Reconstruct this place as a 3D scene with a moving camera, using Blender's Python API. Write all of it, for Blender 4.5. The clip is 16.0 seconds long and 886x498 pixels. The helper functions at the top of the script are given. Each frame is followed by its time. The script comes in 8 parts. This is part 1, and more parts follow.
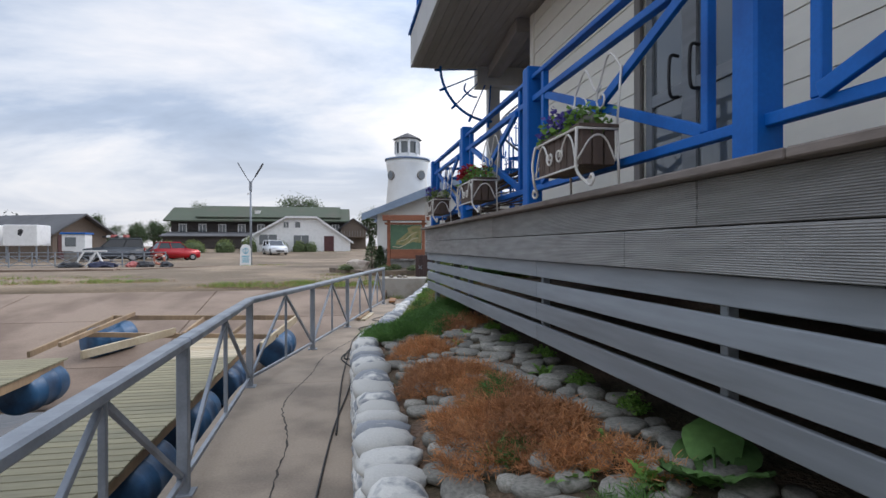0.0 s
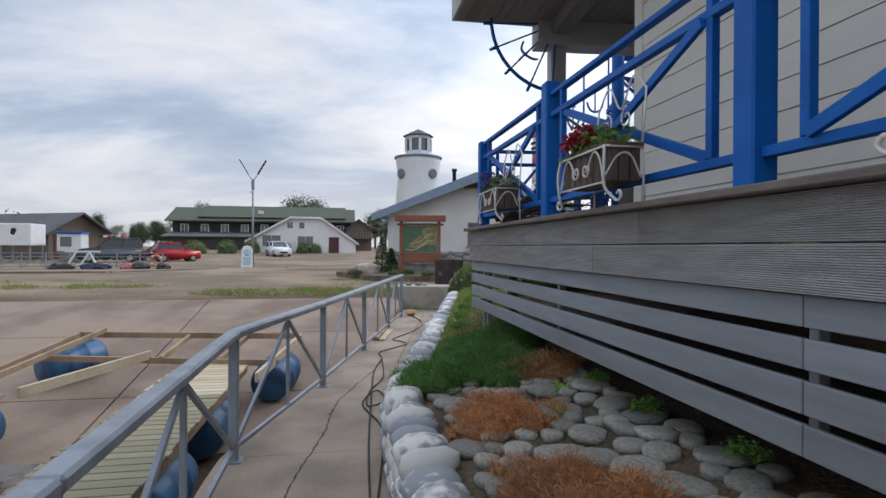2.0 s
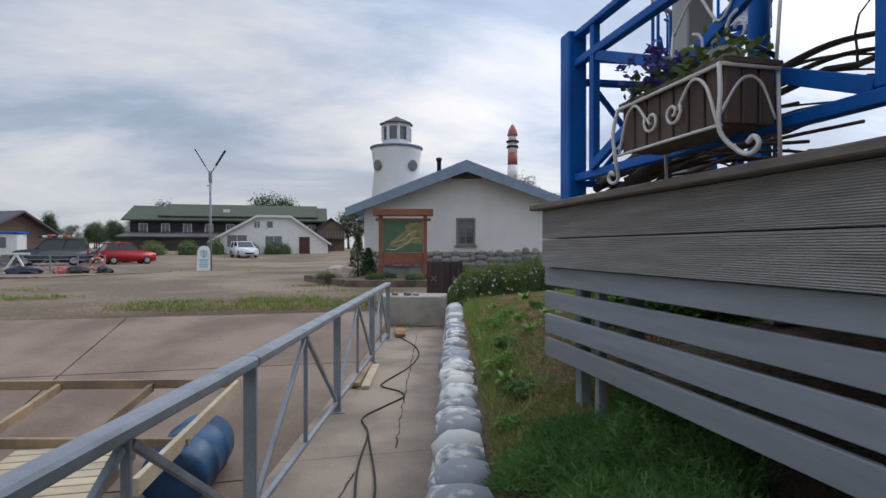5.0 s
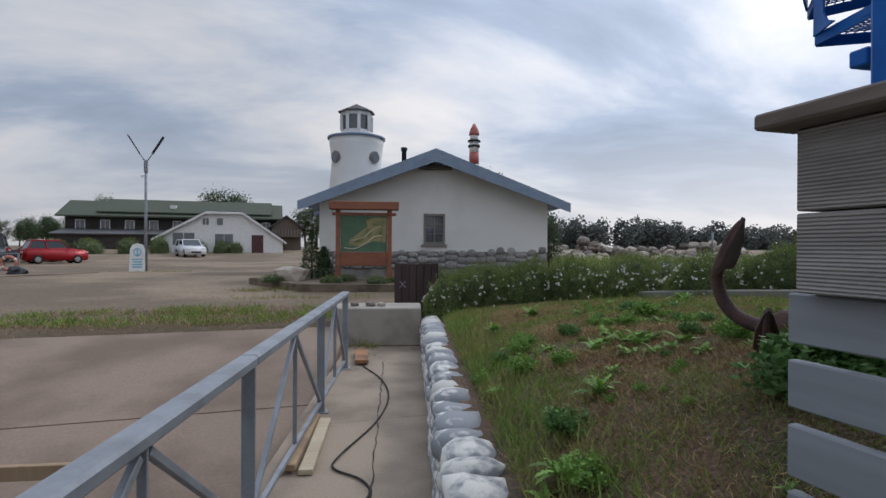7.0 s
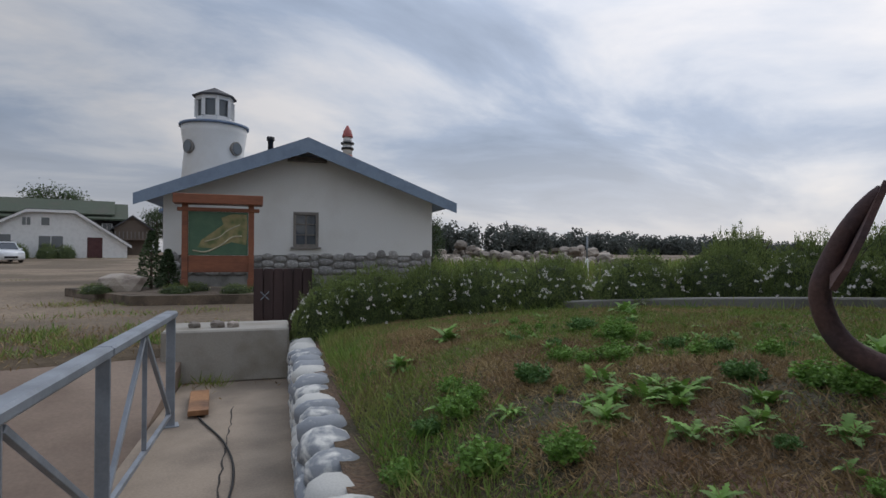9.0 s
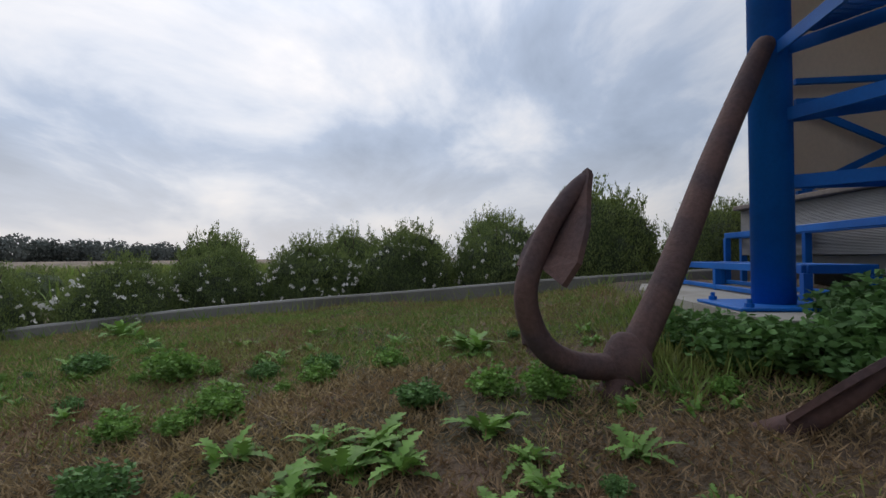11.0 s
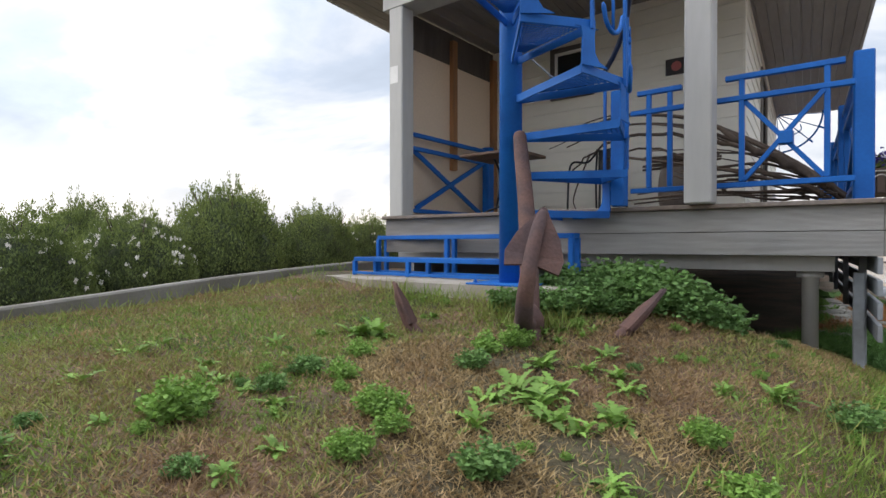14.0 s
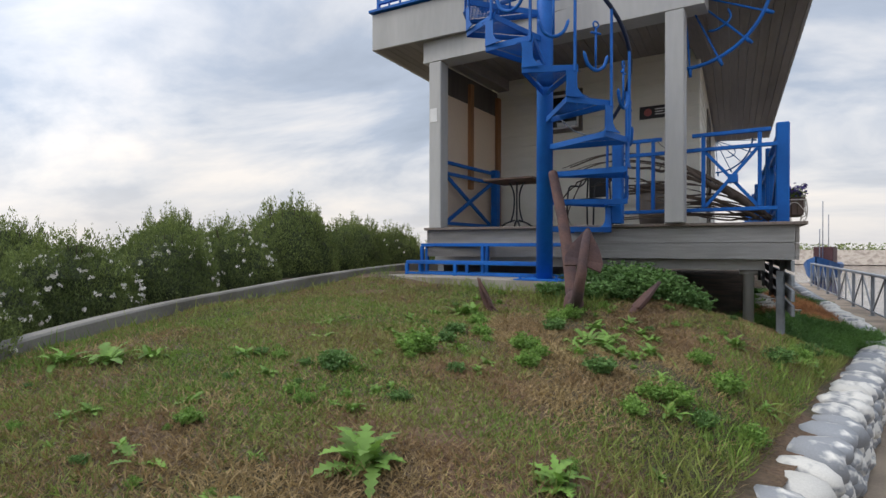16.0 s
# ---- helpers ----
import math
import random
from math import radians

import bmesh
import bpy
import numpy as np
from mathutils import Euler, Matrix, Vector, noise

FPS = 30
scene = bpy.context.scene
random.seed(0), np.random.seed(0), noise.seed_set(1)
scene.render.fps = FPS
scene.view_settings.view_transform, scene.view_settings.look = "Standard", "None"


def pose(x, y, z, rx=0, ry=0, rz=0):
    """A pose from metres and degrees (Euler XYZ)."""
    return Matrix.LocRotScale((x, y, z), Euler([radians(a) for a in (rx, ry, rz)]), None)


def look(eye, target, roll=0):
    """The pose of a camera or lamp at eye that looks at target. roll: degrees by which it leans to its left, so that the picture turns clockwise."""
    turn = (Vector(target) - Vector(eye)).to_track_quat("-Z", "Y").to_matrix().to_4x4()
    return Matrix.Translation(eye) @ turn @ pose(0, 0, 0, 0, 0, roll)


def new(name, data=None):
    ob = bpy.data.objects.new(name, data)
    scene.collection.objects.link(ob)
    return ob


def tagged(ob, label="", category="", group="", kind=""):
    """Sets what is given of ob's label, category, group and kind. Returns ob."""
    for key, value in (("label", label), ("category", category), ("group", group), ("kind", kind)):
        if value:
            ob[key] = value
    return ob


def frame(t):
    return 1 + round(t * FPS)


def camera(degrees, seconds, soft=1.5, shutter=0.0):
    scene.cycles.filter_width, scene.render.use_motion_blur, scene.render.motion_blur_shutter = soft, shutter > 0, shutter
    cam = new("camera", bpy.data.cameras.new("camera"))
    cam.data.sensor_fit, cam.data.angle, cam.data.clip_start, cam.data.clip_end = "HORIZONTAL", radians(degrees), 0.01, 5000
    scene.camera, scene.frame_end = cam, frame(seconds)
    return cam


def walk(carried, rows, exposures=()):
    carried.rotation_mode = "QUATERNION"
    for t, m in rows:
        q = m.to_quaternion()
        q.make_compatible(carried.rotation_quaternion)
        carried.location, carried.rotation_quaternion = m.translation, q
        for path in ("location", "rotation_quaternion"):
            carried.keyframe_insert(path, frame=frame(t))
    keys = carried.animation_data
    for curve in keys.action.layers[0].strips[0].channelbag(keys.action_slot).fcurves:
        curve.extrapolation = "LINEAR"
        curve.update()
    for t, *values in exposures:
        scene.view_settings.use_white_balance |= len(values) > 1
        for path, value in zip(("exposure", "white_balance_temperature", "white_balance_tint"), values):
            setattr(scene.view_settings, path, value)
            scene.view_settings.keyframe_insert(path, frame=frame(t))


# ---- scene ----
cam = camera(78.1, 16.0)
PATH = [
    (0, (-0.062, -0.505, 1.612), (0.308, 1.461, 1.6), -0.1),
    (0.5, (-0.104, 0.029, 1.623), (0.26, 1.995, 1.614), 0.0),
    (1, (-0.122, 0.56, 1.627), (0.244, 2.526, 1.617), 0.1),
    (1.5, (-0.181, 1.129, 1.631), (0.182, 3.096, 1.622), 0.3),
    (2, (-0.252, 1.611, 1.66), (0.105, 3.578, 1.655), 0.3),
    (2.5, (-0.266, 2.192, 1.65), (0.091, 4.159, 1.642), 0.3),
    (3, (-0.277, 2.742, 1.643), (0.077, 4.71, 1.633), 0.2),
    (3.5, (-0.229, 3.31, 1.631), (0.152, 5.273, 1.621), 0.2),
    (5.8, (-0.037, 5.958, 1.624), (0.464, 7.894, 1.619), 0.2),
    (6, (0.001, 6.213, 1.603), (0.518, 8.145, 1.596), 0.3),
    (6.5, (0.108, 6.823, 1.583), (0.647, 8.749, 1.575), 0.2),
    (7, (0.198, 7.377, 1.601), (0.792, 9.286, 1.596), 0.3),
    (7.5, (0.344, 7.946, 1.594), (0.991, 9.839, 1.59), 0.2),
    (8, (0.476, 8.426, 1.584), (1.182, 10.297, 1.583), 0.1),
    (8.2, (0.527, 8.604, 1.579), (1.274, 10.459, 1.581), 0.2),
    (10.3, (1.02, 10.11, 1.483), (2.782, 11.056, 1.513), -0.3),
    (10.5, (1.065, 10.227, 1.485), (2.934, 10.94, 1.515), -0.4),
    (11, (1.18, 10.52, 1.507), (3.178, 10.606, 1.539), -0.5),
    (11.5, (1.263, 10.875, 1.491), (3.205, 10.397, 1.527), -0.7),
    (12, (1.303, 11.277, 1.551), (3.085, 10.369, 1.547), -1.0),
    (12.5, (1.421, 11.707, 1.53), (2.967, 10.439, 1.542), -0.2),
    (13, (1.615, 12.146, 1.53), (2.966, 10.671, 1.531), -0.0),
    (13.5, (1.682, 12.638, 1.568), (2.882, 11.037, 1.566), -0.1),
    (14, (1.779, 13.041, 1.582), (2.886, 11.375, 1.568), -0.0),
    (14.5, (1.941, 13.485, 1.599), (2.963, 11.767, 1.592), 0.1),
    (15, (1.955, 13.964, 1.6), (2.914, 12.209, 1.598), 0.0),
    (15.5, (1.929, 14.483, 1.597), (2.864, 12.715, 1.596), -0.0),
    (16, (1.892, 14.96, 1.62), (2.833, 13.195, 1.617), 0.1),
]
walk(cam, [(t, look(e, a, r)) for t, e, a, r in PATH], exposures=[(0.0, 0.27, 6500, 13), (1.5, 0.16, 6450, 13), (3.5, -0.06, 6450, 13), (6.0, -0.2, 6450, 13), (8.2, -0.52, 6500, 13), (10.3, -0.72, 6500, 13), (11.0, -0.54, 6500, 13), (11.5, -0.1, 6600, 13), (12.0, 0.28, 6850, 13), (12.5, 0.58, 7000, 13), (13.5, 0.70, 7100, 13), (14.5, 0.5, 7100, 13), (16.0, 0.2, 6950, 13)])

# ---- world and light: overcast sky with broken cloud ----
world = bpy.data.worlds.new("sky")
scene.world = world
world.use_nodes = True
SUN_AZ, SUN_EL = radians(65), radians(42)


def build_sky():
    nt = world.node_tree
    nt.nodes.clear()
    n = nt.nodes.new
    out, bg = n("ShaderNodeOutputWorld"), n("ShaderNodeBackground")
    sky = n("ShaderNodeTexSky")
    sky.sky_type = 'NISHITA'
    sky.sun_disc = False
    sky.sun_elevation, sky.sun_rotation = SUN_EL, SUN_AZ
    sky.air_density, sky.dust_density = 1.2, 2.5
    skys = n("ShaderNodeVectorMath")
    skys.operation = 'SCALE'
    skys.inputs["Scale"].default_value = 0.09
    nt.links.new(sky.outputs[0], skys.inputs[0])
    tc, sep = n("ShaderNodeTexCoord"), n("ShaderNodeSeparateXYZ")
    nt.links.new(tc.outputs["Generated"], sep.inputs[0])
    up = n("ShaderNodeMath")
    up.operation = 'MAXIMUM'
    up.inputs[1].default_value = 0.0
    nt.links.new(sep.outputs[2], up.inputs[0])
    lift = n("ShaderNodeMath")
    lift.operation = 'ADD'
    lift.inputs[1].default_value = 0.24
    nt.links.new(up.outputs[0], lift.inputs[0])
    comb = n("ShaderNodeCombineXYZ")
    for i, ax in enumerate((0, 1)):
        dv = n("ShaderNodeMath")
        dv.operation = 'DIVIDE'
        nt.links.new(sep.outputs[ax], dv.inputs[0])
        nt.links.new(lift.outputs[0], dv.inputs[1])
        nt.links.new(dv.outputs[0], comb.inputs[i])
    mp = n("ShaderNodeMapping")
    mp.inputs["Rotation"].default_value = (0, 0, radians(38))
    mp.inputs["Scale"].default_value = (0.62, 1.0, 1.0)
    mp.inputs["Location"].default_value = (2.3, 0.7, 0)
    nt.links.new(comb.outputs[0], mp.inputs[0])
    no = n("ShaderNodeTexNoise")
    no.inputs["Scale"].default_value, no.inputs["Detail"].default_value = 1.25, 10
    no.inputs["Roughness"].default_value, no.inputs["Distortion"].default_value = 0.56, 0.35
    nt.links.new(mp.outputs[0], no.inputs["Vector"])
    ramp = n("ShaderNodeValToRGB")
    el = ramp.color_ramp.elements
    el[0].position, el[0].color = 0.33, (0.34, 0.42, 0.54, 1)
    el[1].position, el[1].color = 0.66, (0.94, 0.94, 0.94, 1)
    e = el.new(0.45)
    e.color = (0.45, 0.545, 0.69, 1)
    e = el.new(0.54)
    e.color = (0.68, 0.745, 0.835, 1)
    nt.links.new(no.outputs["Fac"], ramp.inputs[0])
    # brighter haze near the horizon
    hz = n("ShaderNodeMapRange")
    hz.inputs["From Min"].default_value, hz.inputs["From Max"].default_value = 0.0, 0.20
    hz.inputs["To Min"].default_value, hz.inputs["To Max"].default_value = 0.7, 0.0
    nt.links.new(up.outputs[0], hz.inputs[0])
    mh = n("ShaderNodeMix")
    mh.data_type = 'RGBA'
    mh.inputs[7].default_value = (0.80, 0.80, 0.80, 1)
    nt.links.new(hz.outputs[0], mh.inputs[0])
    nt.links.new(ramp.outputs[0], mh.inputs[6])
    # thin overcast brightens towards the veiled sun
    sunv = n("ShaderNodeVectorMath")
    sunv.operation = 'DOT_PRODUCT'
    sunv.inputs[1].default_value = (math.sin(SUN_AZ) * math.cos(SUN_EL), math.cos(SUN_AZ) * math.cos(SUN_EL), math.sin(SUN_EL))
    nt.links.new(tc.outputs["Generated"], sunv.inputs[0])
    gl = n("ShaderNodeMapRange")
    gl.inputs["From Min"].default_value, gl.inputs["From Max"].default_value = 0.45, 1.0
    gl.inputs["To Min"].default_value, gl.inputs["To Max"].default_value = 0.97, 1.75
    nt.links.new(sunv.outputs["Value"], gl.inputs[0])
    # an overcast sky is brightest overhead
    zn = n("ShaderNodeMapRange")
    zn.inputs["From Min"].default_value, zn.inputs["From Max"].default_value = 0.38, 0.95
    zn.inputs["To Min"].default_value, zn.inputs["To Max"].default_value = 1.0, 1.9
    nt.links.new(up.outputs[0], zn.inputs[0])
    zg = n("ShaderNodeMath")
    zg.operation = 'MULTIPLY'
    nt.links.new(gl.outputs[0], zg.inputs[0])
    nt.links.new(zn.outputs[0], zg.inputs[1])
    sc = n("ShaderNodeVectorMath")
    sc.operation = 'SCALE'
    nt.links.new(mh.outputs[2], sc.inputs[0])
    nt.links.new(zg.outputs[0], sc.inputs["Scale"])
    mx = n("ShaderNodeMix")
    mx.data_type = 'RGBA'
    mx.inputs[0].default_value = 0.88
    nt.links.new(skys.outputs[0], mx.inputs[6])
    nt.links.new(sc.outputs[0], mx.inputs[7])
    nt.links.new(mx.outputs[2], bg.inputs[0])
    bg.inputs[1].default_value = 1.0
    nt.links.new(bg.outputs[0], out.inputs[0])


build_sky()
sun = new("sun", bpy.data.lights.new("sun", 'SUN'))
sun.data.energy, sun.data.angle, sun.data.color = 0.9, radians(18), (1.0, 0.96, 0.9)
sun.matrix_world = look((0, 0, 0), (-math.sin(SUN_AZ) * math.cos(SUN_EL), -math.cos(SUN_AZ) * math.cos(SUN_EL), -math.sin(SUN_EL)))


# ---- materials ----
def mat(name, base, rough=0.7, metal=0.0, var=0.12, scale=3.0, fine=40.0, bump=0.15, second=None, amount=0.4,
        stretch=(1, 1, 1), island=False, rnd=0.0, sss=0.0, coord="Object", dist=0.01):
    """Base colour varied at two scales, with a second colour in patches, wear and fine relief."""
    m = bpy.data.materials.new(name)
    m.use_nodes = True
    nt = m.node_tree
    n, L = nt.nodes.new, nt.links.new
    b = nt.nodes["Principled BSDF"]
    b.inputs["Roughness"].default_value, b.inputs["Metallic"].default_value = rough, metal
    tc, mp = n("ShaderNodeTexCoord"), n("ShaderNodeMapping")
    mp.inputs["Scale"].default_value = stretch
    L(tc.outputs[coord], mp.inputs[0])
    big, sm = n("ShaderNodeTexNoise"), n("ShaderNodeTexNoise")
    big.inputs["Scale"].default_value, big.inputs["Detail"].default_value = scale, 5
    sm.inputs["Scale"].default_value, sm.inputs["Detail"].default_value = fine, 4
    L(mp.outputs[0], big.inputs["Vector"])
    L(mp.outputs[0], sm.inputs["Vector"])
    mix = n("ShaderNodeMix")
    mix.data_type = 'RGBA'
    mix.inputs[6].default_value = (*base, 1)
    mix.inputs[7].default_value = (*(second or [c * (1 - 2.2 * var) for c in base]), 1)
    rg = n("ShaderNodeMapRange")
    rg.inputs["From Min"].default_value, rg.inputs["From Max"].default_value = 0.62 - 0.4 * amount, 0.82 - 0.4 * amount
    L(big.outputs["Fac"], rg.inputs[0])
    L(rg.outputs[0], mix.inputs[0])
    hsv = n("ShaderNodeHueSaturation")
    vr = n("ShaderNodeMapRange")
    vr.inputs["From Min"].default_value, vr.inputs["From Max"].default_value = 0.25, 0.75
    vr.inputs["To Min"].default_value, vr.inputs["To Max"].default_value = 1 - var, 1 + var
    L(sm.outputs["Fac"], vr.inputs[0])
    last = vr.outputs[0]
    if rnd or island:
        src = n("ShaderNodeNewGeometry").outputs["Random Per Island"] if island else n("ShaderNodeObjectInfo").outputs["Random"]
        rr = n("ShaderNodeMapRange")
        rr.inputs["To Min"].default_value, rr.inputs["To Max"].default_value = 1 - (rnd or 0.2), 1 + (rnd or 0.2)
        L(src, rr.inputs[0])
        ml = n("ShaderNodeMath")
        ml.operation = 'MULTIPLY'
        L(last, ml.inputs[0])
        L(rr.outputs[0], ml.inputs[1])
        last = ml.outputs[0]
    L(last, hsv.inputs["Value"])
    L(mix.outputs[2], hsv.inputs["Color"])
    L(hsv.outputs[0], b.inputs["Base Color"])
    if bump:
        bp = n("ShaderNodeBump")
        bp.inputs["Strength"].default_value, bp.inputs["Distance"].default_value = bump, dist
        L(sm.outputs["Fac"], bp.inputs["Height"])
        L(bp.outputs[0], b.inputs["Normal"])
    rv = n("ShaderNodeMapRange")
    rv.inputs["To Min"].default_value, rv.inputs["To Max"].default_value = max(0.02, rough - 0.12), min(1, rough + 0.12)
    L(big.outputs["Fac"], rv.inputs[0])
    L(rv.outputs[0], b.inputs["Roughness"])
    if sss:
        b.inputs["Transmission Weight"].default_value = 0
        b.inputs["Subsurface Weight"].default_value = 0
    return m


def ribbed(m, axis, per_metre, strength=0.5, groove_dark=0.0):
    """Adds fine milled grooves to a material, its colour darker down in the grooves."""
    nt = m.node_tree
    n, L = nt.nodes.new, nt.links.new
    b = nt.nodes["Principled BSDF"]
    tc, w = n("ShaderNodeTexCoord"), n("ShaderNodeTexWave")
    w.bands_direction = axis
    w.inputs["Scale"].default_value = per_metre / 6.283 * 2
    w.inputs["Distortion"].default_value = 0.4
    L(tc.outputs["Object"], w.inputs["Vector"])
    bp = n("ShaderNodeBump")
    bp.inputs["Strength"].default_value, bp.inputs["Distance"].default_value = strength, 0.004
    L(w.outputs["Fac"], bp.inputs["Height"])
    if groove_dark:
        dk = n("ShaderNodeMix")
        dk.data_type, dk.blend_type = 'RGBA', 'MULTIPLY'
        iv = n("ShaderNodeMapRange")
        iv.inputs["To Min"].default_value, iv.inputs["To Max"].default_value = 1.0, 0.0
        L(w.outputs["Fac"], iv.inputs[0])
        L(iv.outputs[0], dk.inputs[0])
        L(b.inputs["Base Color"].links[0].from_socket, dk.inputs[6])
        dk.inputs[7].default_value = (1 - groove_dark, 1 - groove_dark, 1 - groove_dark, 1)
        L(dk.outputs[2], b.inputs["Base Color"])
    old = b.inputs["Normal"].links
    if old:
        L(old[0].from_socket, bp.inputs["Normal"])
    L(bp.outputs[0], b.inputs["Normal"])
    return m


def leafy(name, base, second, rough=0.72, rnd=0.35, tr=0.3):
    """Leaf material: light passes through the blade, each leaf a little different."""
    m = mat(name, base, rough, var=0.15, scale=1.3, fine=25, bump=0, second=second, amount=0.5, island=True, rnd=rnd)
    nt = m.node_tree
    b = nt.nodes["Principled BSDF"]
    thin, ad = nt.nodes.new("ShaderNodeBsdfTranslucent"), nt.nodes.new("ShaderNodeMixShader")
    nt.links.new(b.inputs["Base Color"].links[0].from_socket, thin.inputs[0])
    ad.inputs[0].default_value = tr
    out = nt.nodes["Material Output"]
    nt.links.new(b.outputs[0], ad.inputs[1])
    nt.links.new(thin.outputs[0], ad.inputs[2])
    nt.links.new(ad.outputs[0], out.inputs[0])
    return m


def glassy(name, tint, rough=0.04):
    m = bpy.data.materials.new(name)
    m.use_nodes = True
    b = m.node_tree.nodes["Principled BSDF"]
    b.inputs["Base Color"].default_value = (*tint, 1)
    b.inputs["Roughness"].default_value = rough
    b.inputs["Metallic"].default_value = 0.0
    b.inputs["Specular IOR Level"].default_value = 0.9
    return m


M_CONC = mat("walk_concrete", (0.33, 0.262, 0.197), 0.85, var=0.13, scale=1.3, fine=55, bump=0.35, second=(0.215, 0.172, 0.132), amount=0.5, dist=0.004)
M_SLIP = mat("slip_concrete", (0.245, 0.180, 0.134), 0.85, var=0.12, scale=0.7, fine=30, bump=0.35, second=(0.160, 0.112, 0.082), amount=0.5, dist=0.006)
M_GRAVEL = mat("gravel", (0.250, 0.186, 0.126), 0.95, var=0.34, scale=0.22, fine=11, bump=0.8, second=(0.140, 0.104, 0.068), amount=0.6, dist=0.03)
M_BLOCK = mat("block_concrete", (0.336, 0.312, 0.272), 0.9, var=0.08, scale=2, fine=60, bump=0.3, second=(0.240, 0.216, 0.176), dist=0.004)
M_KERB = mat("kerb_concrete", (0.215, 0.205, 0.185), 0.9, var=0.12, scale=1.5, fine=50, bump=0.4, second=(0.15, 0.14, 0.12), dist=0.004)
M_MORTAR = mat("mortar", (0.30, 0.29, 0.27), 0.95, var=0.15, fine=70, bump=0.5)
M_STONE = mat("river_stone", (0.66, 0.645, 0.60), 0.78, var=0.10, scale=1.15, fine=16, bump=0.3, second=(0.225, 0.238, 0.255), amount=0.6, rnd=0.25, dist=0.004)


def piecewise(m, spread):
    """Each stone is paler or darker than the next, besides its own veins."""
    nt = m.node_tree
    rg = [x for x in nt.nodes if x.type == 'MAP_RANGE' and abs(x.inputs["From Max"].default_value - x.inputs["From Min"].default_value - 0.2) < 0.01 and x.inputs["To Max"].default_value == 1.0][0]
    src = rg.inputs[0].links[0].from_socket
    ad, ra, oi = nt.nodes.new("ShaderNodeMath"), nt.nodes.new("ShaderNodeMapRange"), nt.nodes.new("ShaderNodeObjectInfo")
    ra.inputs["To Min"].default_value, ra.inputs["To Max"].default_value = -spread, spread
    nt.links.new(oi.outputs["Random"], ra.inputs[0])
    nt.links.new(src, ad.inputs[0])
    nt.links.new(ra.outputs[0], ad.inputs[1])
    nt.links.new(ad.outputs[0], rg.inputs[0])
    rg.inputs["From Min"].default_value += 0.05


piecewise(M_STONE, 0.22)
M_PAVE = mat("flat_stone", (0.29, 0.272, 0.235), 0.85, var=0.16, scale=4, fine=50, bump=0.35, second=(0.19, 0.182, 0.152), amount=0.5, rnd=0.28, dist=0.005)
M_SOIL = mat("soil_thatch", (0.148, 0.088, 0.055), 0.95, var=0.45, scale=1.3, fine=38, bump=1.0, second=(0.066, 0.054, 0.028), amount=0.6, dist=0.03)
M_BED = mat("bed_soil", (0.196, 0.147, 0.105), 0.95, var=0.3, scale=2.2, fine=45, bump=0.9, second=(0.098, 0.077, 0.056), amount=0.5, dist=0.03)
M_FASCIA = ribbed(mat("weathered_deck_board", (0.335, 0.330, 0.318), 0.8, var=0.22, scale=1.6, fine=26, bump=0.4, second=(0.265, 0.238, 0.215), amount=0.5, stretch=(1, 0.12, 1), rnd=0.25, dist=0.004), 'Z', 115, 0.9, 0.20)
M_FASCIA_X = ribbed(mat("weathered_end_board", (0.35, 0.345, 0.335), 0.8, var=0.16, scale=1.6, fine=26, bump=0.3, second=(0.26, 0.23, 0.20), amount=0.5, stretch=(0.12, 1, 1), rnd=0.08, dist=0.004), 'Z', 115, 0.8, 0.22)
M_SLAT = mat("grey_slat", (0.245, 0.268, 0.290), 0.65, var=0.13, scale=1.8, fine=22, bump=0.5, second=(0.185, 0.195, 0.205), amount=0.5, stretch=(1, 0.1, 1), rnd=0.06, dist=0.003)
M_DECKTOP = mat("deck_edge_board", (0.165, 0.132, 0.110), 0.8, var=0.25, scale=2, fine=30, bump=0.5, second=(0.20, 0.17, 0.15), amount=0.5, stretch=(1, 0.2, 1), rnd=0.2)
M_GREYPAINT = mat("grey_painted_timber", (0.44, 0.44, 0.43), 0.6, var=0.05, scale=1.5, fine=20, bump=0.15, second=(0.37, 0.37, 0.36), stretch=(1, 1, 0.2), dist=0.003)
M_SOFFIT = mat("soffit_board", (0.235, 0.215, 0.20), 0.6, var=0.1, scale=2, fine=25, bump=0.15, stretch=(1, 0.15, 1), rnd=0.1)
M_SIDING = mat("cream_siding", (0.80, 0.77, 0.68), 0.6, var=0.03, scale=1.0, fine=18, bump=0.08, second=(0.74, 0.71, 0.62), stretch=(0.3, 0.3, 1), dist=0.003)
M_TAN = mat("tan_panel", (0.76, 0.61, 0.46), 0.75, var=0.05, scale=0.8, fine=30, bump=0.1, second=(0.70, 0.55, 0.41))
M_BROWNWOOD = mat("brown_timber", (0.34, 0.165, 0.07), 0.65, var=0.18, scale=2, fine=22, bump=0.3, stretch=(1, 1, 0.12), second=(0.15, 0.075, 0.04))
M_DARKTRIM = mat("dark_trim", (0.10, 0.085, 0.075), 0.6, var=0.15, fine=25, bump=0.2, stretch=(1, 1, 0.15))
M_GREYTRIM = mat("grey_brown_trim", (0.22, 0.20, 0.18), 0.65, var=0.12, fine=25, bump=0.2, stretch=(1, 1, 0.15))
M_BLUE = mat("blue_paint", (0.0, 0.118, 0.45), 0.55, var=0.08, scale=2.5, fine=60, bump=0.10, second=(0.0, 0.085, 0.34), amount=0.4, dist=0.002)
M_BLUE.node_tree.nodes["Principled BSDF"].inputs["Specular IOR Level"].default_value = 0.3
M_BLACKIRON = mat("dark_iron", (0.02, 0.021, 0.025), 0.5, metal=0.3, var=0.1, fine=60, bump=0.1)
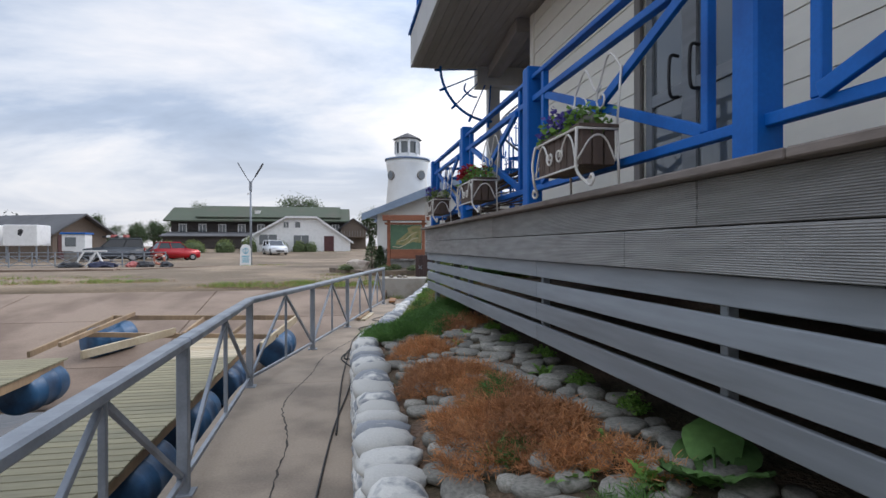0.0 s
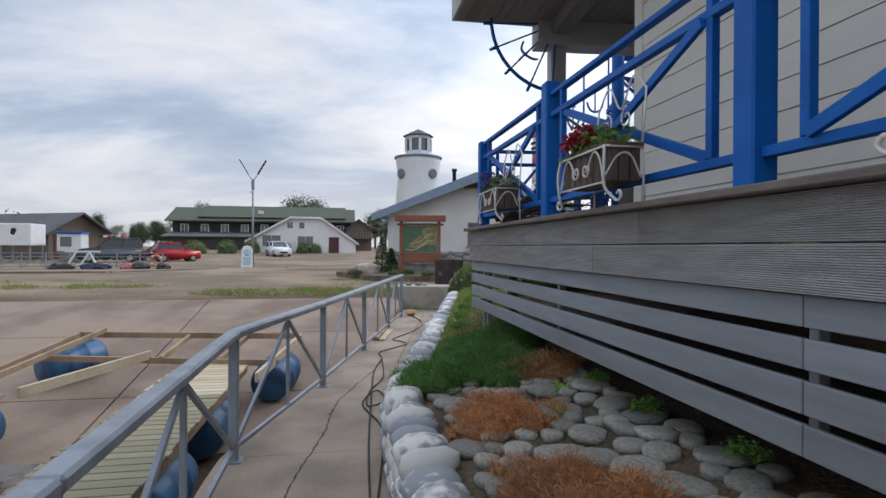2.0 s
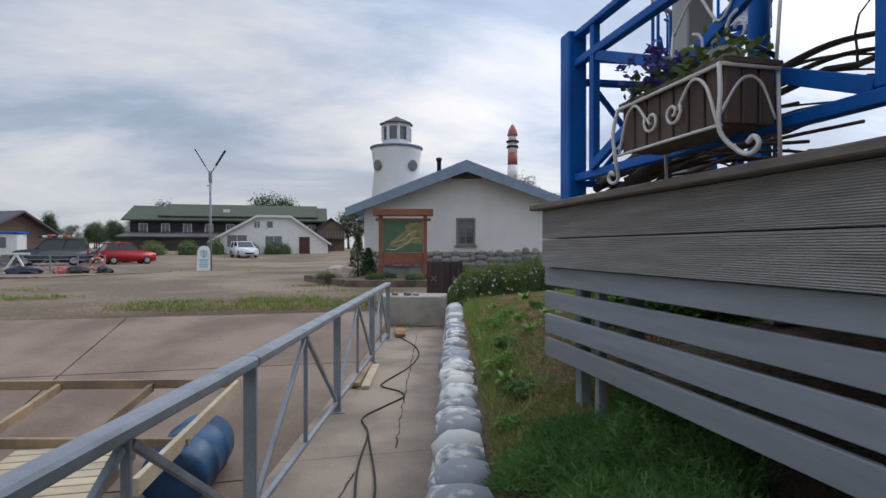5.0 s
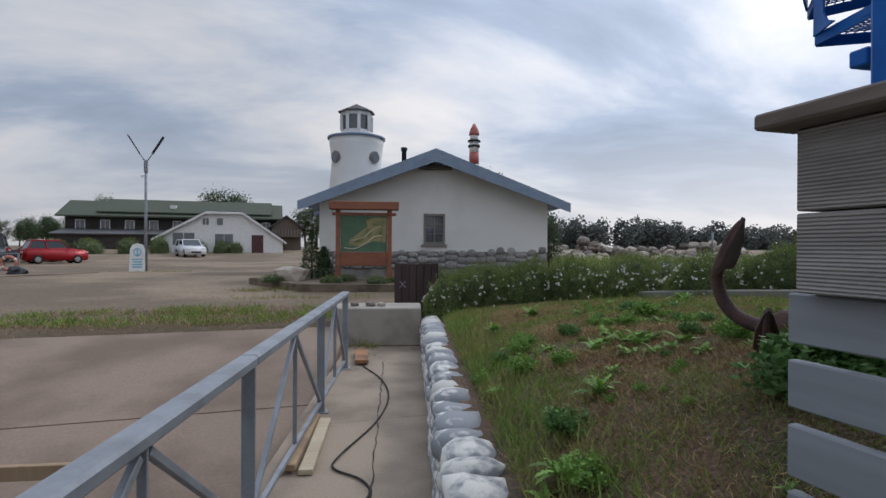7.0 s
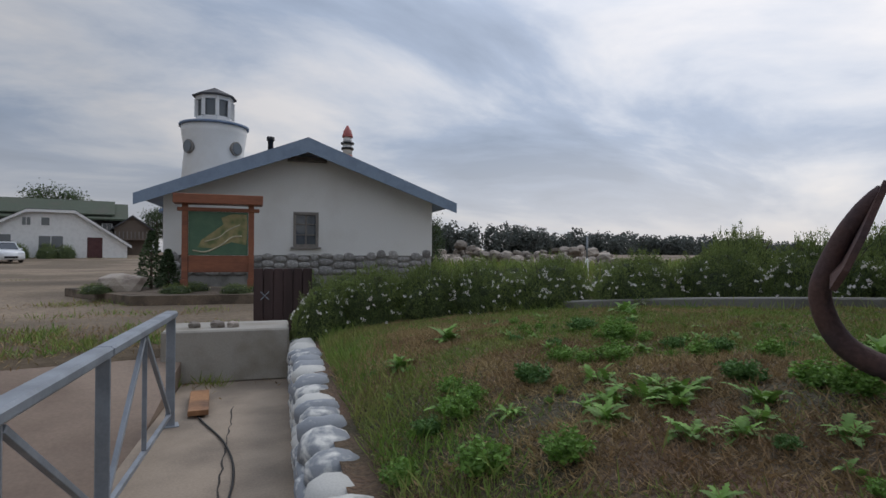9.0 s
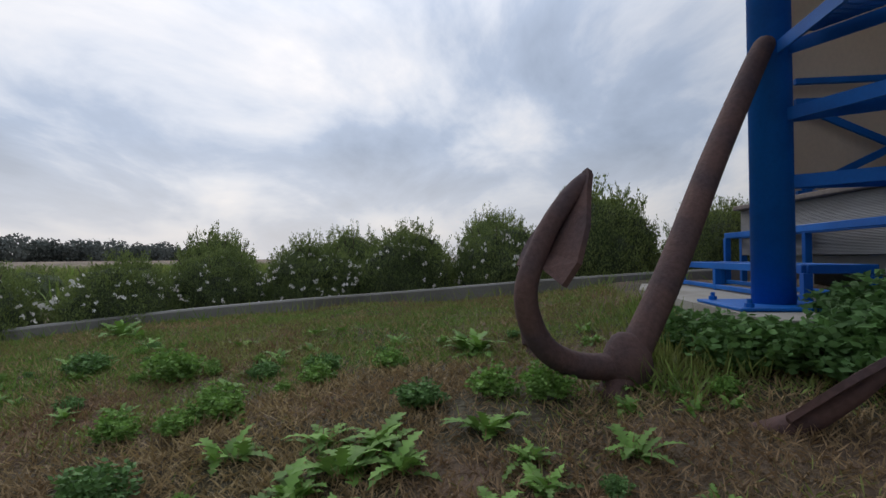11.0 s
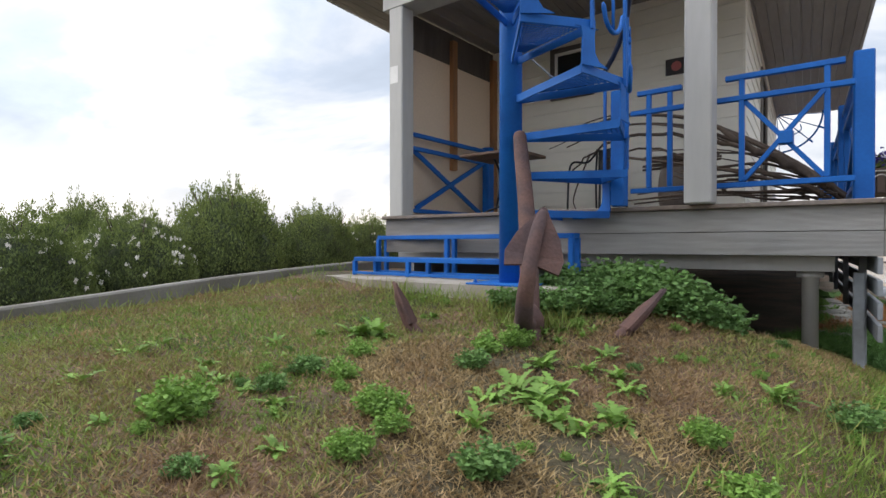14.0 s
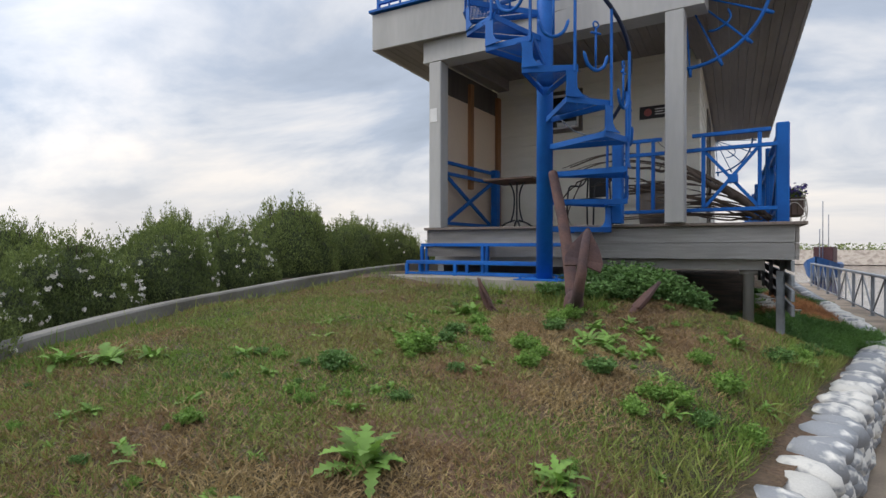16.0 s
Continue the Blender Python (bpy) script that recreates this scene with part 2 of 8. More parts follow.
M_STEEL = mat("galvanised_rail", (0.27, 0.295, 0.33), 0.5, metal=0.25, var=0.08, scale=4, fine=50, bump=0.12, second=(0.21, 0.23, 0.255), amount=0.5, dist=0.002)
M_WHITEIRON = mat("white_iron", (0.68, 0.65, 0.60), 0.5, var=0.08, fine=60, bump=0.1, second=(0.45, 0.36, 0.28), amount=0.15)
M_BOXWOOD = mat("planter_slat", (0.111, 0.075, 0.058), 0.75, var=0.2, fine=30, bump=0.3, stretch=(1, 1, 0.2))
M_RUST = mat("rusty_iron", (0.115, 0.062, 0.052), 0.85, metal=0.1, var=0.22, scale=5, fine=55, bump=0.6, second=(0.075, 0.048, 0.05), amount=0.5, dist=0.006)
M_PLASTER = mat("white_plaster", (0.74, 0.74, 0.72), 0.85, var=0.03, scale=0.7, fine=24, bump=0.12, second=(0.68, 0.67, 0.64))
M_ROOFBLUE = mat("blue_grey_roof", (0.16, 0.22, 0.32), 0.6, var=0.08, fine=14, bump=0.1, second=(0.22, 0.27, 0.35))
M_SIGNWOOD = mat("red_brown_sign_timber", (0.26, 0.095, 0.048), 0.6, var=0.15, fine=20, bump=0.2, stretch=(0.3, 1, 1), second=(0.19, 0.07, 0.04))
M_ROOFGREEN = mat("dark_green_roof", (0.055, 0.072, 0.045), 0.8, var=0.12, scale=0.3, fine=4, bump=0.1, second=(0.075, 0.075, 0.055))
M_LOGS = mat("dark_logs", (0.05, 0.042, 0.038), 0.8, var=0.2, scale=0.5, fine=6, bump=0.2, stretch=(0.3, 1, 3))
M_ROOFDARK = mat("dark_grey_roof", (0.085, 0.085, 0.09), 0.75, var=0.1, scale=0.4, fine=6, bump=0.1)
M_BROWNWALL = mat("brown_wall", (0.15, 0.115, 0.09), 0.8, var=0.12, scale=0.4, fine=6, bump=0.1)
M_REDWALL = mat("dark_red_door", (0.085, 0.03, 0.03), 0.6, var=0.1, fine=8, bump=0.1)
M_GLASS = glassy("window_glass", (0.09, 0.105, 0.115))
M_GLASSDARK = glassy("dark_glass", (0.015, 0.017, 0.02))
M_REDCAR = mat("red_car_paint", (0.36, 0.012, 0.018), 0.22, metal=0.15, var=0.02, bump=0, second=(0.34, 0.012, 0.018))
M_GREYCAR = mat("grey_car_paint", (0.048, 0.054, 0.062), 0.22, metal=0.5, var=0.02, bump=0)
M_WHITECAR = mat("white_car_paint", (0.72, 0.74, 0.76), 0.2, var=0.02, bump=0)
M_TYRE = mat("tyre_rubber", (0.015, 0.015, 0.016), 0.9, var=0.1, bump=0.2)
M_RIM = mat("wheel_rim", (0.45, 0.46, 0.48), 0.35, metal=0.8, var=0.05, bump=0)
M_LAMPW = mat("headlight_glass", (0.75, 0.77, 0.8), 0.1, var=0.02, bump=0)
M_LAMPR = mat("tail_light", (0.45, 0.02, 0.02), 0.2, var=0.02, bump=0)
M_WHITE = mat("white_paint", (0.76, 0.76, 0.75), 0.55, var=0.04, fine=15, bump=0.05)
M_LOGOBLUE = mat("light_blue_print", (0.18, 0.48, 0.60), 0.5, var=0.04, bump=0)
M_NEWPLANK = mat("fresh_pine", (0.48, 0.41, 0.29), 0.75, var=0.12, scale=2, fine=24, bump=0.2, stretch=(0.15, 1, 1), rnd=0.12, second=(0.41, 0.33, 0.22))
M_OLDPLANK = mat("green_grey_plank", (0.235, 0.21, 0.13), 0.8, var=0.12, scale=2, fine=24, bump=0.25, stretch=(0.15, 1, 1), rnd=0.15, second=(0.20, 0.185, 0.12))
M_LUMBER = mat("raw_lumber", (0.30, 0.21, 0.125), 0.8, var=0.14, scale=2, fine=20, bump=0.2, stretch=(1, 1, 0.3), second=(0.20, 0.14, 0.09), rnd=0.25)
M_DRUM = mat("blue_drum_plastic", (0.025, 0.095, 0.20), 0.45, var=0.1, scale=3, fine=30, bump=0.1, second=(0.012, 0.04, 0.09), amount=0.5)
M_CABLE = mat("black_cable", (0.02, 0.019, 0.018), 0.7, var=0.1, bump=0)
M_BOXBROWN = mat("dark_brown_crate", (0.062, 0.036, 0.034), 0.75, var=0.2, fine=16, bump=0.3, stretch=(1, 1, 0.15))
M_MAPGREEN = mat("map_green", (0.07, 0.14, 0.085), 0.6, var=0.05, scale=3, fine=20, bump=0, second=(0.09, 0.17, 0.10))
M_MAPLAND = mat("map_land", (0.294, 0.252, 0.119), 0.6, var=0.15, scale=5, fine=20, bump=0, second=(0.119, 0.154, 0.056))
M_BOULDER = mat("boulder", (0.33, 0.285, 0.24), 0.9, var=0.18, scale=1.5, fine=15, bump=0.5, second=(0.20, 0.165, 0.14), rnd=0.4)
M_BARK = mat("bark", (0.10, 0.075, 0.055), 0.95, var=0.25, fine=30, bump=0.6, stretch=(1, 1, 0.25))
M_DRIFT = mat("driftwood", (0.085, 0.062, 0.048), 0.9, var=0.2, fine=30, bump=0.5)
M_REDBAND = mat("red_band", (0.40, 0.11, 0.10), 0.6, var=0.06, bump=0.05)
M_ORANGE = mat("faded_orange", (0.55, 0.22, 0.15), 0.7, var=0.1, bump=0.1)
# bush core tone: darker than the hedge leaves, inner shade put into the colour
M_LEAF_SHADE = mat("inner_foliage", (0.060, 0.085, 0.030), 0.9, var=0.5, scale=5, fine=34, bump=1.0, second=(0.045, 0.062, 0.026), amount=0.5, dist=0.05)
M_LEAF_HEDGE = leafy("hedge_leaf", (0.185, 0.240, 0.068), (0.115, 0.158, 0.048), tr=0.2)
M_LEAF_TREE = leafy("tree_leaf", (0.072, 0.111, 0.046), (0.046, 0.072, 0.034))
# leaf colour greyed and lightened to stand in for distance haze
M_LEAF_HAZE = leafy("hazed_leaf", (0.135, 0.150, 0.135), (0.105, 0.122, 0.110))
M_GRASS = leafy("grass_blade", (0.160, 0.262, 0.045), (0.250, 0.262, 0.075), tr=0.2)
M_DRY = leafy("dry_grass", (0.35, 0.255, 0.118), (0.25, 0.160, 0.080), tr=0.12)
M_WEED = leafy("weed_leaf", (0.175, 0.320, 0.060), (0.130, 0.240, 0.050), tr=0.22)
M_NETTLE = leafy("nettle_leaf", (0.120, 0.235, 0.062), (0.085, 0.175, 0.05), tr=0.2)
M_JUNIPER = leafy("juniper_green", (0.125, 0.255, 0.060), (0.085, 0.185, 0.048))
M_JUNIDEAD = leafy("juniper_dead", (0.56, 0.270, 0.115), (0.38, 0.185, 0.090))
M_PETAL = leafy("white_petal", (0.80, 0.78, 0.74), (0.78, 0.74, 0.70), rnd=0.1)
M_PURPLE = leafy("purple_petal", (0.12, 0.09, 0.36), (0.10, 0.08, 0.30), rnd=0.2)
M_REDPETAL = leafy("red_petal", (0.38, 0.02, 0.035), (0.28, 0.012, 0.03), rnd=0.3)


# ---- builders ----
def box(bm, x0, y0, z0, x1, y1, z1, bev=0.0):
    m = Matrix.Translation(((x0 + x1) / 2, (y0 + y1) / 2, (z0 + z1) / 2)) @ Matrix.Diagonal((abs(x1 - x0), abs(y1 - y0), abs(z1 - z0), 1))
    r = bmesh.ops.create_cube(bm, size=1, matrix=m)
    if bev:
        ed = list({e for v in r["verts"] for e in v.link_edges})
        bmesh.ops.bevel(bm, geom=ed, offset=bev, segments=1, affect='EDGES')


def beam(bm, p, q, w, h, bev=0.0, roll=0.0):
    """A bar from p to q; h is its depth in the upright direction, w across."""
    p, q = Vector(p), Vector(q)
    d = q - p
    ln = d.length
    d.normalize()
    up = Vector((0, 0, 1)) if abs(d.z) < 0.97 else Vector((0, 1, 0))
    s = d.cross(up).normalized()
    u = s.cross(d).normalized()
    m = Matrix((s, d, u)).transposed().to_4x4()
    m.translation = (p + q) / 2
    m = m @ Matrix.Rotation(roll, 4, 'Y') @ Matrix.Diagonal((w, ln, h, 1))
    r = bmesh.ops.create_cube(bm, size=1, matrix=m)
    if bev:
        ed = list({e for v in r["verts"] for e in v.link_edges})
        bmesh.ops.bevel(bm, geom=ed, offset=bev, segments=1, affect='EDGES')


def tube(bm, pts, rad, n=8, cap=True, flat=1.0):
    """A round bar along points; rad is a number or a list."""
    pts = [Vector(p) for p in pts]
    rings = []
    side = None
    for i, p in enumerate(pts):
        d = (pts[min(i + 1, len(pts) - 1)] - pts[max(i - 1, 0)]).normalized()
        if side is None:
            side = d.cross(Vector((0, 0, 1)) if abs(d.z) < 0.95 else Vector((1, 0, 0))).normalized()
        side = (side - d * side.dot(d)).normalized()
        up = d.cross(side)
        r = rad[i] if isinstance(rad, (list, tuple)) else rad
        rings.append([bm.verts.new(p + side * (math.cos(a) * r) + up * (math.sin(a) * r * flat)) for a in (k * math.tau / n for k in range(n))])
    for a, b in zip(rings, rings[1:]):
        for k in range(n):
            f = bm.faces.new((a[k], a[(k + 1) % n], b[(k + 1) % n], b[k]))
            f.smooth = True
    if cap:
        bm.faces.new(rings[0][::-1])
        bm.faces.new(rings[-1])


def spline(pts, k=6):
    """A smooth line through points (Catmull-Rom)."""
    P = [Vector(p) for p in pts]
    P = [P[0] * 2 - P[1]] + P + [P[-1] * 2 - P[-2]]
    out = []
    for i in range(1, len(P) - 2):
        for j in range(k):
            t = j / k
            a, b, c, d = P[i - 1], P[i], P[i + 1], P[i + 2]
            out.append(0.5 * (2 * b + (c - a) * t + (2 * a - 5 * b + 4 * c - d) * t * t + (3 * b - a - 3 * c + d) * t ** 3))
    out.append(P[-2])
    return out


def lathe(bm, prof, n=20, at=(0, 0, 0), smooth=True):
    """A turned shape from (radius, height) pairs."""
    rings = [[bm.verts.new((at[0] + r * math.cos(k * math.tau / n), at[1] + r * math.sin(k * math.tau / n), at[2] + z)) for k in range(n)] for r, z in prof]
    for a, b in zip(rings, rings[1:]):
        for k in range(n):
            f = bm.faces.new((a[k], a[(k + 1) % n], b[(k + 1) % n], b[k]))
            f.smooth = smooth
    bm.faces.new(rings[0][::-1])
    bm.faces.new(rings[-1])


def prism(bm, poly, d):
    """A flat outline pushed along d."""
    d = Vector(d)
    a = [bm.verts.new(p) for p in poly]
    b = [bm.verts.new(Vector(p) + d) for p in poly]
    bm.faces.new(a)
    bm.faces.new(b[::-1])
    k = len(a)
    for i in range(k):
        bm.faces.new((a[i], b[i], b[(i + 1) % k], a[(i + 1) % k]))


def done(bm, name):
    bmesh.ops.recalc_face_normals(bm, faces=bm.faces)
    me = bpy.data.meshes.new(name)
    bm.to_mesh(me)
    bm.free()
    return me


def part(name, bm, material, parent=None, label="", world=True):
    """Links a bmesh (or a mesh) as one object under a thing; world: its points are in world metres."""
    if not isinstance(bm, bpy.types.Mesh):
        if parent is not None and world:
            bm.transform(parent.matrix_basis.inverted())
        me = done(bm, name)
        me.materials.append(material)
    else:
        me = bm
    ob = new(name, me)
    if parent is not None:
        ob.parent = parent
    if label:
        tagged(ob, label)
    return ob


def thing(name, m, label, category, group="", kind=""):
    ob = new(name)
    ob.empty_display_size = 0.1
    ob.matrix_basis = m if isinstance(m, Matrix) else Matrix.Translation(m)
    return tagged(ob, label, category, group, kind)


def solid(name, bm, material, label, category="", group="", kind=""):
    """A thing or a piece of the setting that is one mesh, its origin at its base."""
    zs = [v.co.z for v in bm.verts]
    c = sum((v.co for v in bm.verts), Vector()) / len(bm.verts)
    o = Vector((c.x, c.y, min(zs)))
    bm.transform(Matrix.Translation(-o))
    me = done(bm, name)
    me.materials.append(material)
    ob = new(name, me)
    ob.location = o
    return tagged(ob, label, category, group, kind)


def blades(name, P, D, W, N, material):
    """Many leaves in one mesh: base points P, tip offsets D, widths W, side vectors N; each a bent four-sided blade."""
    n = len(P)
    S = np.cross(D, N)
    S /= np.linalg.norm(S, axis=1)[:, None] + 1e-9
    S *= W[:, None]
    mid = P + D * 0.5 + N * (0.08 * np.linalg.norm(D, axis=1))[:, None]
    V = np.stack([P, mid + S, P + D, mid - S], 1).reshape(-1, 3)
    F = np.arange(4 * n).reshape(-1, 4)
    me = bpy.data.meshes.new(name)
    me.vertices.add(4 * n)
    me.vertices.foreach_set("co", V.ravel())
    me.loops.add(4 * n)
    me.loops.foreach_set("vertex_index", F.ravel().astype(np.int32))
    me.polygons.add(n)
    me.polygons.foreach_set("loop_start", np.arange(0, 4 * n, 4, dtype=np.int32))
    me.polygons.foreach_set("loop_total", np.full(n, 4, dtype=np.int32))
    me.update(calc_edges=True)
    me.materials.append(material)
    return me


def unit(n, rng):
    v = rng.normal(size=(n, 3))
    return v / np.linalg.norm(v, axis=1)[:, None]


def grass_mesh(name, P, rng, hmin, hmax, w, lean, material):
    n = len(P)
    D = rng.normal(size=(n, 3)) * lean
    D[:, 2] = 1
    D *= (rng.uniform(hmin, hmax, n) / np.linalg.norm(D, axis=1))[:, None]
    N = unit(n, rng)
    return blades(name, P, D, np.full(n, w) * rng.uniform(0.6, 1.3, n), N, material)


def leaf_mesh(name, P, rng, size, material, aspect=0.32):
    n = len(P)
    D = unit(n, rng)
    D[:, 2] = np.abs(D[:, 2]) * 0.6 - 0.1
    D *= (size * rng.uniform(0.6, 1.3, n))[:, None]
    return blades(name, P, D, size * aspect * rng.uniform(0.7, 1.2, n), unit(n, rng), material)


# ---- the lie of the land ----
def wall_x(y):
    """The walkway side of the stone wall."""
    return 0.0 + 0.01 * y if y < 6.2 else 0.06 + (y - 6.2) * 0.250


def rail_x(y):
    return -1.09 if y < 6.05 else -1.09 + (y - 6.05) * 0.2515


def smooth(a, b, t):
    t = min(1, max(0, (t - a) / (b - a)))
    return t * t * (3 - 2 * t)


# the porch end of the boathouse stands a few degrees off the deck's line
PM = Matrix.Translation((-0.5129, 0.7891, 0.100)) @ Matrix(((0.9455, 0.0731, 0, 0), (-0.0717, 0.9458, 0, 0), (0, 0, 0.948, 0), (0, 0, 0, 1)))


def swing(x, y):
    p = PM @ Vector((x, y, 0))
    return p.x, p.y


KERB = [swing(*p) for p in [(6.45, 7.0), (6.45, 8.6), (6.45, 10.4), (6.25, 12.0), (5.7, 13.4), (4.9, 14.7), (4.0, 16.0), (3.1, 17.0)]]


def crest(y):
    """Height of the lawn's back against its length."""
    t = [(8.3, 1.20), (9.2, 1.18), (10.0, 1.04), (11.0, 0.98), (12.5, 0.92), (14, 0.82), (16, 0.66), (17.2, 0.55), (30, 0.45)]
    if y <= t[0][0]:
        return t[0][1]
    for (a, u), (b, v) in zip(t, t[1:]):
        if y <= b:
            return u + (v - u) * (y - a) / (b - a)
    return t[-1][1]


def lawn_z(x, y):
    d = max(0.0, x - wall_x(y) - 0.34)
    bed = 0.40 + 0.24 * min(1, d / 1.0)
    top = crest(y) + 0.035 * max(0, x - 3.5)
    lawn = 0.47 + (top - 0.47) * (1 - math.exp(-d / 0.62))
    # the slope under the deck's corner lies lower than the lawn's back
    k = smooth(6.6, 10.2, y + 0.55 * (x - 1.6)) if y < 10 else 1.0
    z = bed + (lawn - bed) * k
    return z + 0.028 * noise.noise((x * 1.7, y * 1.7, 3)) + 0.012 * noise.noise((x * 6, y * 6, 1))


def grid_mesh(bm, xs, ys, zf):
    rows = [[bm.verts.new((x, y, zf(x, y))) for x in xs] for y in ys]
    for a, b in zip(rows, rows[1:]):
        for i in range(len(xs) - 1):
            f = bm.faces.new((a[i], a[i + 1], b[i + 1], b[i]))
            f.smooth = True


def land_z(x, y):
    if y >= 16.5:
        return 0.30 + 0.03 * min(36, max(0, y - 56))
    if x >= 2.7 and y > -14:
        return 0.30
    return -2.2


bm = bmesh.new()
xs = [-2500, -900, -300, -120, -60, -40, -25, -14, -6, -2, 1, 2.69, 2.7, 6, 12, 30, 60, 120, 300, 900, 2500]
ys = [-2500, -900, -300, -120, -60, -14.01, -14, -5, 5, 16.49, 16.5, 20, 26, 35, 45, 56, 74, 92, 120, 300, 900, 2500]
grid_mesh(bm, xs, ys, land_z)
solid("ground", bm, M_GRAVEL, "packed tan gravel of the boat yard", kind="structure")

# water of the harbour
M_WATER = mat("harbour_water", (0.095, 0.066, 0.050), 0.12, var=0.08, scale=0.5, fine=6, bump=0.35, coord="Object", dist=0.02)
bm = bmesh.new()
grid_mesh(bm, [-2400, -100, -20, 2.6, 40, 2400], [-2400, -120, -20, 14], lambda x, y: -0.92)
solid("water", bm, M_WATER, "dark rippled harbour water", kind="structure")

# concrete slipway, in slabs that slope into the water
slip = thing("slipway", (-6, 16.5, 0.3), "tan concrete slipway of cast slabs sloping into the water", "slipway", kind="structure")


def slip_z(y):
    return 0.302 + (y - 16.45) * 0.16


def slab(x0, x1, y0, y1, name="slab"):
    b = bmesh.new()
    poly = [(x0, y0, slip_z(y0)), (x1(y0) if callable(x1) else x1, y0, slip_z(y0)), (x1(y1) if callable(x1) else x1, y1, slip_z(y1)), (x0, y1, slip_z(y1))]
    prism(b, poly, (0, 0, -0.3))
    part(name, b, M_SLIP, slip)


cuts = [4.0, 7.4, 10.6, 13.6, 16.45]
for a, b_ in zip(cuts, cuts[1:]):
    slab(-3.6, lambda y: rail_x(y) - 0.14, a + 0.012, b_ - 0.012)
    slab(-8.4, -3.63, a + 0.012, b_ - 0.012)
    slab(-14, -8.43, a + 0.012, b_ - 0.012)

# the quay walkway: cast slabs with joints and wandering cracks
walkway = thing("walkway", (-0.5, 6, 0), "worn grey-tan concrete quay walkway with long cracks", "walkway", kind="structure")
joints = [-16, -12, -8, -4, -0.6, 2.6, 6.12, 9.3, 12.4, 16.3]
for a, b_ in zip(joints, joints[1:]):
    b = bmesh.new()
    steps = 8
    left = [(rail_x(a + (b_ - a) * i / steps) - 0.13, a + (b_ - a) * i / steps + (0.006 if i == 0 else 0)) for i in range(steps + 1)]
    right = [(wall_x(a + (b_ - a) * i / steps) + 0.05, a + (b_ - a) * i / steps + (0.006 if i == 0 else 0)) for i in range(steps + 1)]
    prism(b, [(x, y, 0) for x, y in left] + [(x, y, 0) for x, y in right[::-1]], (0, 0, -1.3))
    part("slab", b, M_CONC, walkway)

M_CRACK = mat("crack_dirt", (0.05, 0.042, 0.035), 0.95, var=0.2, bump=0.3)


def crack(pts, w, seed):
    b = bmesh.new()
    r = random.Random(seed)
    L, R = [], []
    P = spline(pts, 14)
    for i, p in enumerate(P):
        o = r.uniform(-0.012, 0.012)
        ww = w * r.uniform(0.35, 1.2)
        L.append(b.verts.new((p.x + o - ww, p.y, 0.003)))
        R.append(b.verts.new((p.x + o + ww, p.y, 0.003)))
    for i in range(len(L) - 1):
        b.faces.new((L[i], R[i], R[i + 1], L[i + 1]))
    part("crack", b, M_CRACK, walkway, "dark open crack")


crack([(-0.62, -1, 0), (-0.55, 1.5, 0), (-0.52, 3, 0), (-0.50, 4.2, 0), (-0.62, 5.0, 0), (-0.6, 5.6, 0), (-0.42, 6.6, 0), (-0.3, 7.6, 0), (0.15, 9.0, 0)], 0.008, 3)
crack([(0.5, 9.4, 0), (0.75, 10.6, 0), (1.05, 12.0, 0), (1.4, 13.6, 0), (1.7, 15.0, 0)], 0.007, 5)

# end block of cast concrete
bm = bmesh.new()
prism(bm, [(1.12, 16.28, 0), (2.5, 15.95, 0), (2.7, 16.75, 0), (1.30, 17.1, 0)], (0, 0, 0.62))
bmesh.ops.bevel(bm, geom=bm.edges[:], offset=0.02, segments=1, affect='EDGES')
solid("concrete_block", bm, M_BLOCK, "pale cast concrete end block closing the walkway", "block", kind="structure")

# the lawn and planting bed: one piece of shaped ground between wall and kerb
bm = bmesh.new()
NX, NY = 60, 110
rows = []
for j in range(NY + 1):
    y = -15 + 33.2 * j / NY
    if y < 7:
        xr = 6.2
    else:
        xr = 6.2
        for (xa, ya), (xb, yb) in zip(KERB, KERB[1:]):
            if ya <= y <= yb:
                xr = xa + (xb - xa) * (y - ya) / (yb - ya)
        if y > KERB[-1][1]:
            xr = max(wall_x(y) + 0.4, KERB[-1][0] - (y - KERB[-1][1]))
    xl = wall_x(y) + 0.2
    rows.append([bm.verts.new((xl + (xr - xl) * i / NX, y, lawn_z(xl + (xr - xl) * i / NX, y))) for i in range(NX + 1)])
for a, b in zip(rows, rows[1:]):
    for i in range(NX):
        f = bm.faces.new((a[i], a[i + 1], b[i + 1], b[i]))
        f.smooth = True
lawn = solid("lawn", bm, M_SOIL, "patchy lawn of dry thatch and green grass on a low mound", kind="structure")

# raised land behind the kerb, on which the hedge stands
bm = bmesh.new()
outer = [swing(*p) for p in [(9.0, 6.0), (9.4, 8.6), (9.4, 10.8), (9.2, 13), (8.4, 15.2), (7.2, 17.2), (5.8, 18.8), (4.4, 20.0)]]
K = [swing(*p) for p in [(6.5, 6.0), (6.53, 8.6), (6.53, 10.4), (6.33, 12.05), (5.78, 13.45), (4.97, 14.76), (4.06, 16.07), (3.16, 17.1)]]
for q in range(6):
    t0, t1 = q / 6, (q + 1) / 6
    for i in range(len(K) - 1):
        def pt(k, t):
            x, y = K[k][0] + (outer[k][0] - K[k][0]) * t, K[k][1] + (outer[k][1] - K[k][1]) * t
            return bm.verts.new((x, y, lawn_z(K[k][0], K[k][1]) - 0.03 - 0.55 * t * t))
        bm.faces.new((pt(i, t0), pt(i, t1), pt(i + 1, t1), pt(i + 1, t0)))
bmesh.ops.remove_doubles(bm, verts=bm.verts, dist=0.001)
solid("hedge_bank", bm, M_BED, "bare earth bank under the hedge", kind="structure")

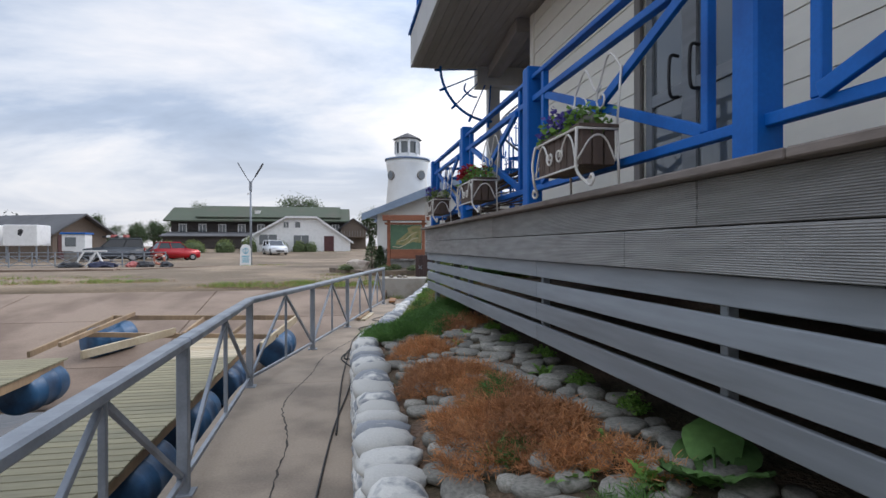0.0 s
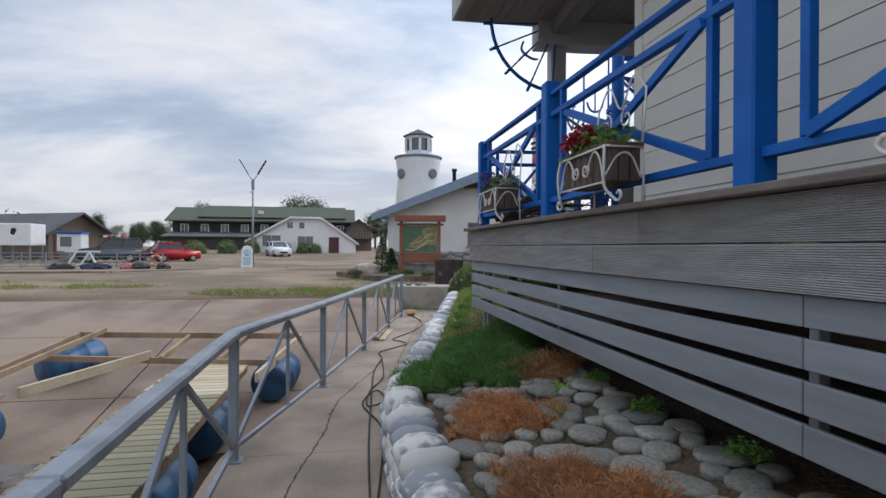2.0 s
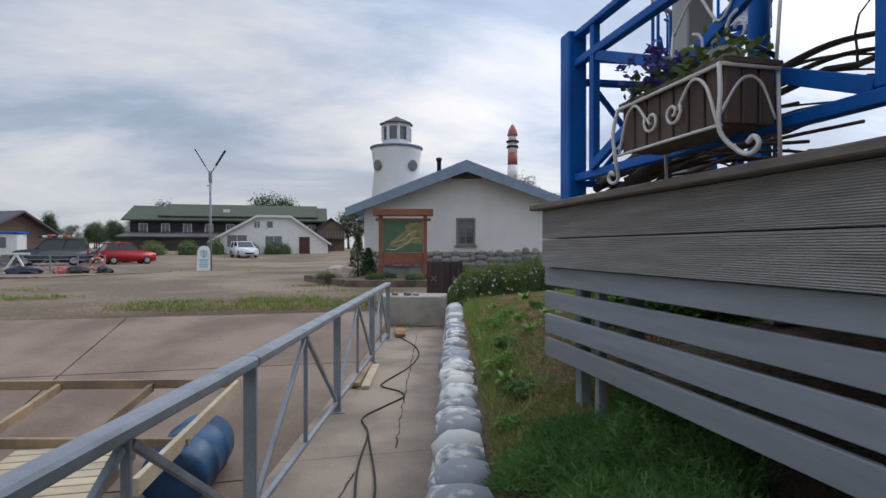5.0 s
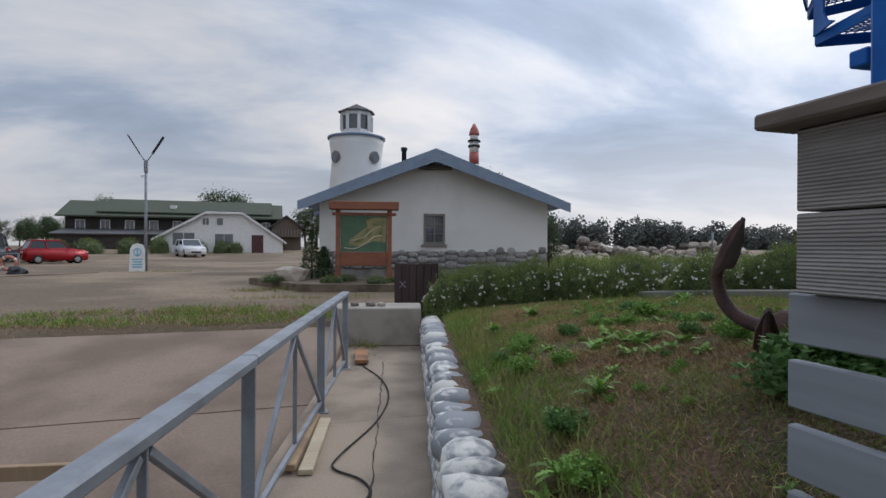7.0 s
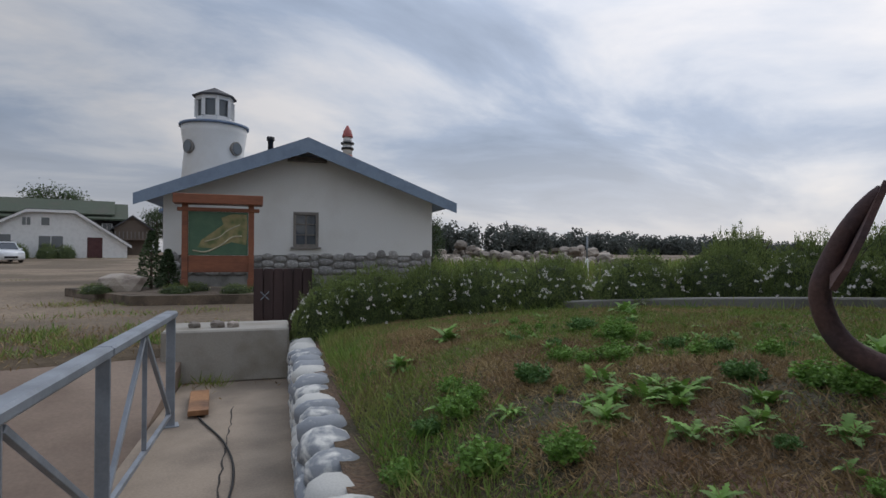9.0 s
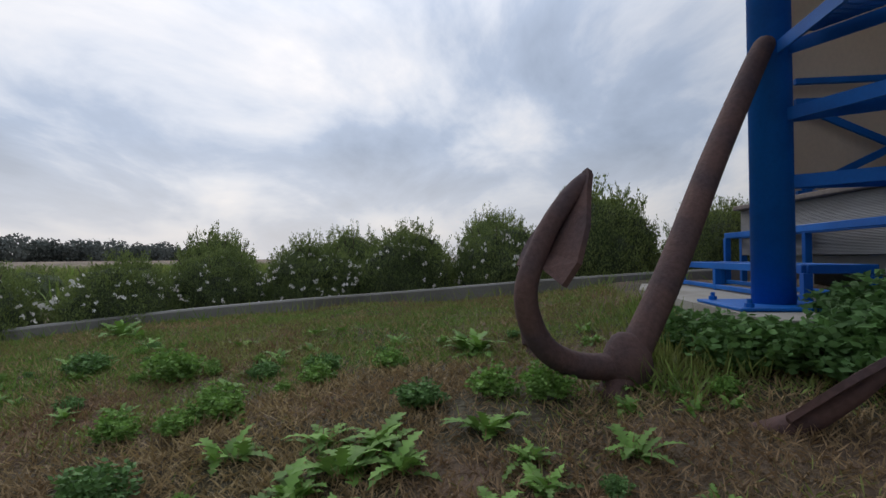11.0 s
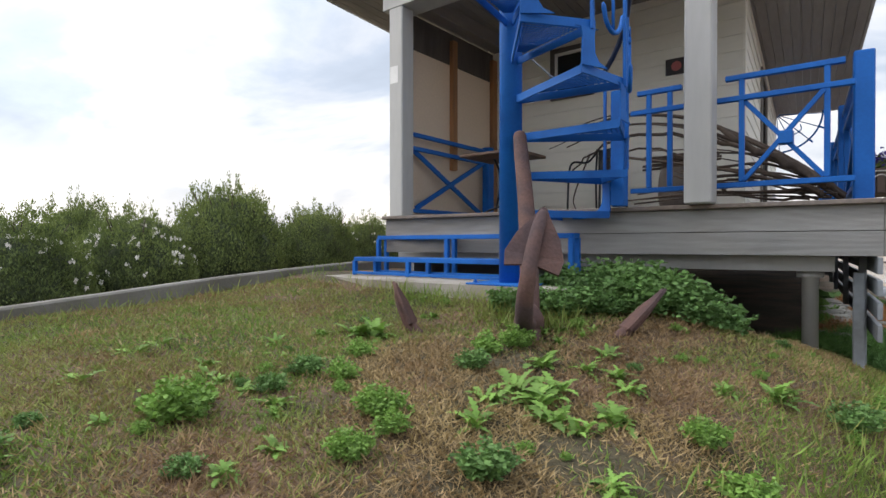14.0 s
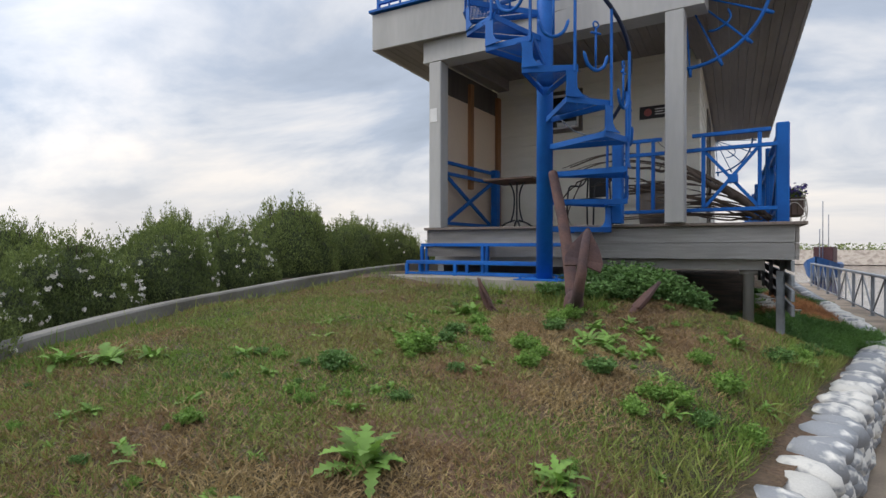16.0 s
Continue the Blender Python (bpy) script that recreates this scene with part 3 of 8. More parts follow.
# kerb of cast concrete, bent round the lawn
bm = bmesh.new()
prev = None
line = spline([(x, y, 0) for x, y in KERB[:6]], 6)
secs = []
for i, p in enumerate(line):
    d = (line[min(i + 1, len(line) - 1)] - line[max(i - 1, 0)]).normalized()
    s = Vector((d.y, -d.x, 0))
    z = sum(crest(p.y + 0.35 * k) for k in range(-4, 5)) / 9 + 0.035 * max(0, p.x - 3.5) + 0.01
    secs.append([bm.verts.new(p + s * o + Vector((0, 0, zz))) for o, zz in ((-0.05, z - 0.2), (-0.05, z + 0.085), (-0.035, z + 0.10), (0.06, z + 0.10), (0.075, z + 0.085), (0.075, z - 0.2))])
for a, b in zip(secs, secs[1:]):
    for k in range(5):
        bm.faces.new((a[k], a[k + 1], b[k + 1], b[k]))
bm.faces.new(secs[0])
bm.faces.new(secs[-1][::-1])
solid("kerb", bm, M_KERB, "low grey concrete kerb curving round the lawn", "kerb", kind="structure")

# concrete slab under the spiral stair
bm = bmesh.new()
prism(bm, [(3.2, 8.2, 1.02), (6.38, 8.2, 1.02), (6.38, 9.1, 1.02), (5.2, 9.4, 1.02), (3.2, 9.38, 1.02)], (0, 0, 0.215))
bm.transform(PM)
solid("stair_slab", bm, M_BLOCK, "pale concrete slab under the spiral stair", "slab", kind="structure")


# ---- the boathouse with its deck ----
DECK_Z, DX, DY = 1.90, 1.30, 8.30
deck = thing("deck", (3.5, 0, 0.5), "raised timber deck with weathered grey fascia and slatted skirt", "deck", kind="structure")
ys_cut = [-13.0, -9.2, -5.4, -1.9, 1.40, 4.30, DY]
for lvl, (z0, z1, off) in enumerate(((1.685, 1.865, 0.0), (1.505, 1.680, 0.06))):
    for a, b_ in zip(ys_cut, ys_cut[1:]):
        o = 0.9 * off * 10 if b_ < DY else 0
        a2 = a + (0.55 if (lvl and a > -12) else 0)
        b2 = b_ + (0.55 if (lvl and b_ < DY) else 0)
        bm = bmesh.new()
        box(bm, DX, a2 + 0.002, z0, DX + 0.035, b2 - 0.002, z1, 0.004)
        part("fascia_board", bm, M_FASCIA, deck)
for z0, z1 in ((1.685, 1.865), (1.505, 1.680)):
    bm = bmesh.new()
    box(bm, DX + 0.037, DY - 0.035, z0, 5.70, DY, z1, 0.004)
    part("fascia_board", bm, M_FASCIA_X, deck)
# skirt: slats, the top one tight under the fascia
for z0, z1 in ((1.385, 1.500), (1.235, 1.345), (1.075, 1.195), (0.925, 1.040)):
    for a, b_ in ((-13, -7.4), (-7.395, -1.2), (-1.195, 3.28), (3.285, DY + 0.055)):
        bm = bmesh.new()
        box(bm, DX + 0.045, a, z0, DX + 0.075, b_, z1, 0.004)
        part("slat", bm, M_SLAT, deck)
bm = bmesh.new()
box(bm, DX + 0.3, DY - 0.26, 1.385, 5.68, DY - 0.20, 1.502, 0.004)
part("end_beam", bm, M_GREYPAINT, deck)
for y in (-9.5, -6.6, -3.9, -1.3, 1.36, 3.28, 5.62, 7.75):
    bm = bmesh.new()
    box(bm, DX + 0.088, y - 0.022, 0.94 if y < 6 else 0.60, DX + 0.14, y + 0.022, 1.50, 0.004)
    part("support_post", bm, M_SLAT, deck)
for x, y in ((1.75, 7.75), (1.62, 8.0)):
    bm = bmesh.new()
    if x > 1.7:
        lathe(bm, [(0.056, 0.5), (0.056, 1.33), (0.09, 1.335), (0.09, 1.383)], 18, (x, y + 0.2, 0))
        part("pillar", bm, M_GREYPAINT, deck, "round grey pillar with a square cap")
    else:
        box(bm, 1.42, y + 0.0, 0.5, 1.49, y + 0.07, 1.383, 0.006)
        part("pillar", bm, M_SLAT, deck)
# floor boards run across, their ends show as a thin dark lip
bm = bmesh.new()
box(bm, DX + 0.05, -13, 1.77, 5.66, DY - 0.05, 1.866)
part("joist_frame", bm, M_DARKTRIM, deck)
y = -13.0
me_board = None
while y < DY - 0.2:
    if me_board is None:
        bm = bmesh.new()
        box(bm, 0, 0.003, 0, 4.36, 0.143, 0.032, 0.003)
        me_board = done(bm, "floor_board")
        me_board.materials.append(M_DECKTOP)
    ob = part("floor_board", me_board, None, deck)
    ob.location = Vector((DX + 0.055, y, 1.868)) - deck.location
    y += 0.1465
for a, b_ in ((-13, -7.0), (-7, -2.2), (-2.2, 0.9), (0.9, 4.55), (4.55, DY + 0.05)):
    bm = bmesh.new()
    box(bm, DX - 0.07, a + 0.002, 1.867, DX + 0.052, b_ - 0.002, 1.903, 0.006)
    part("edge_board", bm, M_DECKTOP, deck)
bm = bmesh.new()
box(bm, DX + 0.053, DY - 0.06, 1.867, 5.72, DY + 0.05, 1.9025, 0.006)
part("edge_board", bm, M_DECKTOP, deck)
# soil and darkness under the deck are real: a back skirt closes it
bm = bmesh.new()
box(bm, 5.75, -13, 0.3, 5.85, 7.7, 1.8)
part("back_skirt", bm, M_SLAT, deck)

house = thing("boathouse", (4.2, 0, 1.9), "two-storey boathouse with cream siding, grey soffit and blue railings", "house")
SOF = 4.545
ROOF_Y, WALL_Y = -1.75, -1.45
SOP = 4.72   # the same soffit in the porch's own frame
porch = thing("porch", (4.0, 7, 1.9), "open porch with grey posts and cream siding at the boathouse end", "porch")
# side wall with a window, as stacked boards
WX, WY, WE = 2.36, 5.92, 6.16
PWX = 2.575


def siding(name, p0, p1, z0, z1, holes=(), mtl=M_SIDING, owner=None):
    """Lapped boards from p0 to p1; holes are (from, to, bottom, top) along the run."""
    p0, p1 = Vector((*p0, 0)), Vector((*p1, 0))
    d = (p1 - p0)
    ln = d.length
    d.normalize()
    nrm = Vector((d.y, -d.x, 0))
    z = z0
    while z < z1 - 0.01:
        zt = min(z + 0.19, z1)
        spans = [(0, ln)]
        for a, b_, c, e in holes:
            if z < e - 0.01 and zt > c + 0.01:
                ns = []
                for s, t in spans:
                    if a > s:
                        ns.append((s, min(a, t)))
                    if b_ < t:
                        ns.append((max(b_, s), t))
                spans = ns
        for s, t in spans:
            b = bmesh.new()
            A, B_ = p0 + d * s, p0 + d * t
            poly = [A + Vector((0, 0, z)), A + nrm * 0.014 + Vector((0, 0, z)), A + nrm * 0.006 + Vector((0, 0, zt - 0.004)), A + Vector((0, 0, zt - 0.004))]
            prism(b, poly, B_ - A)
            part(name, b, mtl, owner or house)
        z = zt


# core walls (behind the boards)
bm = bmesh.new()
box(bm, WX + 0.001, WALL_Y, 1.9, WX + 0.2, 2.45, SOF)
box(bm, WX + 0.001, 3.55, 1.9, WX + 0.2, WE - 0.001, SOF)
box(bm, WX + 0.001, 2.45, 4.15, WX + 0.2, 3.55, SOF)
part("wall", bm, M_SIDING, house)
bm = bmesh.new()
box(bm, PWX + 0.2, WY - 0.2, 1.9, 6.1, WY - 0.001, SOP)
part("wall", bm, M_SIDING, porch)
bm = bmesh.new()
box(bm, 5.7, WALL_Y, 1.9, 5.9, 5.6, SOF)
box(bm, WX + 0.2, WALL_Y, 1.9, 5.7, WALL_Y + 0.2, SOF)
part("wall", bm, M_SIDING, house)
siding("siding_board", (WX, WE), (WX, WALL_Y), 1.93, SOF, holes=((WE - 3.55, WE - 2.45, 1.9, 4.15),))
siding("siding_board", (6.1, WY), (PWX, WY), 1.93, SOP, holes=((6.1 - 4.96, 6.1 - 4.44, 3.68, 4.28),), owner=porch)
# glazed doors towards the deck
for y0, y1, zt in ((2.45, 3.55, 4.15),):
    dr = thing("glazed_door", (WX, (y0 + y1) / 2, 1.9), "grey-framed glazed double door to the deck", "door", kind="structure")
    for a, b_ in ((y0 - 0.09, y0), (y1, y1 + 0.09)):
        bm = bmesh.new()
        box(bm, WX - 0.04, a, 1.902, WX + 0.1, b_, zt + 0.09, 0.006)
        part("jamb", bm, M_GREYTRIM, dr)
    bm = bmesh.new()
    box(bm, WX - 0.04, y0, zt, WX + 0.1, y1, zt + 0.09, 0.006)
    part("head", bm, M_GREYTRIM, dr)
    for k in range(2):
        a = y0 + k * (y1 - y0) / 2
        b_ = a + (y1 - y0) / 2
        bm = bmesh.new()
        for q in ((a, a + 0.08), (b_ - 0.08, b_)):
            box(bm, WX + 0.02, q[0], 1.905, WX + 0.07, q[1], zt - 0.002)
        for zc in (1.95, 2.75, zt - 0.06):
            box(bm, WX + 0.022, a + 0.081, zc - 0.045, WX + 0.068, b_ - 0.081, zc + 0.045)
        part("leaf_frame", bm, M_SLAT, dr)
        bm = bmesh.new()
        box(bm, WX + 0.04, a + 0.075, 1.95, WX + 0.05, b_ - 0.075, zt - 0.05)
        part("pane", bm, M_GLASS, dr)
        bm = bmesh.new()
        yc = b_ - 0.12 if k == 0 else a + 0.12
        tube(bm, spline([(WX + 0.02, yc, 2.7), (WX - 0.05, yc, 2.72), (WX - 0.05, yc, 2.98), (WX + 0.02, yc, 3.0)], 4), 0.012, 6)
        part("door_handle", bm, M_BLACKIRON, dr)
# porch window and sign on the back wall
win = thing("porch_window", (4.6, WY, 3.55), "dark timber-framed window on the porch wall", "window", kind="structure")
bm = bmesh.new()
x0, x1, z0, z1 = 4.44, 4.96, 3.68, 4.28
box(bm, x0 - 0.06, WY, z0 - 0.06, x0, WY + 0.05, z1 + 0.06)
box(bm, x1, WY, z0 - 0.06, x1 + 0.06, WY + 0.05, z1 + 0.06)
box(bm, x0, WY, z1, x1, WY + 0.05, z1 + 0.06)
box(bm, x0, WY, z0 - 0.06, x1, WY + 0.06, z0)
part("window_frame", bm, M_DARKTRIM, win)
bm = bmesh.new()
box(bm, x0 + 0.002, WY + 0.001, z0 + 0.002, x1 - 0.002, WY + 0.008, z1 - 0.002)
part("pane", bm, M_GLASSDARK, win)
bm = bmesh.new()
for a, b_, c, e in ((x0, x0 + 0.04, z0, z1), (x1 - 0.04, x1, z0, z1), (x0, x1, z1 - 0.04, z1), (x0, x1, z0, z0 + 0.04)):
    box(bm, a, WY + 0.009 + 0.001 * (b_ - a > 0.1), c, b_, WY + 0.028, e)
part("sash", bm, M_WHITE, win)
sg = thing("wall_sign", (3.25, WY + 0.014, 3.7), "small dark wall sign with a red round mark", "sign")
bm = bmesh.new()
box(bm, 2.92, WY + 0.014, 3.68, 3.44, WY + 0.03, 3.88, 0.003)
part("board", bm, mat("sign_dark", (0.025, 0.02, 0.022), 0.5, var=0.05, bump=0), sg)
bm = bmesh.new()
lathe(bm, [(0.06, 0), (0.06, 0.004)], 18)
bm.transform(Matrix.Translation((3.31, WY + 0.031, 3.78)) @ Matrix.Rotation(radians(-90), 4, 'X'))
part("mark", bm, M_REDBAND, sg, "red round mark")
bm = bmesh.new()
for i, w in enumerate((0.16, 0.13, 0.16)):
    box(bm, 3.2 - w, WY + 0.03, 3.815 - i * 0.04, 3.2, WY + 0.034, 3.83 - i * 0.04)
part("line", bm, M_WHITE, sg)
# corner trim
bm = bmesh.new()
box(bm, WX - 0.022, WE - 0.10, 1.902, WX + 0.10, WE + 0.03, SOF)
part("corner_board", bm, M_SIDING, house)
# soffit in boards along the house, slab above with fascia and terrace edge
def front_y(x):
    return 8.43 - (x - 1.05) * 0.0206


x = 1.12
while x < 6.55:
    bm = bmesh.new()
    prism(bm, [(x + 0.003, ROOF_Y, SOF), (x + 0.117, ROOF_Y, SOF), (x + 0.117, front_y(x) - 0.04, SOF), (x + 0.003, front_y(x) - 0.04, SOF)], (0, 0, 0.02))
    part("soffit_board", bm, M_SOFFIT, house)
    x += 0.12
bm = bmesh.new()
prism(bm, [(1.13, ROOF_Y, SOF + 0.021), (6.58, ROOF_Y, SOF + 0.021), (6.58, front_y(6.58) - 0.04, SOF + 0.021), (1.13, front_y(1.13) - 0.04, SOF + 0.021)], (0, 0, 0.47))
part("floor_slab", bm, M_GREYPAINT, house)
zc = (SOF + 5.06) / 2
for p, q in (((1.10, ROOF_Y), (1.10, front_y(1.1) - 0.036)), ((6.61, ROOF_Y), (6.61, front_y(6.61) - 0.036)), ((1.083, front_y(1.083) - 0.017), (6.627, front_y(6.627) - 0.017))):
    bm = bmesh.new()
    beam(bm, (*p, zc), (*q, zc), 0.035, 5.07 - SOF, 0.004)
    part("fascia", bm, M_GREYPAINT, house, "pale grey fascia board")
bm = bmesh.new()
prism(bm, [(1.05, ROOF_Y - 0.05, 5.085), (6.66, ROOF_Y - 0.05, 5.085), (6.66, front_y(6.66) + 0.05, 5.085), (1.05, front_y(1.05) + 0.05, 5.085)], (0, 0, 0.036))
part("terrace_edge", bm, M_BLUE, house, "blue-edged terrace floor")
# porch beam and posts
bm = bmesh.new()
box(bm, 2.20, 7.98, SOP - 0.345, 6.05, 8.31, SOP - 0.002, 0.006)
part("beam", bm, M_GREYPAINT, porch)
bm = bmesh.new()
box(bm, 5.76, WY + 0.02, SOP - 0.22, 5.98, 7.978, SOP - 0.002, 0.006)
part("cross_beam", bm, M_SOFFIT, porch)
bm = bmesh.new()
box(bm, 2.38, WY + 0.02, SOP - 0.22, 2.60, 7.978, SOP - 0.002, 0.006)
part("cross_beam", bm, M_SOFFIT, porch)
for x in (2.52, 5.84):
    bm = bmesh.new()
    o = 0.12
    box(bm, x - 0.105, 7.98 + o, 1.902, x + 0.105, 8.19 + o, SOP - 0.347, 0.012)
    part("porch_post", bm, M_GREYPAINT, porch)
bm = bmesh.new()
box(bm, 5.80, 8.3115, 3.48, 5.92, 8.314, 3.68)
part("notice", bm, M_WHITE, porch, "torn white paper notice on the post")
# tan wind panel at the porch side with brown uprights
pn = thing("wind_panel", (6.0, 7.0, 1.9), "tan sheet wind panel with brown timber uprights", "panel")
bm = bmesh.new()
box(bm, 6.0, WY + 0.02, 1.905, 6.03, 8.06, 4.05, 0.003)
part("sheet", bm, M_TAN, pn)
bm = bmesh.new()
box(bm, 6.0, WY + 0.02, 4.055, 6.035, 8.06, SOP - 0.23, 0.003)
part("top_board", bm, M_DARKTRIM, pn)
for yy, w, z1 in ((7.0, 0.05, 4.38), (5.98, 0.06, 4.38)):
    bm = bmesh.new()
    box(bm, 5.93, yy - w, 2.6 if yy > 6.5 else 1.905, 5.998, yy + w, z1, 0.004)
    part("upright", bm, M_BROWNWOOD, pn)
# rooms behind the glass: an inner floor and back
bm = bmesh.new()
box(bm, WX + 0.9, WALL_Y + 0.22, 1.91, WX + 0.95, 5.6, SOF)
part("inner_wall", bm, M_DARKTRIM, house)


# ---- blue railings ----
def rail_bay(th, p, q, cross=True):
    """Rails, two slim uprights and crossed braces between two posts."""
    p, q = Vector(p), Vector(q)
    d = (q - p).normalized()
    L = (q - p).length
    Z = Vector((0, 0, 1))
    for z, w, h in ((1.03, 0.06, 0.035), (0.86, 0.05, 0.045), (0.155, 0.05, 0.045)):
        b = bmesh.new()
        beam(b, p + Z * z + d * 0.06, q + Z * z - d * 0.06, w, h, 0.004)
        part("rail", b, M_BLUE, th)
    for t in (0.27, L - 0.27):
        b = bmesh.new()
        beam(b, p + d * t + Z * 0.18, p + d * t + Z * 1.012, 0.045, 0.045, 0.004)
        part("baluster", b, M_BLUE, th)
    if cross:
        a, e = p + d * 0.30, p + d * (L - 0.30)
        b = bmesh.new()
        beam(b, a + Z * 0.19, e + Z * 0.83, 0.03, 0.055, 0.003)
        part("brace", b, M_BLUE, th)
        b = bmesh.new()
        off = Vector((-d.y, d.x, 0)) * 0.032
        beam(b, a + Z * 0.83 + off, e + Z * 0.19 + off, 0.03, 0.055, 0.003)
        part("brace", b, M_BLUE, th)


rl = thing("deck_railing", (1.44, 0, DECK_Z), "bright blue painted timber deck railing with crossed braces", "railing")
PX = 1.44
post_y = [-12.2, -9.8, -7.4, -5.95, -3.55, -1.15, 1.25, 3.63, 5.94, 8.14]
for i, y in enumerate(post_y):
    bm = bmesh.new()
    top = 1.06 if y > 8 else (1.12 if i != 8 else 1.14)
    box(bm, PX - 0.062, y - 0.062, DECK_Z + 0.002, PX + 0.062, y + 0.062, DECK_Z + top, 0.010)
    part("post", bm, M_BLUE, rl)
for a, b_ in zip(post_y, post_y[1:]):
    rail_bay(rl, (PX, a, DECK_Z), (PX, b_, DECK_Z))
# porch end, with a square plate where the braces cross
re_ = thing("porch_railing", (2, 8.26, DECK_Z), "blue porch railing with a square boss in its crossed braces", "railing")
def slim_bay(x0, x1, bal, cap, cross):
    """Porch bay: two full rails, slim balusters, and a cap rail that stops short of the posts."""
    for p, q, z in ((x0, x1, 0.86), (x0, x1, 0.155), (cap[0], cap[1], 1.03)):
        b = bmesh.new()
        beam(b, (p, 8.06, DECK_Z + z), (q, 8.06, DECK_Z + z), 0.05, 0.042, 0.004)
        part("rail", b, M_BLUE, re_)
    for x in bal:
        b = bmesh.new()
        beam(b, (x, 8.06, DECK_Z + 0.18), (x, 8.06, DECK_Z + 1.01), 0.04, 0.04, 0.003)
        part("baluster", b, M_BLUE, re_)
    if cross:
        for a, e, o in ((0.19, 0.83, 0.0), (0.83, 0.19, 0.028)):
            b = bmesh.new()
            beam(b, (bal[0] + 0.02, 8.05 + o, DECK_Z + a), (bal[1] - 0.02, 8.05 + o, DECK_Z + e), 0.026, 0.036, 0.003)
            part("brace", b, M_BLUE, re_)


slim_bay(1.50, 2.43, (1.67, 2.24), (1.56, 2.36), True)
slim_bay(2.63, 3.14, (2.80, 2.98), (2.70, 3.08), False)
bm = bmesh.new()
box(bm, 1.885, 7.99, DECK_Z + 0.455, 1.985, 8.10, DECK_Z + 0.555, 0.004)
part("boss", bm, M_BLUE, re_)
rs = thing("side_railing", (5.85, 7.2, DECK_Z), "blue side railing of the porch with crossed braces", "railing")
for z in (1.03, 0.86, 0.09):
    bm = bmesh.new()
    beam(bm, (5.86, 7.97, DECK_Z + z), (5.86, 6.4, DECK_Z + z), 0.05, 0.05, 0.004)
    part("rail", bm, M_BLUE, rs)
for a, b_, o in ((0.12, 0.84, 0), (0.84, 0.12, 0.034)):
    bm = bmesh.new()
    beam(bm, (5.86 + o, 7.92, DECK_Z + a), (5.86 + o, 6.45, DECK_Z + b_), 0.032, 0.06, 0.003)
    part("brace", bm, M_BLUE, rs)
bm = bmesh.new()
box(bm, 5.80, 6.22, DECK_Z + 0.002, 5.92, 6.36, DECK_Z + 1.1, 0.01)
part("post", bm, M_BLUE, rs)
# terrace railing on the roof
rt = thing("terrace_railing", (4, 8.4, 5.2), "blue roof terrace railing", "railing")
for z in (0.12, 0.55, 1.0):
    bm = bmesh.new()
    beam(bm, (1.2, front_y(1.2) - 0.05, 5.12 + z), (6.55, front_y(6.55) - 0.05, 5.12 + z), 0.045, 0.045, 0.004)
    part("rail", bm, M_BLUE, rt)
for i in range(29):
    x = 1.2 + i * 5.35 / 28
    bm = bmesh.new()
    beam(bm, (x, front_y(x) - 0.05, 5.122), (x, front_y(x) - 0.05, 6.12), 0.045 if i % 7 == 0 else 0.025, 0.045 if i % 7 == 0 else 0.025, 0.003)
    part("baluster", bm, M_BLUE, rt)


# quarter ship's wheel bracket with a gull
def wheel_bracket(x, y, z, name="wheel_bracket"):
    th = thing(name, (x, y, z), "wrought-iron quarter ship's wheel bracket with a flying gull", "bracket")
    R = 0.86
    b = bmesh.new()
    arc = [(x - R * math.cos(a), y, z - R * math.sin(a)) for a in (math.pi / 2 * k / 20 for k in range(21))]
    tube(b, arc, 0.022, 6)
    part("rim", b, M_BLUE, th)
    for a in (4, 24, 45, 66, 86):
        a = radians(a)
        b = bmesh.new()
        s = Vector((x - 0.04 * math.cos(a), y, z - 0.04 * math.sin(a)))
        e = Vector((x - (R + 0.1) * math.cos(a), y, z - (R + 0.1) * math.sin(a)))
        tube(b, [s, s.lerp(e, 0.9), s.lerp(e, 0.91), e], [0.011, 0.011, 0.024, 0.018], 6)
        part("spoke", b, M_BLUE, th)
    b = bmesh.new()
    c = Vector((x - 0.42, y - 0.01, z - 0.42))
    tube(b, spline([c + Vector((-0.02, 0, 0.17)), c + Vector((-0.05, 0, 0.07)), c, c + Vector((0.10, 0, -0.05)), c + Vector((0.18, 0, -0.05))], 5), [0.004] + [0.03] * 18 + [0.02, 0.004], 6, flat=0.4)
    tube(b, [c + Vector((-0.09, 0, -0.07)), c, c + Vector((0.06, 0, 0.07))], [0.006, 0.035, 0.014], 6, flat=0.5)
    part("gull", b, M_BLUE, th)
    return th


wheel_bracket(2.40, 8.2, SOF - 0.03)
wheel_bracket(WX - 0.02, WALL_Y + 0.05, SOF - 0.03)
for th in (porch, win, sg, pn, re_, rs):
    th.matrix_basis = PM @ th.matrix_basis


# ---- steel handrail of the walkway ----
quay_rail = thing("quay_railing", (-1.07, 6, 0), "grey painted steel handrail with slanted braces", "railing")


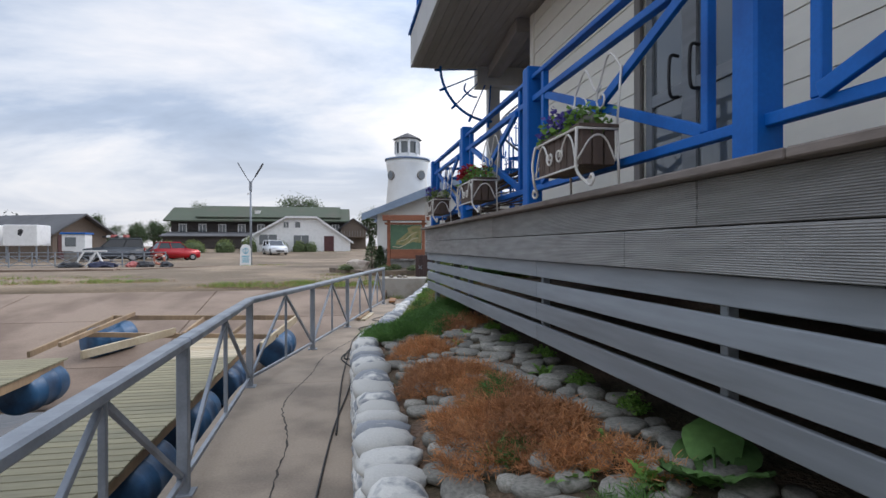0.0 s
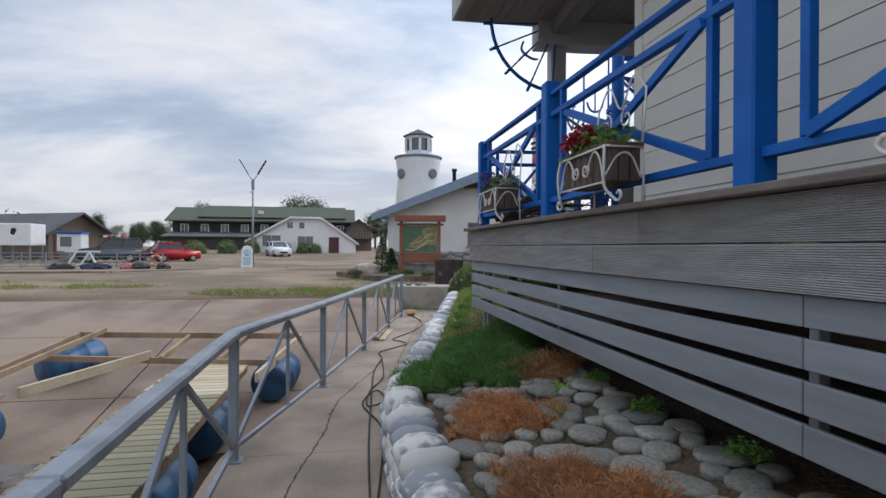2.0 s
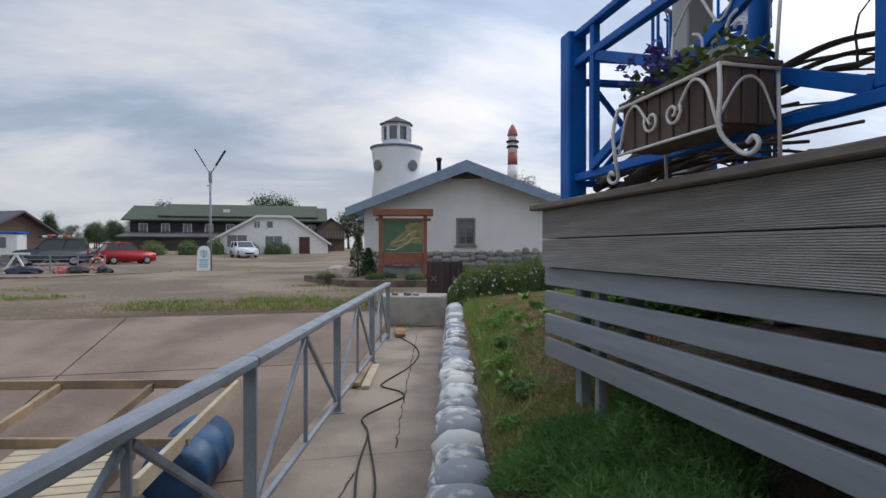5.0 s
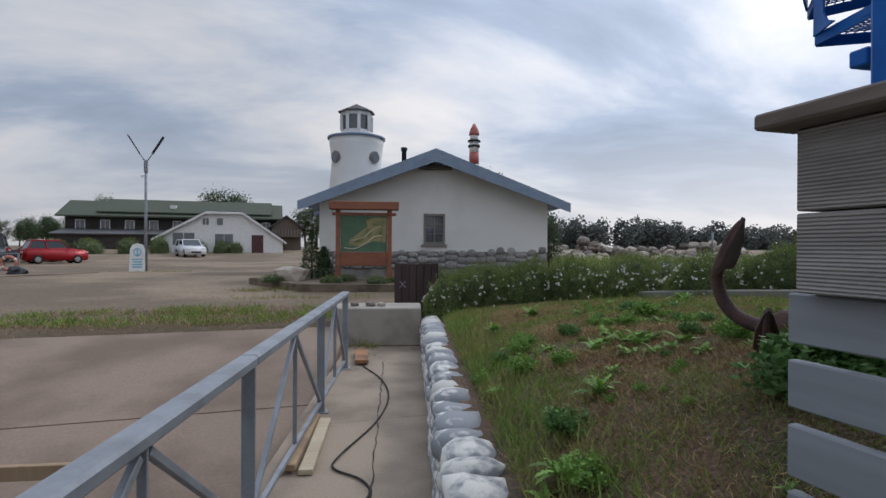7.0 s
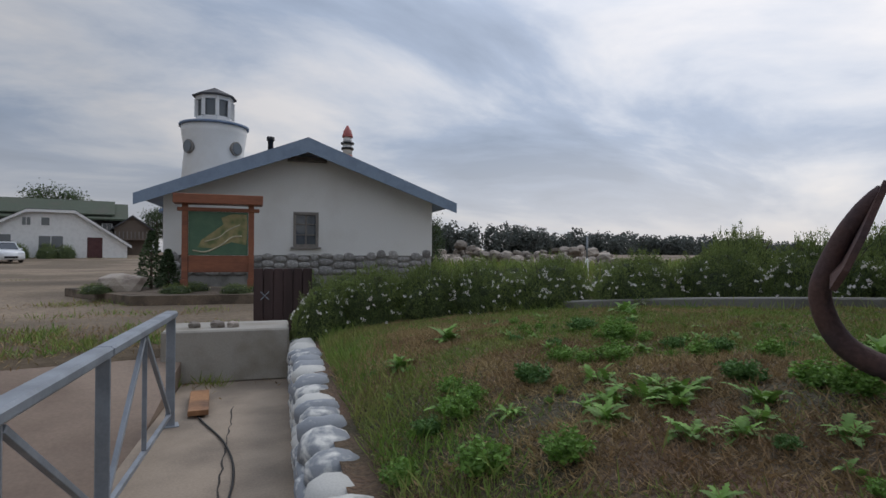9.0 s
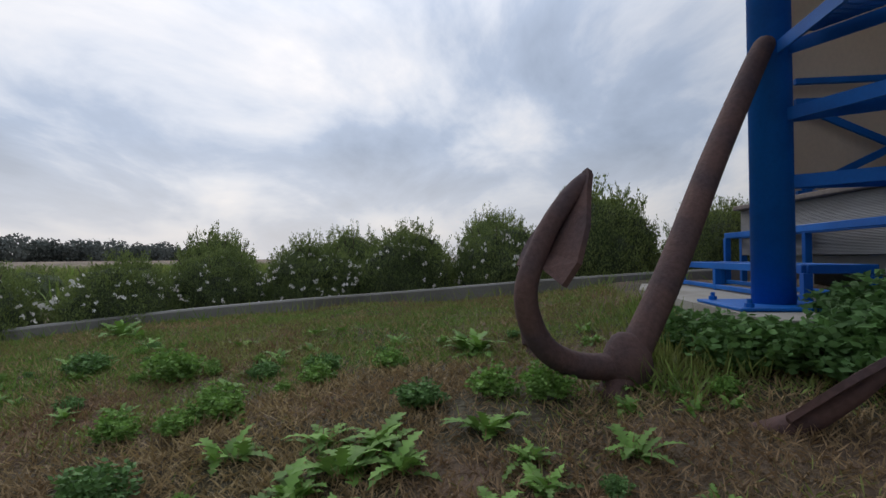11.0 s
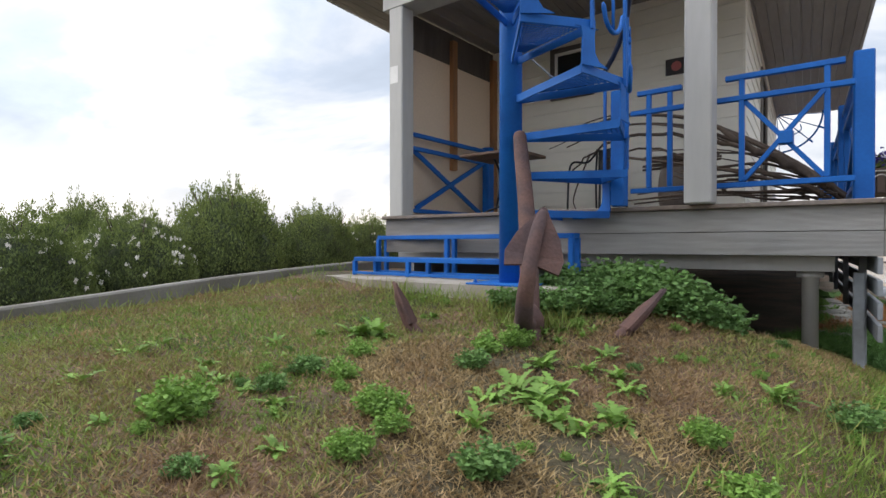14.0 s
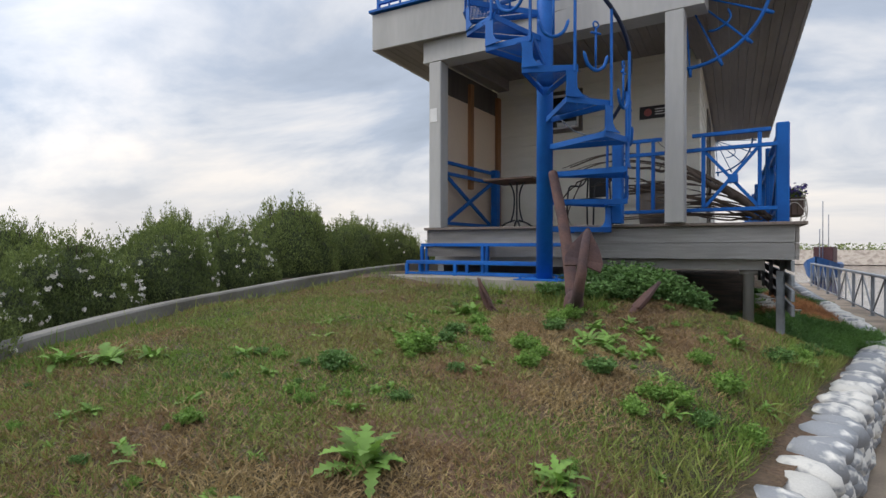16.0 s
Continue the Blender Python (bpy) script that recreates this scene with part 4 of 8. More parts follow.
def quay_bay(a, b, first, last):
    a, b = Vector((*a, 0)), Vector((*b, 0))
    d = (b - a).normalized()
    L = (b - a).length
    Z = Vector((0, 0, 1))
    m = bmesh.new()
    beam(m, a + Z * 0.985 - d * (0.03 if first else 0.0), b + Z * 0.985 + d * (0.03 if last else 0.0), 0.105, 0.062, 0.014)
    part("top_rail", m, M_STEEL, quay_rail)
    m = bmesh.new()
    beam(m, a + Z * 0.10 + d * 0.036, b + Z * 0.10 - d * 0.036, 0.035, 0.035, 0.004)
    part("bottom_rail", m, M_STEEL, quay_rail)
    c = (a + b) / 2
    m = bmesh.new()
    beam(m, c + Z * 0.118, c + Z * 0.958, 0.032, 0.032, 0.003)
    part("upright", m, M_STEEL, quay_rail)
    for s, e in ((c - d * 0.03, a + d * 0.05), (c + d * 0.03, b - d * 0.05)):
        m = bmesh.new()
        beam(m, s + Z * 0.92, e + Z * 0.13, 0.03, 0.034, 0.003)
        part("brace", m, M_STEEL, quay_rail)


rail_posts = [(-1.07, -13.5), (-1.07, -11.2), (-1.07, -8.8), (-1.07, -6.4), (-1.07, -4.0), (-1.07, -1.6), (-1.07, 0.85), (-1.07, 3.3), (-1.085, 6.05), (-0.49, 8.25), (0.075, 10.5), (0.645, 12.78), (1.11, 14.64)]
for i, (a, b) in enumerate(zip(rail_posts, rail_posts[1:])):
    quay_bay(a, b, i == 0, i == len(rail_posts) - 2)
for x, y in rail_posts:
    m = bmesh.new()
    box(m, x - 0.036, y - 0.036, 0, x + 0.036, y + 0.036, 0.958, 0.006)
    part("post", m, M_STEEL, quay_rail)
    m = bmesh.new()
    box(m, x - 0.07, y - 0.07, 0.0, x + 0.07, y + 0.07, 0.010, 0.003)
    part("foot_plate", m, M_STEEL, quay_rail)

# ---- the stone wall: river stones laid on a mortar core ----
stone_wall = thing("stone_wall", (0.2, 6, 0), "low wall of rounded grey and white river stones", "wall", kind="structure")
bm = bmesh.new()
secs = []
for i in range(64):
    y = -13 + 29.0 * i / 63
    x = wall_x(y)
    secs.append([bm.verts.new(p) for p in ((x + 0.05, y, 0), (x + 0.05, y, 0.36), (x + 0.31, y, 0.38), (x + 0.31, y, 0))])
for a, b in zip(secs, secs[1:]):
    for k in range(3):
        bm.faces.new((a[k], a[k + 1], b[k + 1], b[k]))
part("core", bm, M_MORTAR, stone_wall)


def stone_mesh(seed, flat=1.0, sq=2.6, rough=1.0, cap=9.0):
    """A rounded boulder of unit half-size with a lumpy, squarish outline."""
    b = bmesh.new()
    bmesh.ops.create_icosphere(b, subdivisions=2, radius=1)
    for v in b.verts:
        c = v.co.copy()
        n = (abs(c.x) ** sq + abs(c.y) ** sq + abs(c.z) ** sq) ** (-1 / sq)
        k = 1 + rough * 0.13 * noise.noise(c * 1.3 + Vector((seed * 7.1, 0, 0))) + rough * 0.05 * noise.noise(c * 3.1 + Vector((seed * 3.7, 0, 0)))
        v.co = c * n * k
        v.co.z = min(v.co.z, cap + 0.06 * noise.noise(c * 2 + Vector((seed, 1, 0)))) * flat
    for f in b.faces:
        f.smooth = rough < 2.0
    me = done(b, "stone")
    return me


STONES = []
for s in range(9):
    me = stone_mesh(s, sq=3.0, rough=1.5)
    me.materials.append(M_STONE)
    STONES.append(me)
rs_ = random.Random(4)


def put_stone(parent, meshes, x, y, z, sx, sy, sz, rot, name="stone", tilt=0.12):
    ob = new(name, rs_.choice(meshes))
    ob.parent = parent
    ob.matrix_basis = Matrix.Translation(Vector((x, y, z)) - parent.location) @ Euler((rs_.uniform(-tilt, tilt), rs_.uniform(-tilt, tilt), rot)).to_matrix().to_4x4() @ Matrix.Diagonal((sx, sy, sz, 1))
    return ob


y = 0.6
far_stones = []
while y < 15.9:
    st = rs_.choice((0.1, 0.115, 0.13, 0.15, 0.165))
    yc = y + st
    ang = -0.245 if y > 6.2 else 0.0
    wx = wall_x(yc)
    put_stone(stone_wall, STONES, wx + 0.17 + rs_.uniform(-0.012, 0.012), yc, 0.40 + rs_.uniform(-0.015, 0.02), rs_.uniform(0.145, 0.18), st * 1.06, rs_.uniform(0.085, 0.12), ang + rs_.uniform(-0.12, 0.12))
    if rs_.random() < 0.30:
        put_stone(stone_wall, STONES, wx + 0.30, yc + rs_.uniform(-0.05, 0.05), 0.36, 0.07, st * 0.9, 0.07, rs_.uniform(-1, 1))
    zz = 0.29
    k = 0
    while zz > 0.04:
        hh = rs_.uniform(0.055, 0.075)
        if yc < 15.8:
            put_stone(stone_wall, STONES, wx + 0.055 + rs_.uniform(-0.01, 0.01), yc + rs_.uniform(-0.03, 0.03), zz, 0.065, st * 1.02, hh, ang + rs_.uniform(-0.08, 0.08))
        zz -= hh * 1.75
        k += 1
    y += st * 1.9
# the stretch behind: fewer, joined
bm = bmesh.new()
y = -12.5
while y < 0.6:
    st = rs_.uniform(0.1, 0.15)
    m = Matrix.Translation((wall_x(y) + 0.17, y + st, 0.40)) @ Matrix.Diagonal((0.19, st, 0.09, 1))
    bmesh.ops.create_icosphere(bm, subdivisions=1, radius=1, matrix=m)
    y += st * 1.95
for f in bm.faces:
    f.smooth = True
tagged(part("coping", bm, M_STONE, stone_wall), kind="stuff")

# ---- planting bed: flat stones, junipers, leaves ----
rock_bed = thing("rock_garden", (1.0, 4.0, 0.5), "rock garden bed of flat grey-brown stones", "rock garden", kind="structure")
PAVES = []
for s in range(6):
    me = stone_mesh(20 + s, sq=2.5, rough=1.4, cap=0.5)
    me.name = "flat_stone"
    me.materials.append(M_PAVE)
    PAVES.append(me)
rp_ = random.Random(12)
spots = []
tries = 0
while len(spots) < 190 and tries < 14000:
    tries += 1
    yy = rp_.uniform(0.6, 6.3)
    xx = wall_x(yy) + rp_.uniform(0.44, 1.62)
    r = rp_.uniform(0.06, 0.165)
    if all((xx - a) ** 2 + (yy - b) ** 2 > (0.82 * (r + c)) ** 2 for a, b, c in spots):
        spots.append((xx, yy, r))
for xx, yy, r in spots:
    put_stone(rock_bed, PAVES, xx, yy, lawn_z(xx, yy) + 0.018, r, r * rp_.uniform(0.75, 1.0), 0.05, rp_.uniform(0, 3), "flat_stone", 0.10)

rng = np.random.default_rng(7)


def sprigs(name, cx, cy, rx, ry, n, material, label, h=0.16, rot=0.0, leaf=0.075, low=0.0):
    """A mat of juniper: feathery twigs fanning out over the ground."""
    a, rr = rng.uniform(0, math.tau, n), np.sqrt(rng.uniform(0, 1, n))
    wob = 1 + 0.3 * np.sin(3 * a + cx * 5) + 0.18 * np.sin(7 * a + cy)
    ux, uy = rx * rr * np.cos(a) * wob, ry * rr * np.sin(a) * wob
    X, Y = cx + ux * math.cos(rot) - uy * math.sin(rot), cy + ux * math.sin(rot) + uy * math.cos(rot)
    lump = 0.60 + 0.75 * np.array([noise.noise((x * 5.5, y * 5.5, 2)) for x, y in zip(X, Y)])
    Z = np.array([lawn_z(x, y) for x, y in zip(X, Y)]) + low + h * (1 - 0.75 * rr ** 2) * lump * rng.uniform(0.35, 1.0, n)
    P = np.stack([X, Y, Z], 1)
    D = rng.normal(size=(n, 3)) * 0.75
    D[:, 0] += np.cos(a) * 0.5
    D[:, 1] += np.sin(a) * 0.5
    D[:, 2] = np.abs(D[:, 2]) * 0.55 + 0.12
    D *= (leaf * rng.uniform(0.6, 1.5, n) / np.linalg.norm(D, axis=1))[:, None]
    # each twig carries short side needles
    k = 4
    PP, DD = [P], [D]
    for j in range(k):
        t = (j + 1) / (k + 1)
        side = np.cross(D, unit(n, rng))
        side /= np.linalg.norm(side, axis=1)[:, None] + 1e-9
        PP.append(P + D * t)
        DD.append(D * 0.4 + side * (np.linalg.norm(D, axis=1) * 0.45)[:, None])
    P, D = np.concatenate(PP), np.concatenate(DD)
    me = blades(name, P, D, np.full(len(P), 0.0026), unit(len(P), rng), material)
    ob = new(name, me)
    return tagged(ob, label, "shrub", kind="stuff")


sprigs("dead_juniper", 0.92, 2.55, 0.36, 0.85, 5600, M_JUNIDEAD, "dried orange-brown creeping juniper over the stones", 0.20, 0.1)
sprigs("dead_juniper", 0.75, 3.9, 0.3, 0.45, 2400, M_JUNIDEAD, "dried orange-brown creeping juniper over the stones", 0.15, 0.3)
sprigs("dead_juniper", 0.78, 5.15, 0.26, 0.40, 2200, M_JUNIDEAD, "dried orange-brown creeping juniper over the stones", 0.14, 0.3)
sprigs("dead_juniper", 1.35, 5.9, 0.30, 0.28, 1300, M_JUNIDEAD, "dried orange-brown juniper twigs", 0.16)
sprigs("green_juniper", 0.95, 6.55, 0.52, 0.72, 11000, M_JUNIPER, "dense green creeping juniper spilling over the wall", 0.24, 0.1)
sprigs("green_juniper", 1.35, 7.3, 0.5, 0.6, 6000, M_JUNIPER, "dense green creeping juniper", 0.2)
sprigs("green_juniper", 0.55, 6.45, 0.3, 0.5, 3000, M_JUNIPER, "green juniper hanging over the stone wall", 0.16, low=0.04)
sprigs("green_juniper", 0.75, 0.9, 0.55, 0.5, 5000, M_JUNIPER, "low green creeping juniper", 0.14)
sprigs("green_juniper", 0.95, 3.05, 0.10, 0.14, 350, M_JUNIPER, "green juniper shoot", 0.2)
sprigs("green_juniper", 0.82, 2.2, 0.08, 0.1, 250, M_JUNIPER, "green juniper shoot", 0.2)


# ---- leafy weeds, each a rosette of toothed leaves ----
def rosette_mesh(seed, leaves, length, width, upright, material, curl=0.5):
    r = random.Random(seed)
    b = bmesh.new()
    for i in range(leaves):
        az = i * 2.4 + r.uniform(-0.3, 0.3)
        el = r.uniform(upright - 0.6, upright + 0.45)
        L = length * r.uniform(0.4, 1.15)
        W = width * r.uniform(0.7, 1.2)
        d = Vector((math.cos(az), math.sin(az), 0))
        s = Vector((-d.y, d.x, 0))
        p = Vector((r.uniform(-0.06, 0.06), r.uniform(-0.06, 0.06), 0))
        seg = 13
        prev = None
        e = el
        for k in range(seg + 1):
            t = k / seg
            w = W * (0.16 + 0.84 * math.sin(math.pi * min(1, t * 0.93 + 0.07)) ** 0.8) * ((1.35 if k % 2 else 0.55) + r.uniform(-0.15, 0.15)) if k < seg else 0.004
            if t < 0.22:
                w *= 0.35
            c = [b.verts.new(p + s * w + Vector((0, 0, 0.22 * w))), b.verts.new(p), b.verts.new(p - s * w + Vector((0, 0, 0.22 * w)))]
            if prev:
                for q in (0, 1):
                    f = b.faces.new((prev[q], prev[q + 1], c[q + 1], c[q]))
                    f.smooth = True
            prev = c
            p = p + (d * math.cos(e) + Vector((0, 0, math.sin(e)))) * (L / seg)
            e -= curl * 2.2 / seg
    me = done(b, "leaf_rosette")
    me.materials.append(material)
    return me


ROS = [rosette_mesh(1, 20, 0.24, 0.034, 1.0, M_WEED), rosette_mesh(2, 26, 0.27, 0.038, 0.9, M_WEED), rosette_mesh(3, 15, 0.2, 0.03, 1.1, M_WEED, 0.6),
       rosette_mesh(4, 9, 0.28, 0.04, 0.25, M_WEED, 0.3), rosette_mesh(7, 22, 0.27, 0.030, 0.85, M_WEED, 0.5), rosette_mesh(9, 26, 0.22, 0.026, 1.0, M_WEED, 0.7)]


def bushlet_mesh(seed, stems, h, material, leaf=0.05):
    """Many stems with small leaves up them."""
    g = np.random.default_rng(seed)
    P = []
    for i in range(stems):
        a, r = g.uniform(0, math.tau), math.sqrt(g.uniform(0, 1)) * h * 0.75
        hh = h * g.uniform(0.55, 1.05) * (1 - 0.45 * (r / (h * 0.8)) ** 2)
        for t in np.linspace(0.2, 1, 8):
            P += [(r * math.cos(a) * (0.6 + 0.5 * t) + g.normal() * 0.015, r * math.sin(a) * (0.6 + 0.5 * t) + g.normal() * 0.015, hh * t)] * 3
    return leaf_mesh("leaves", np.array(P), g, leaf, material, 0.28)


BUSHLET = [bushlet_mesh(5, 60, 0.20, M_WEED, 0.034), bushlet_mesh(6, 70, 0.19, M_NETTLE, 0.036), bushlet_mesh(8, 44, 0.15, M_WEED, 0.03)]


def weed(x, y, me, s=1.0, label="fresh green leafy weed in the lawn", rot=None, dz=0.0):
    ob = new("weed", me)
    ob.matrix_basis = Matrix.Translation((x, y, lawn_z(x, y) + dz)) @ Matrix.Rotation(x * 9 + y * 5 if rot is None else rot, 4, 'Z') @ Matrix.Diagonal((s, s, s, 1))
    tagged(ob, label, "weed", "weeds in the lawn")
    return ob


for i, (x, y, s) in enumerate(((3.98, 10.48, 1.2), (2.74, 10.88, 1.3), (2.72, 10.70, 1.0), (2.82, 11.25, 1.2), (2.46, 10.46, 1.0), (2.42, 10.82, 0.9), (2.90, 10.46, 1.0), (2.55, 10.34, 0.8), (2.50, 10.99, 0.8), (2.29, 11.28, 0.8),
                               (3.14, 13.26, 1.4), (5.11, 13.07, 1.3), (5.28, 13.22, 1.2), (4.99, 12.87, 1.0), (4.59, 12.53, 0.9), (2.50, 12.88, 1.0), (2.87, 10.80, 1.1), (2.69, 10.35, 0.7), (2.20, 11.72, 1.0), (2.92, 10.97, 1.1),
                               (1.89, 9.93, 1.0), (2.68, 10.07, 0.8), (1.40, 9.46, 1.1), (1.28, 9.40, 1.0), (1.72, 10.92, 1.0), (1.30, 8.98, 1.0), (4.08, 10.52, 1.1), (2.62, 10.98, 1.0))):
    weed(x, y, ROS[(1, 0, 4, 2, 5)[i % 5]], s * 0.56, "lobed bright green weed in the dry lawn")["kind"] = "stuff"
for i, (x, y, s) in enumerate(((3.13, 10.25, 1.0), (3.74, 10.88, 1.0), (3.72, 11.48, 0.7), (3.69, 11.91, 1.3), (3.01, 11.52, 0.9), (2.62, 11.52, 1.0), (2.10, 10.72, 0.9), (1.92, 10.99, 1.4), (1.58, 9.75, 1.2), (2.31, 11.65, 0.8), (1.80, 11.42, 1.2),
                               (2.05, 11.62, 0.8), (1.41, 9.31, 1.0), (3.23, 10.42, 1.2), (3.79, 11.21, 0.8), (3.01, 11.74, 0.8), (2.36, 11.92, 1.0), (3.92, 12.48, 1.0), (3.14, 11.44, 1.0), (3.58, 11.18, 1.0), (3.16, 10.69, 0.9), (2.19, 11.56, 1.0), (1.05, 8.2, 1.1), (1.25, 8.6, 1.1))):
    weed(x, y, BUSHLET[(0, 2, 1)[i % 3]], s * 0.66, "bushy clump of small green weed leaves")["kind"] = "stuff"
for x, y in ((4.76, 11.53), (4.83, 11.36), (3.86, 13.69), (3.38, 13.77), (4.5, 11.9)):
    weed(x, y, ROS[3], 0.5, "flat plantain rosette pressed into the lawn")["kind"] = "stuff"


def broad_leaf_mesh():
    """Burdock: heart-shaped leaves with wavy rims on short stalks."""
    r = random.Random(31)
    b = bmesh.new()
    for i in range(7):
        az = i * 2.4 + r.uniform(-0.4, 0.4)
        el = r.uniform(0.35, 0.95)
        d = Vector((math.cos(az) * math.cos(el), math.sin(az) * math.cos(el), math.sin(el)))
        s = Vector((-math.sin(az), math.cos(az), 0))
        up = d.cross(s) * -1
        L, W = r.uniform(0.20, 0.32), r.uniform(0.10, 0.15)
        p0 = d * r.uniform(0.08, 0.16)
        rows_ = []
        for k in range(9):
            t = k / 8
            w = W * (math.sin(math.pi * min(1, 0.18 + 0.82 * t)) ** 0.75 if k < 8 else 0.02)
            c = p0 + d * (L * t) - Vector((0, 0, 0.16 * L * t * t))
            rows_.append([b.verts.new(c + s * (w * q) + up * (0.05 * abs(q) * W * 4 * (1 - t) + 0.012 * math.sin(7 * t * 2 + q * 5 + i)) - d * (0.05 * abs(q) if k < 2 else 0)) for q in (-1, -0.6, -0.2, 0.2, 0.6, 1)])
        for a, c in zip(rows_, rows_[1:]):
            for q in range(5):
                f = b.faces.new((a[q], a[q + 1], c[q + 1], c[q]))
                f.smooth = True
        tube(b, [(0, 0, 0), p0 * 0.6, p0 + d * 0.03], 0.007, 5)
    me = done(b, "broad_leaves")
    me.materials.append(M_NETTLE)
    return me


# small seedlings between them, thicker where the soil is moist
rw_ = random.Random(77)
count = 0
while count < 150:
    y = rw_.uniform(8.6, 16.0)
    x = rw_.uniform(wall_x(y) + 0.5, min(5.6, wall_x(y) + 3.4))
    if noise.noise((x * 0.9, y * 0.9, 31)) < rw_.uniform(-0.25, 0.45) or (x > 2.9 and y < 9.4):
        continue
    weed(x, y, rw_.choice(ROS[:3] + BUSHLET), rw_.uniform(0.16, 0.38), "low green weed seedling in the lawn")["kind"] = "stuff"
    count += 1

# weeds in the stone bed
for x, y, k, s in ((1.25, 2.0, 0, 0.6), (1.05, 2.75, 2, 0.7), (1.45, 3.4, 2, 0.8), (1.2, 1.55, 1, 0.8), (0.62, 4.4, 2, 0.5), (1.1, 4.9, 2, 0.7), (1.3, 5.3, 0, 0.6), (0.9, 3.7, 2, 0.6), (0.95, 1.75, 0, 0.6)):
    weed(x, y, ROS[k], s * 0.85, "small green weed between the flat stones")
weed(1.46, 1.50, broad_leaf_mesh(), 0.85, "broad dark green burdock leaves beside the deck skirt")
for x, y in ((1.6, 2.4), (1.55, 3.0), (1.62, 3.9), (1.6, 4.7), (1.6, 5.4)):
    weed(x, y, BUSHLET[2], 0.8, "thin weeds under the deck skirt")

for x, y in ((3.18, 9.52), (3.32, 9.55), (3.05, 9.42), (3.50, 9.58), (2.95, 9.32)):
    weed(x, y, BUSHLET[1], 1.15, "nettle clump against the edge of the stair slab")["kind"] = "stuff"
# nettle patch by the stair
gN = np.random.default_rng(21)
P = []
for i in range(850):
    a, r = gN.uniform(0, math.tau), math.sqrt(gN.uniform(0, 1))
    x, y = 2.84 + 0.70 * r * math.cos(a) + 0.12 * math.sin(4 * a), 8.83 + 0.44 * r * math.sin(a)
    x, y = swing(x, y)
    h = 0.33 * (1 - 0.55 * r * r) * gN.uniform(0.75, 1.1)
    for t in np.linspace(0.3, 1, 7):
        P += [(x + gN.normal() * 0.03, y + gN.normal() * 0.03, lawn_z(x, y) + h * t)] * 3
tagged(new("nettle_patch", leaf_mesh("nettle_patch", np.array(P), gN, 0.05, M_NETTLE, 0.25)), "dense patch of dark green nettles by the stair slab", "nettles", kind="stuff")

# ---- grass of the lawn ----
gG = np.random.default_rng(33)


def lawn_points(n, dense):
    out = []
    while len(out) < n:
        y = gG.uniform(7.6, 17.3)
        xl = wall_x(y) + 0.36
        xr = 6.15
        for (xa, ya), (xb, yb) in zip(KERB, KERB[1:]):
            if ya <= y <= yb:
                xr = xa + (xb - xa) * (y - ya) / (yb - ya) - 0.06
        if y < 8.35:
            xr = min(xr, 1.9)
        x = gG.uniform(xl, max(xl + 0.2, xr))
        if 3.15 < x < 6.2 and y < 9.55 - 0.07 * (x - 3):
            continue
        if gG.random() < dense(x, y):
            out.append((x, y, lawn_z(x, y) - 0.005))
    return np.array(out)


def green_share(x, y):
    g = 0.74 + 1.25 * noise.noise((x * 0.6, y * 0.6, 5)) + 1.25 * noise.noise((x * 2.1, y * 2.1, 9))
    bare = math.exp(-((x - 2.7) ** 2 / 0.5 + (y - 11.3) ** 2 / 0.8)) + math.exp(-((x - 2.6) ** 2 / 0.7 + (y - 13.6) ** 2 / 0.5))
    edge = 0.8 * max(0.0, 1 - (x - wall_x(y) - 0.34) / 1.0)
    back = 0.35 if x > 4.2 else 0.0
    return max(0.04, min(1, g + edge + back - 0.75 * bare))


tagged(new("grass", grass_mesh("grass", lawn_points(190000, lambda x, y: 0.8 * green_share(x, y) ** 1.5), gG, 0.02, 0.06, 0.0025, 1.0, M_GRASS)), "short uneven green grass", "grass", kind="stuff")
tagged(new("dry_grass", grass_mesh("dry_grass", lawn_points(150000, lambda x, y: (0.18 + 0.55 * (1 - green_share(x, y))) * (1 if noise.noise((x * 1.3, y * 1.3, 14)) < 0.24 else 0.25)), gG, 0.02, 0.075, 0.0024, 1.4, M_DRY)), "matted straw-coloured dry grass", "grass", kind="stuff")
# taller tufts along wall, kerb, slab and anchor
tp = []
for i in range(8000):
    w = gG.random()
    if w < 0.42:
        y = gG.uniform(8.2, 16.5)
        x = wall_x(y) + 0.36 + abs(gG.normal()) * 0.22
    elif w < 0.72:
        i_ = gG.integers(1, len(KERB) - 1)
        (xa, ya), (xb, yb) = KERB[i_], KERB[i_ + 1]
        t = gG.random()
        x, y = xa + (xb - xa) * t - 0.08 - abs(gG.normal()) * 0.2, ya + (yb - ya) * t
    elif w < 0.86:
        x, y = swing(gG.uniform(3.0, 6.0), 9.45 + abs(gG.normal()) * 0.15)
    else:
        a = gG.uniform(0, math.tau)
        x, y = swing(3.3 + 0.45 * math.cos(a) * gG.random(), 9.75 + 0.25 * math.sin(a) * gG.random())
    if (x > 4.8 and gG.random() < 0.75) or (w > 0.86 and gG.random() < 0.6):
        continue
    tp.append((x, y, lawn_z(x, y) - 0.005))
tagged(new("tall_grass", grass_mesh("tall_grass", np.array(tp), gG, 0.07, 0.18, 0.0034, 0.5, M_GRASS)), "longer green grass along the edges", "grass", kind="stuff")


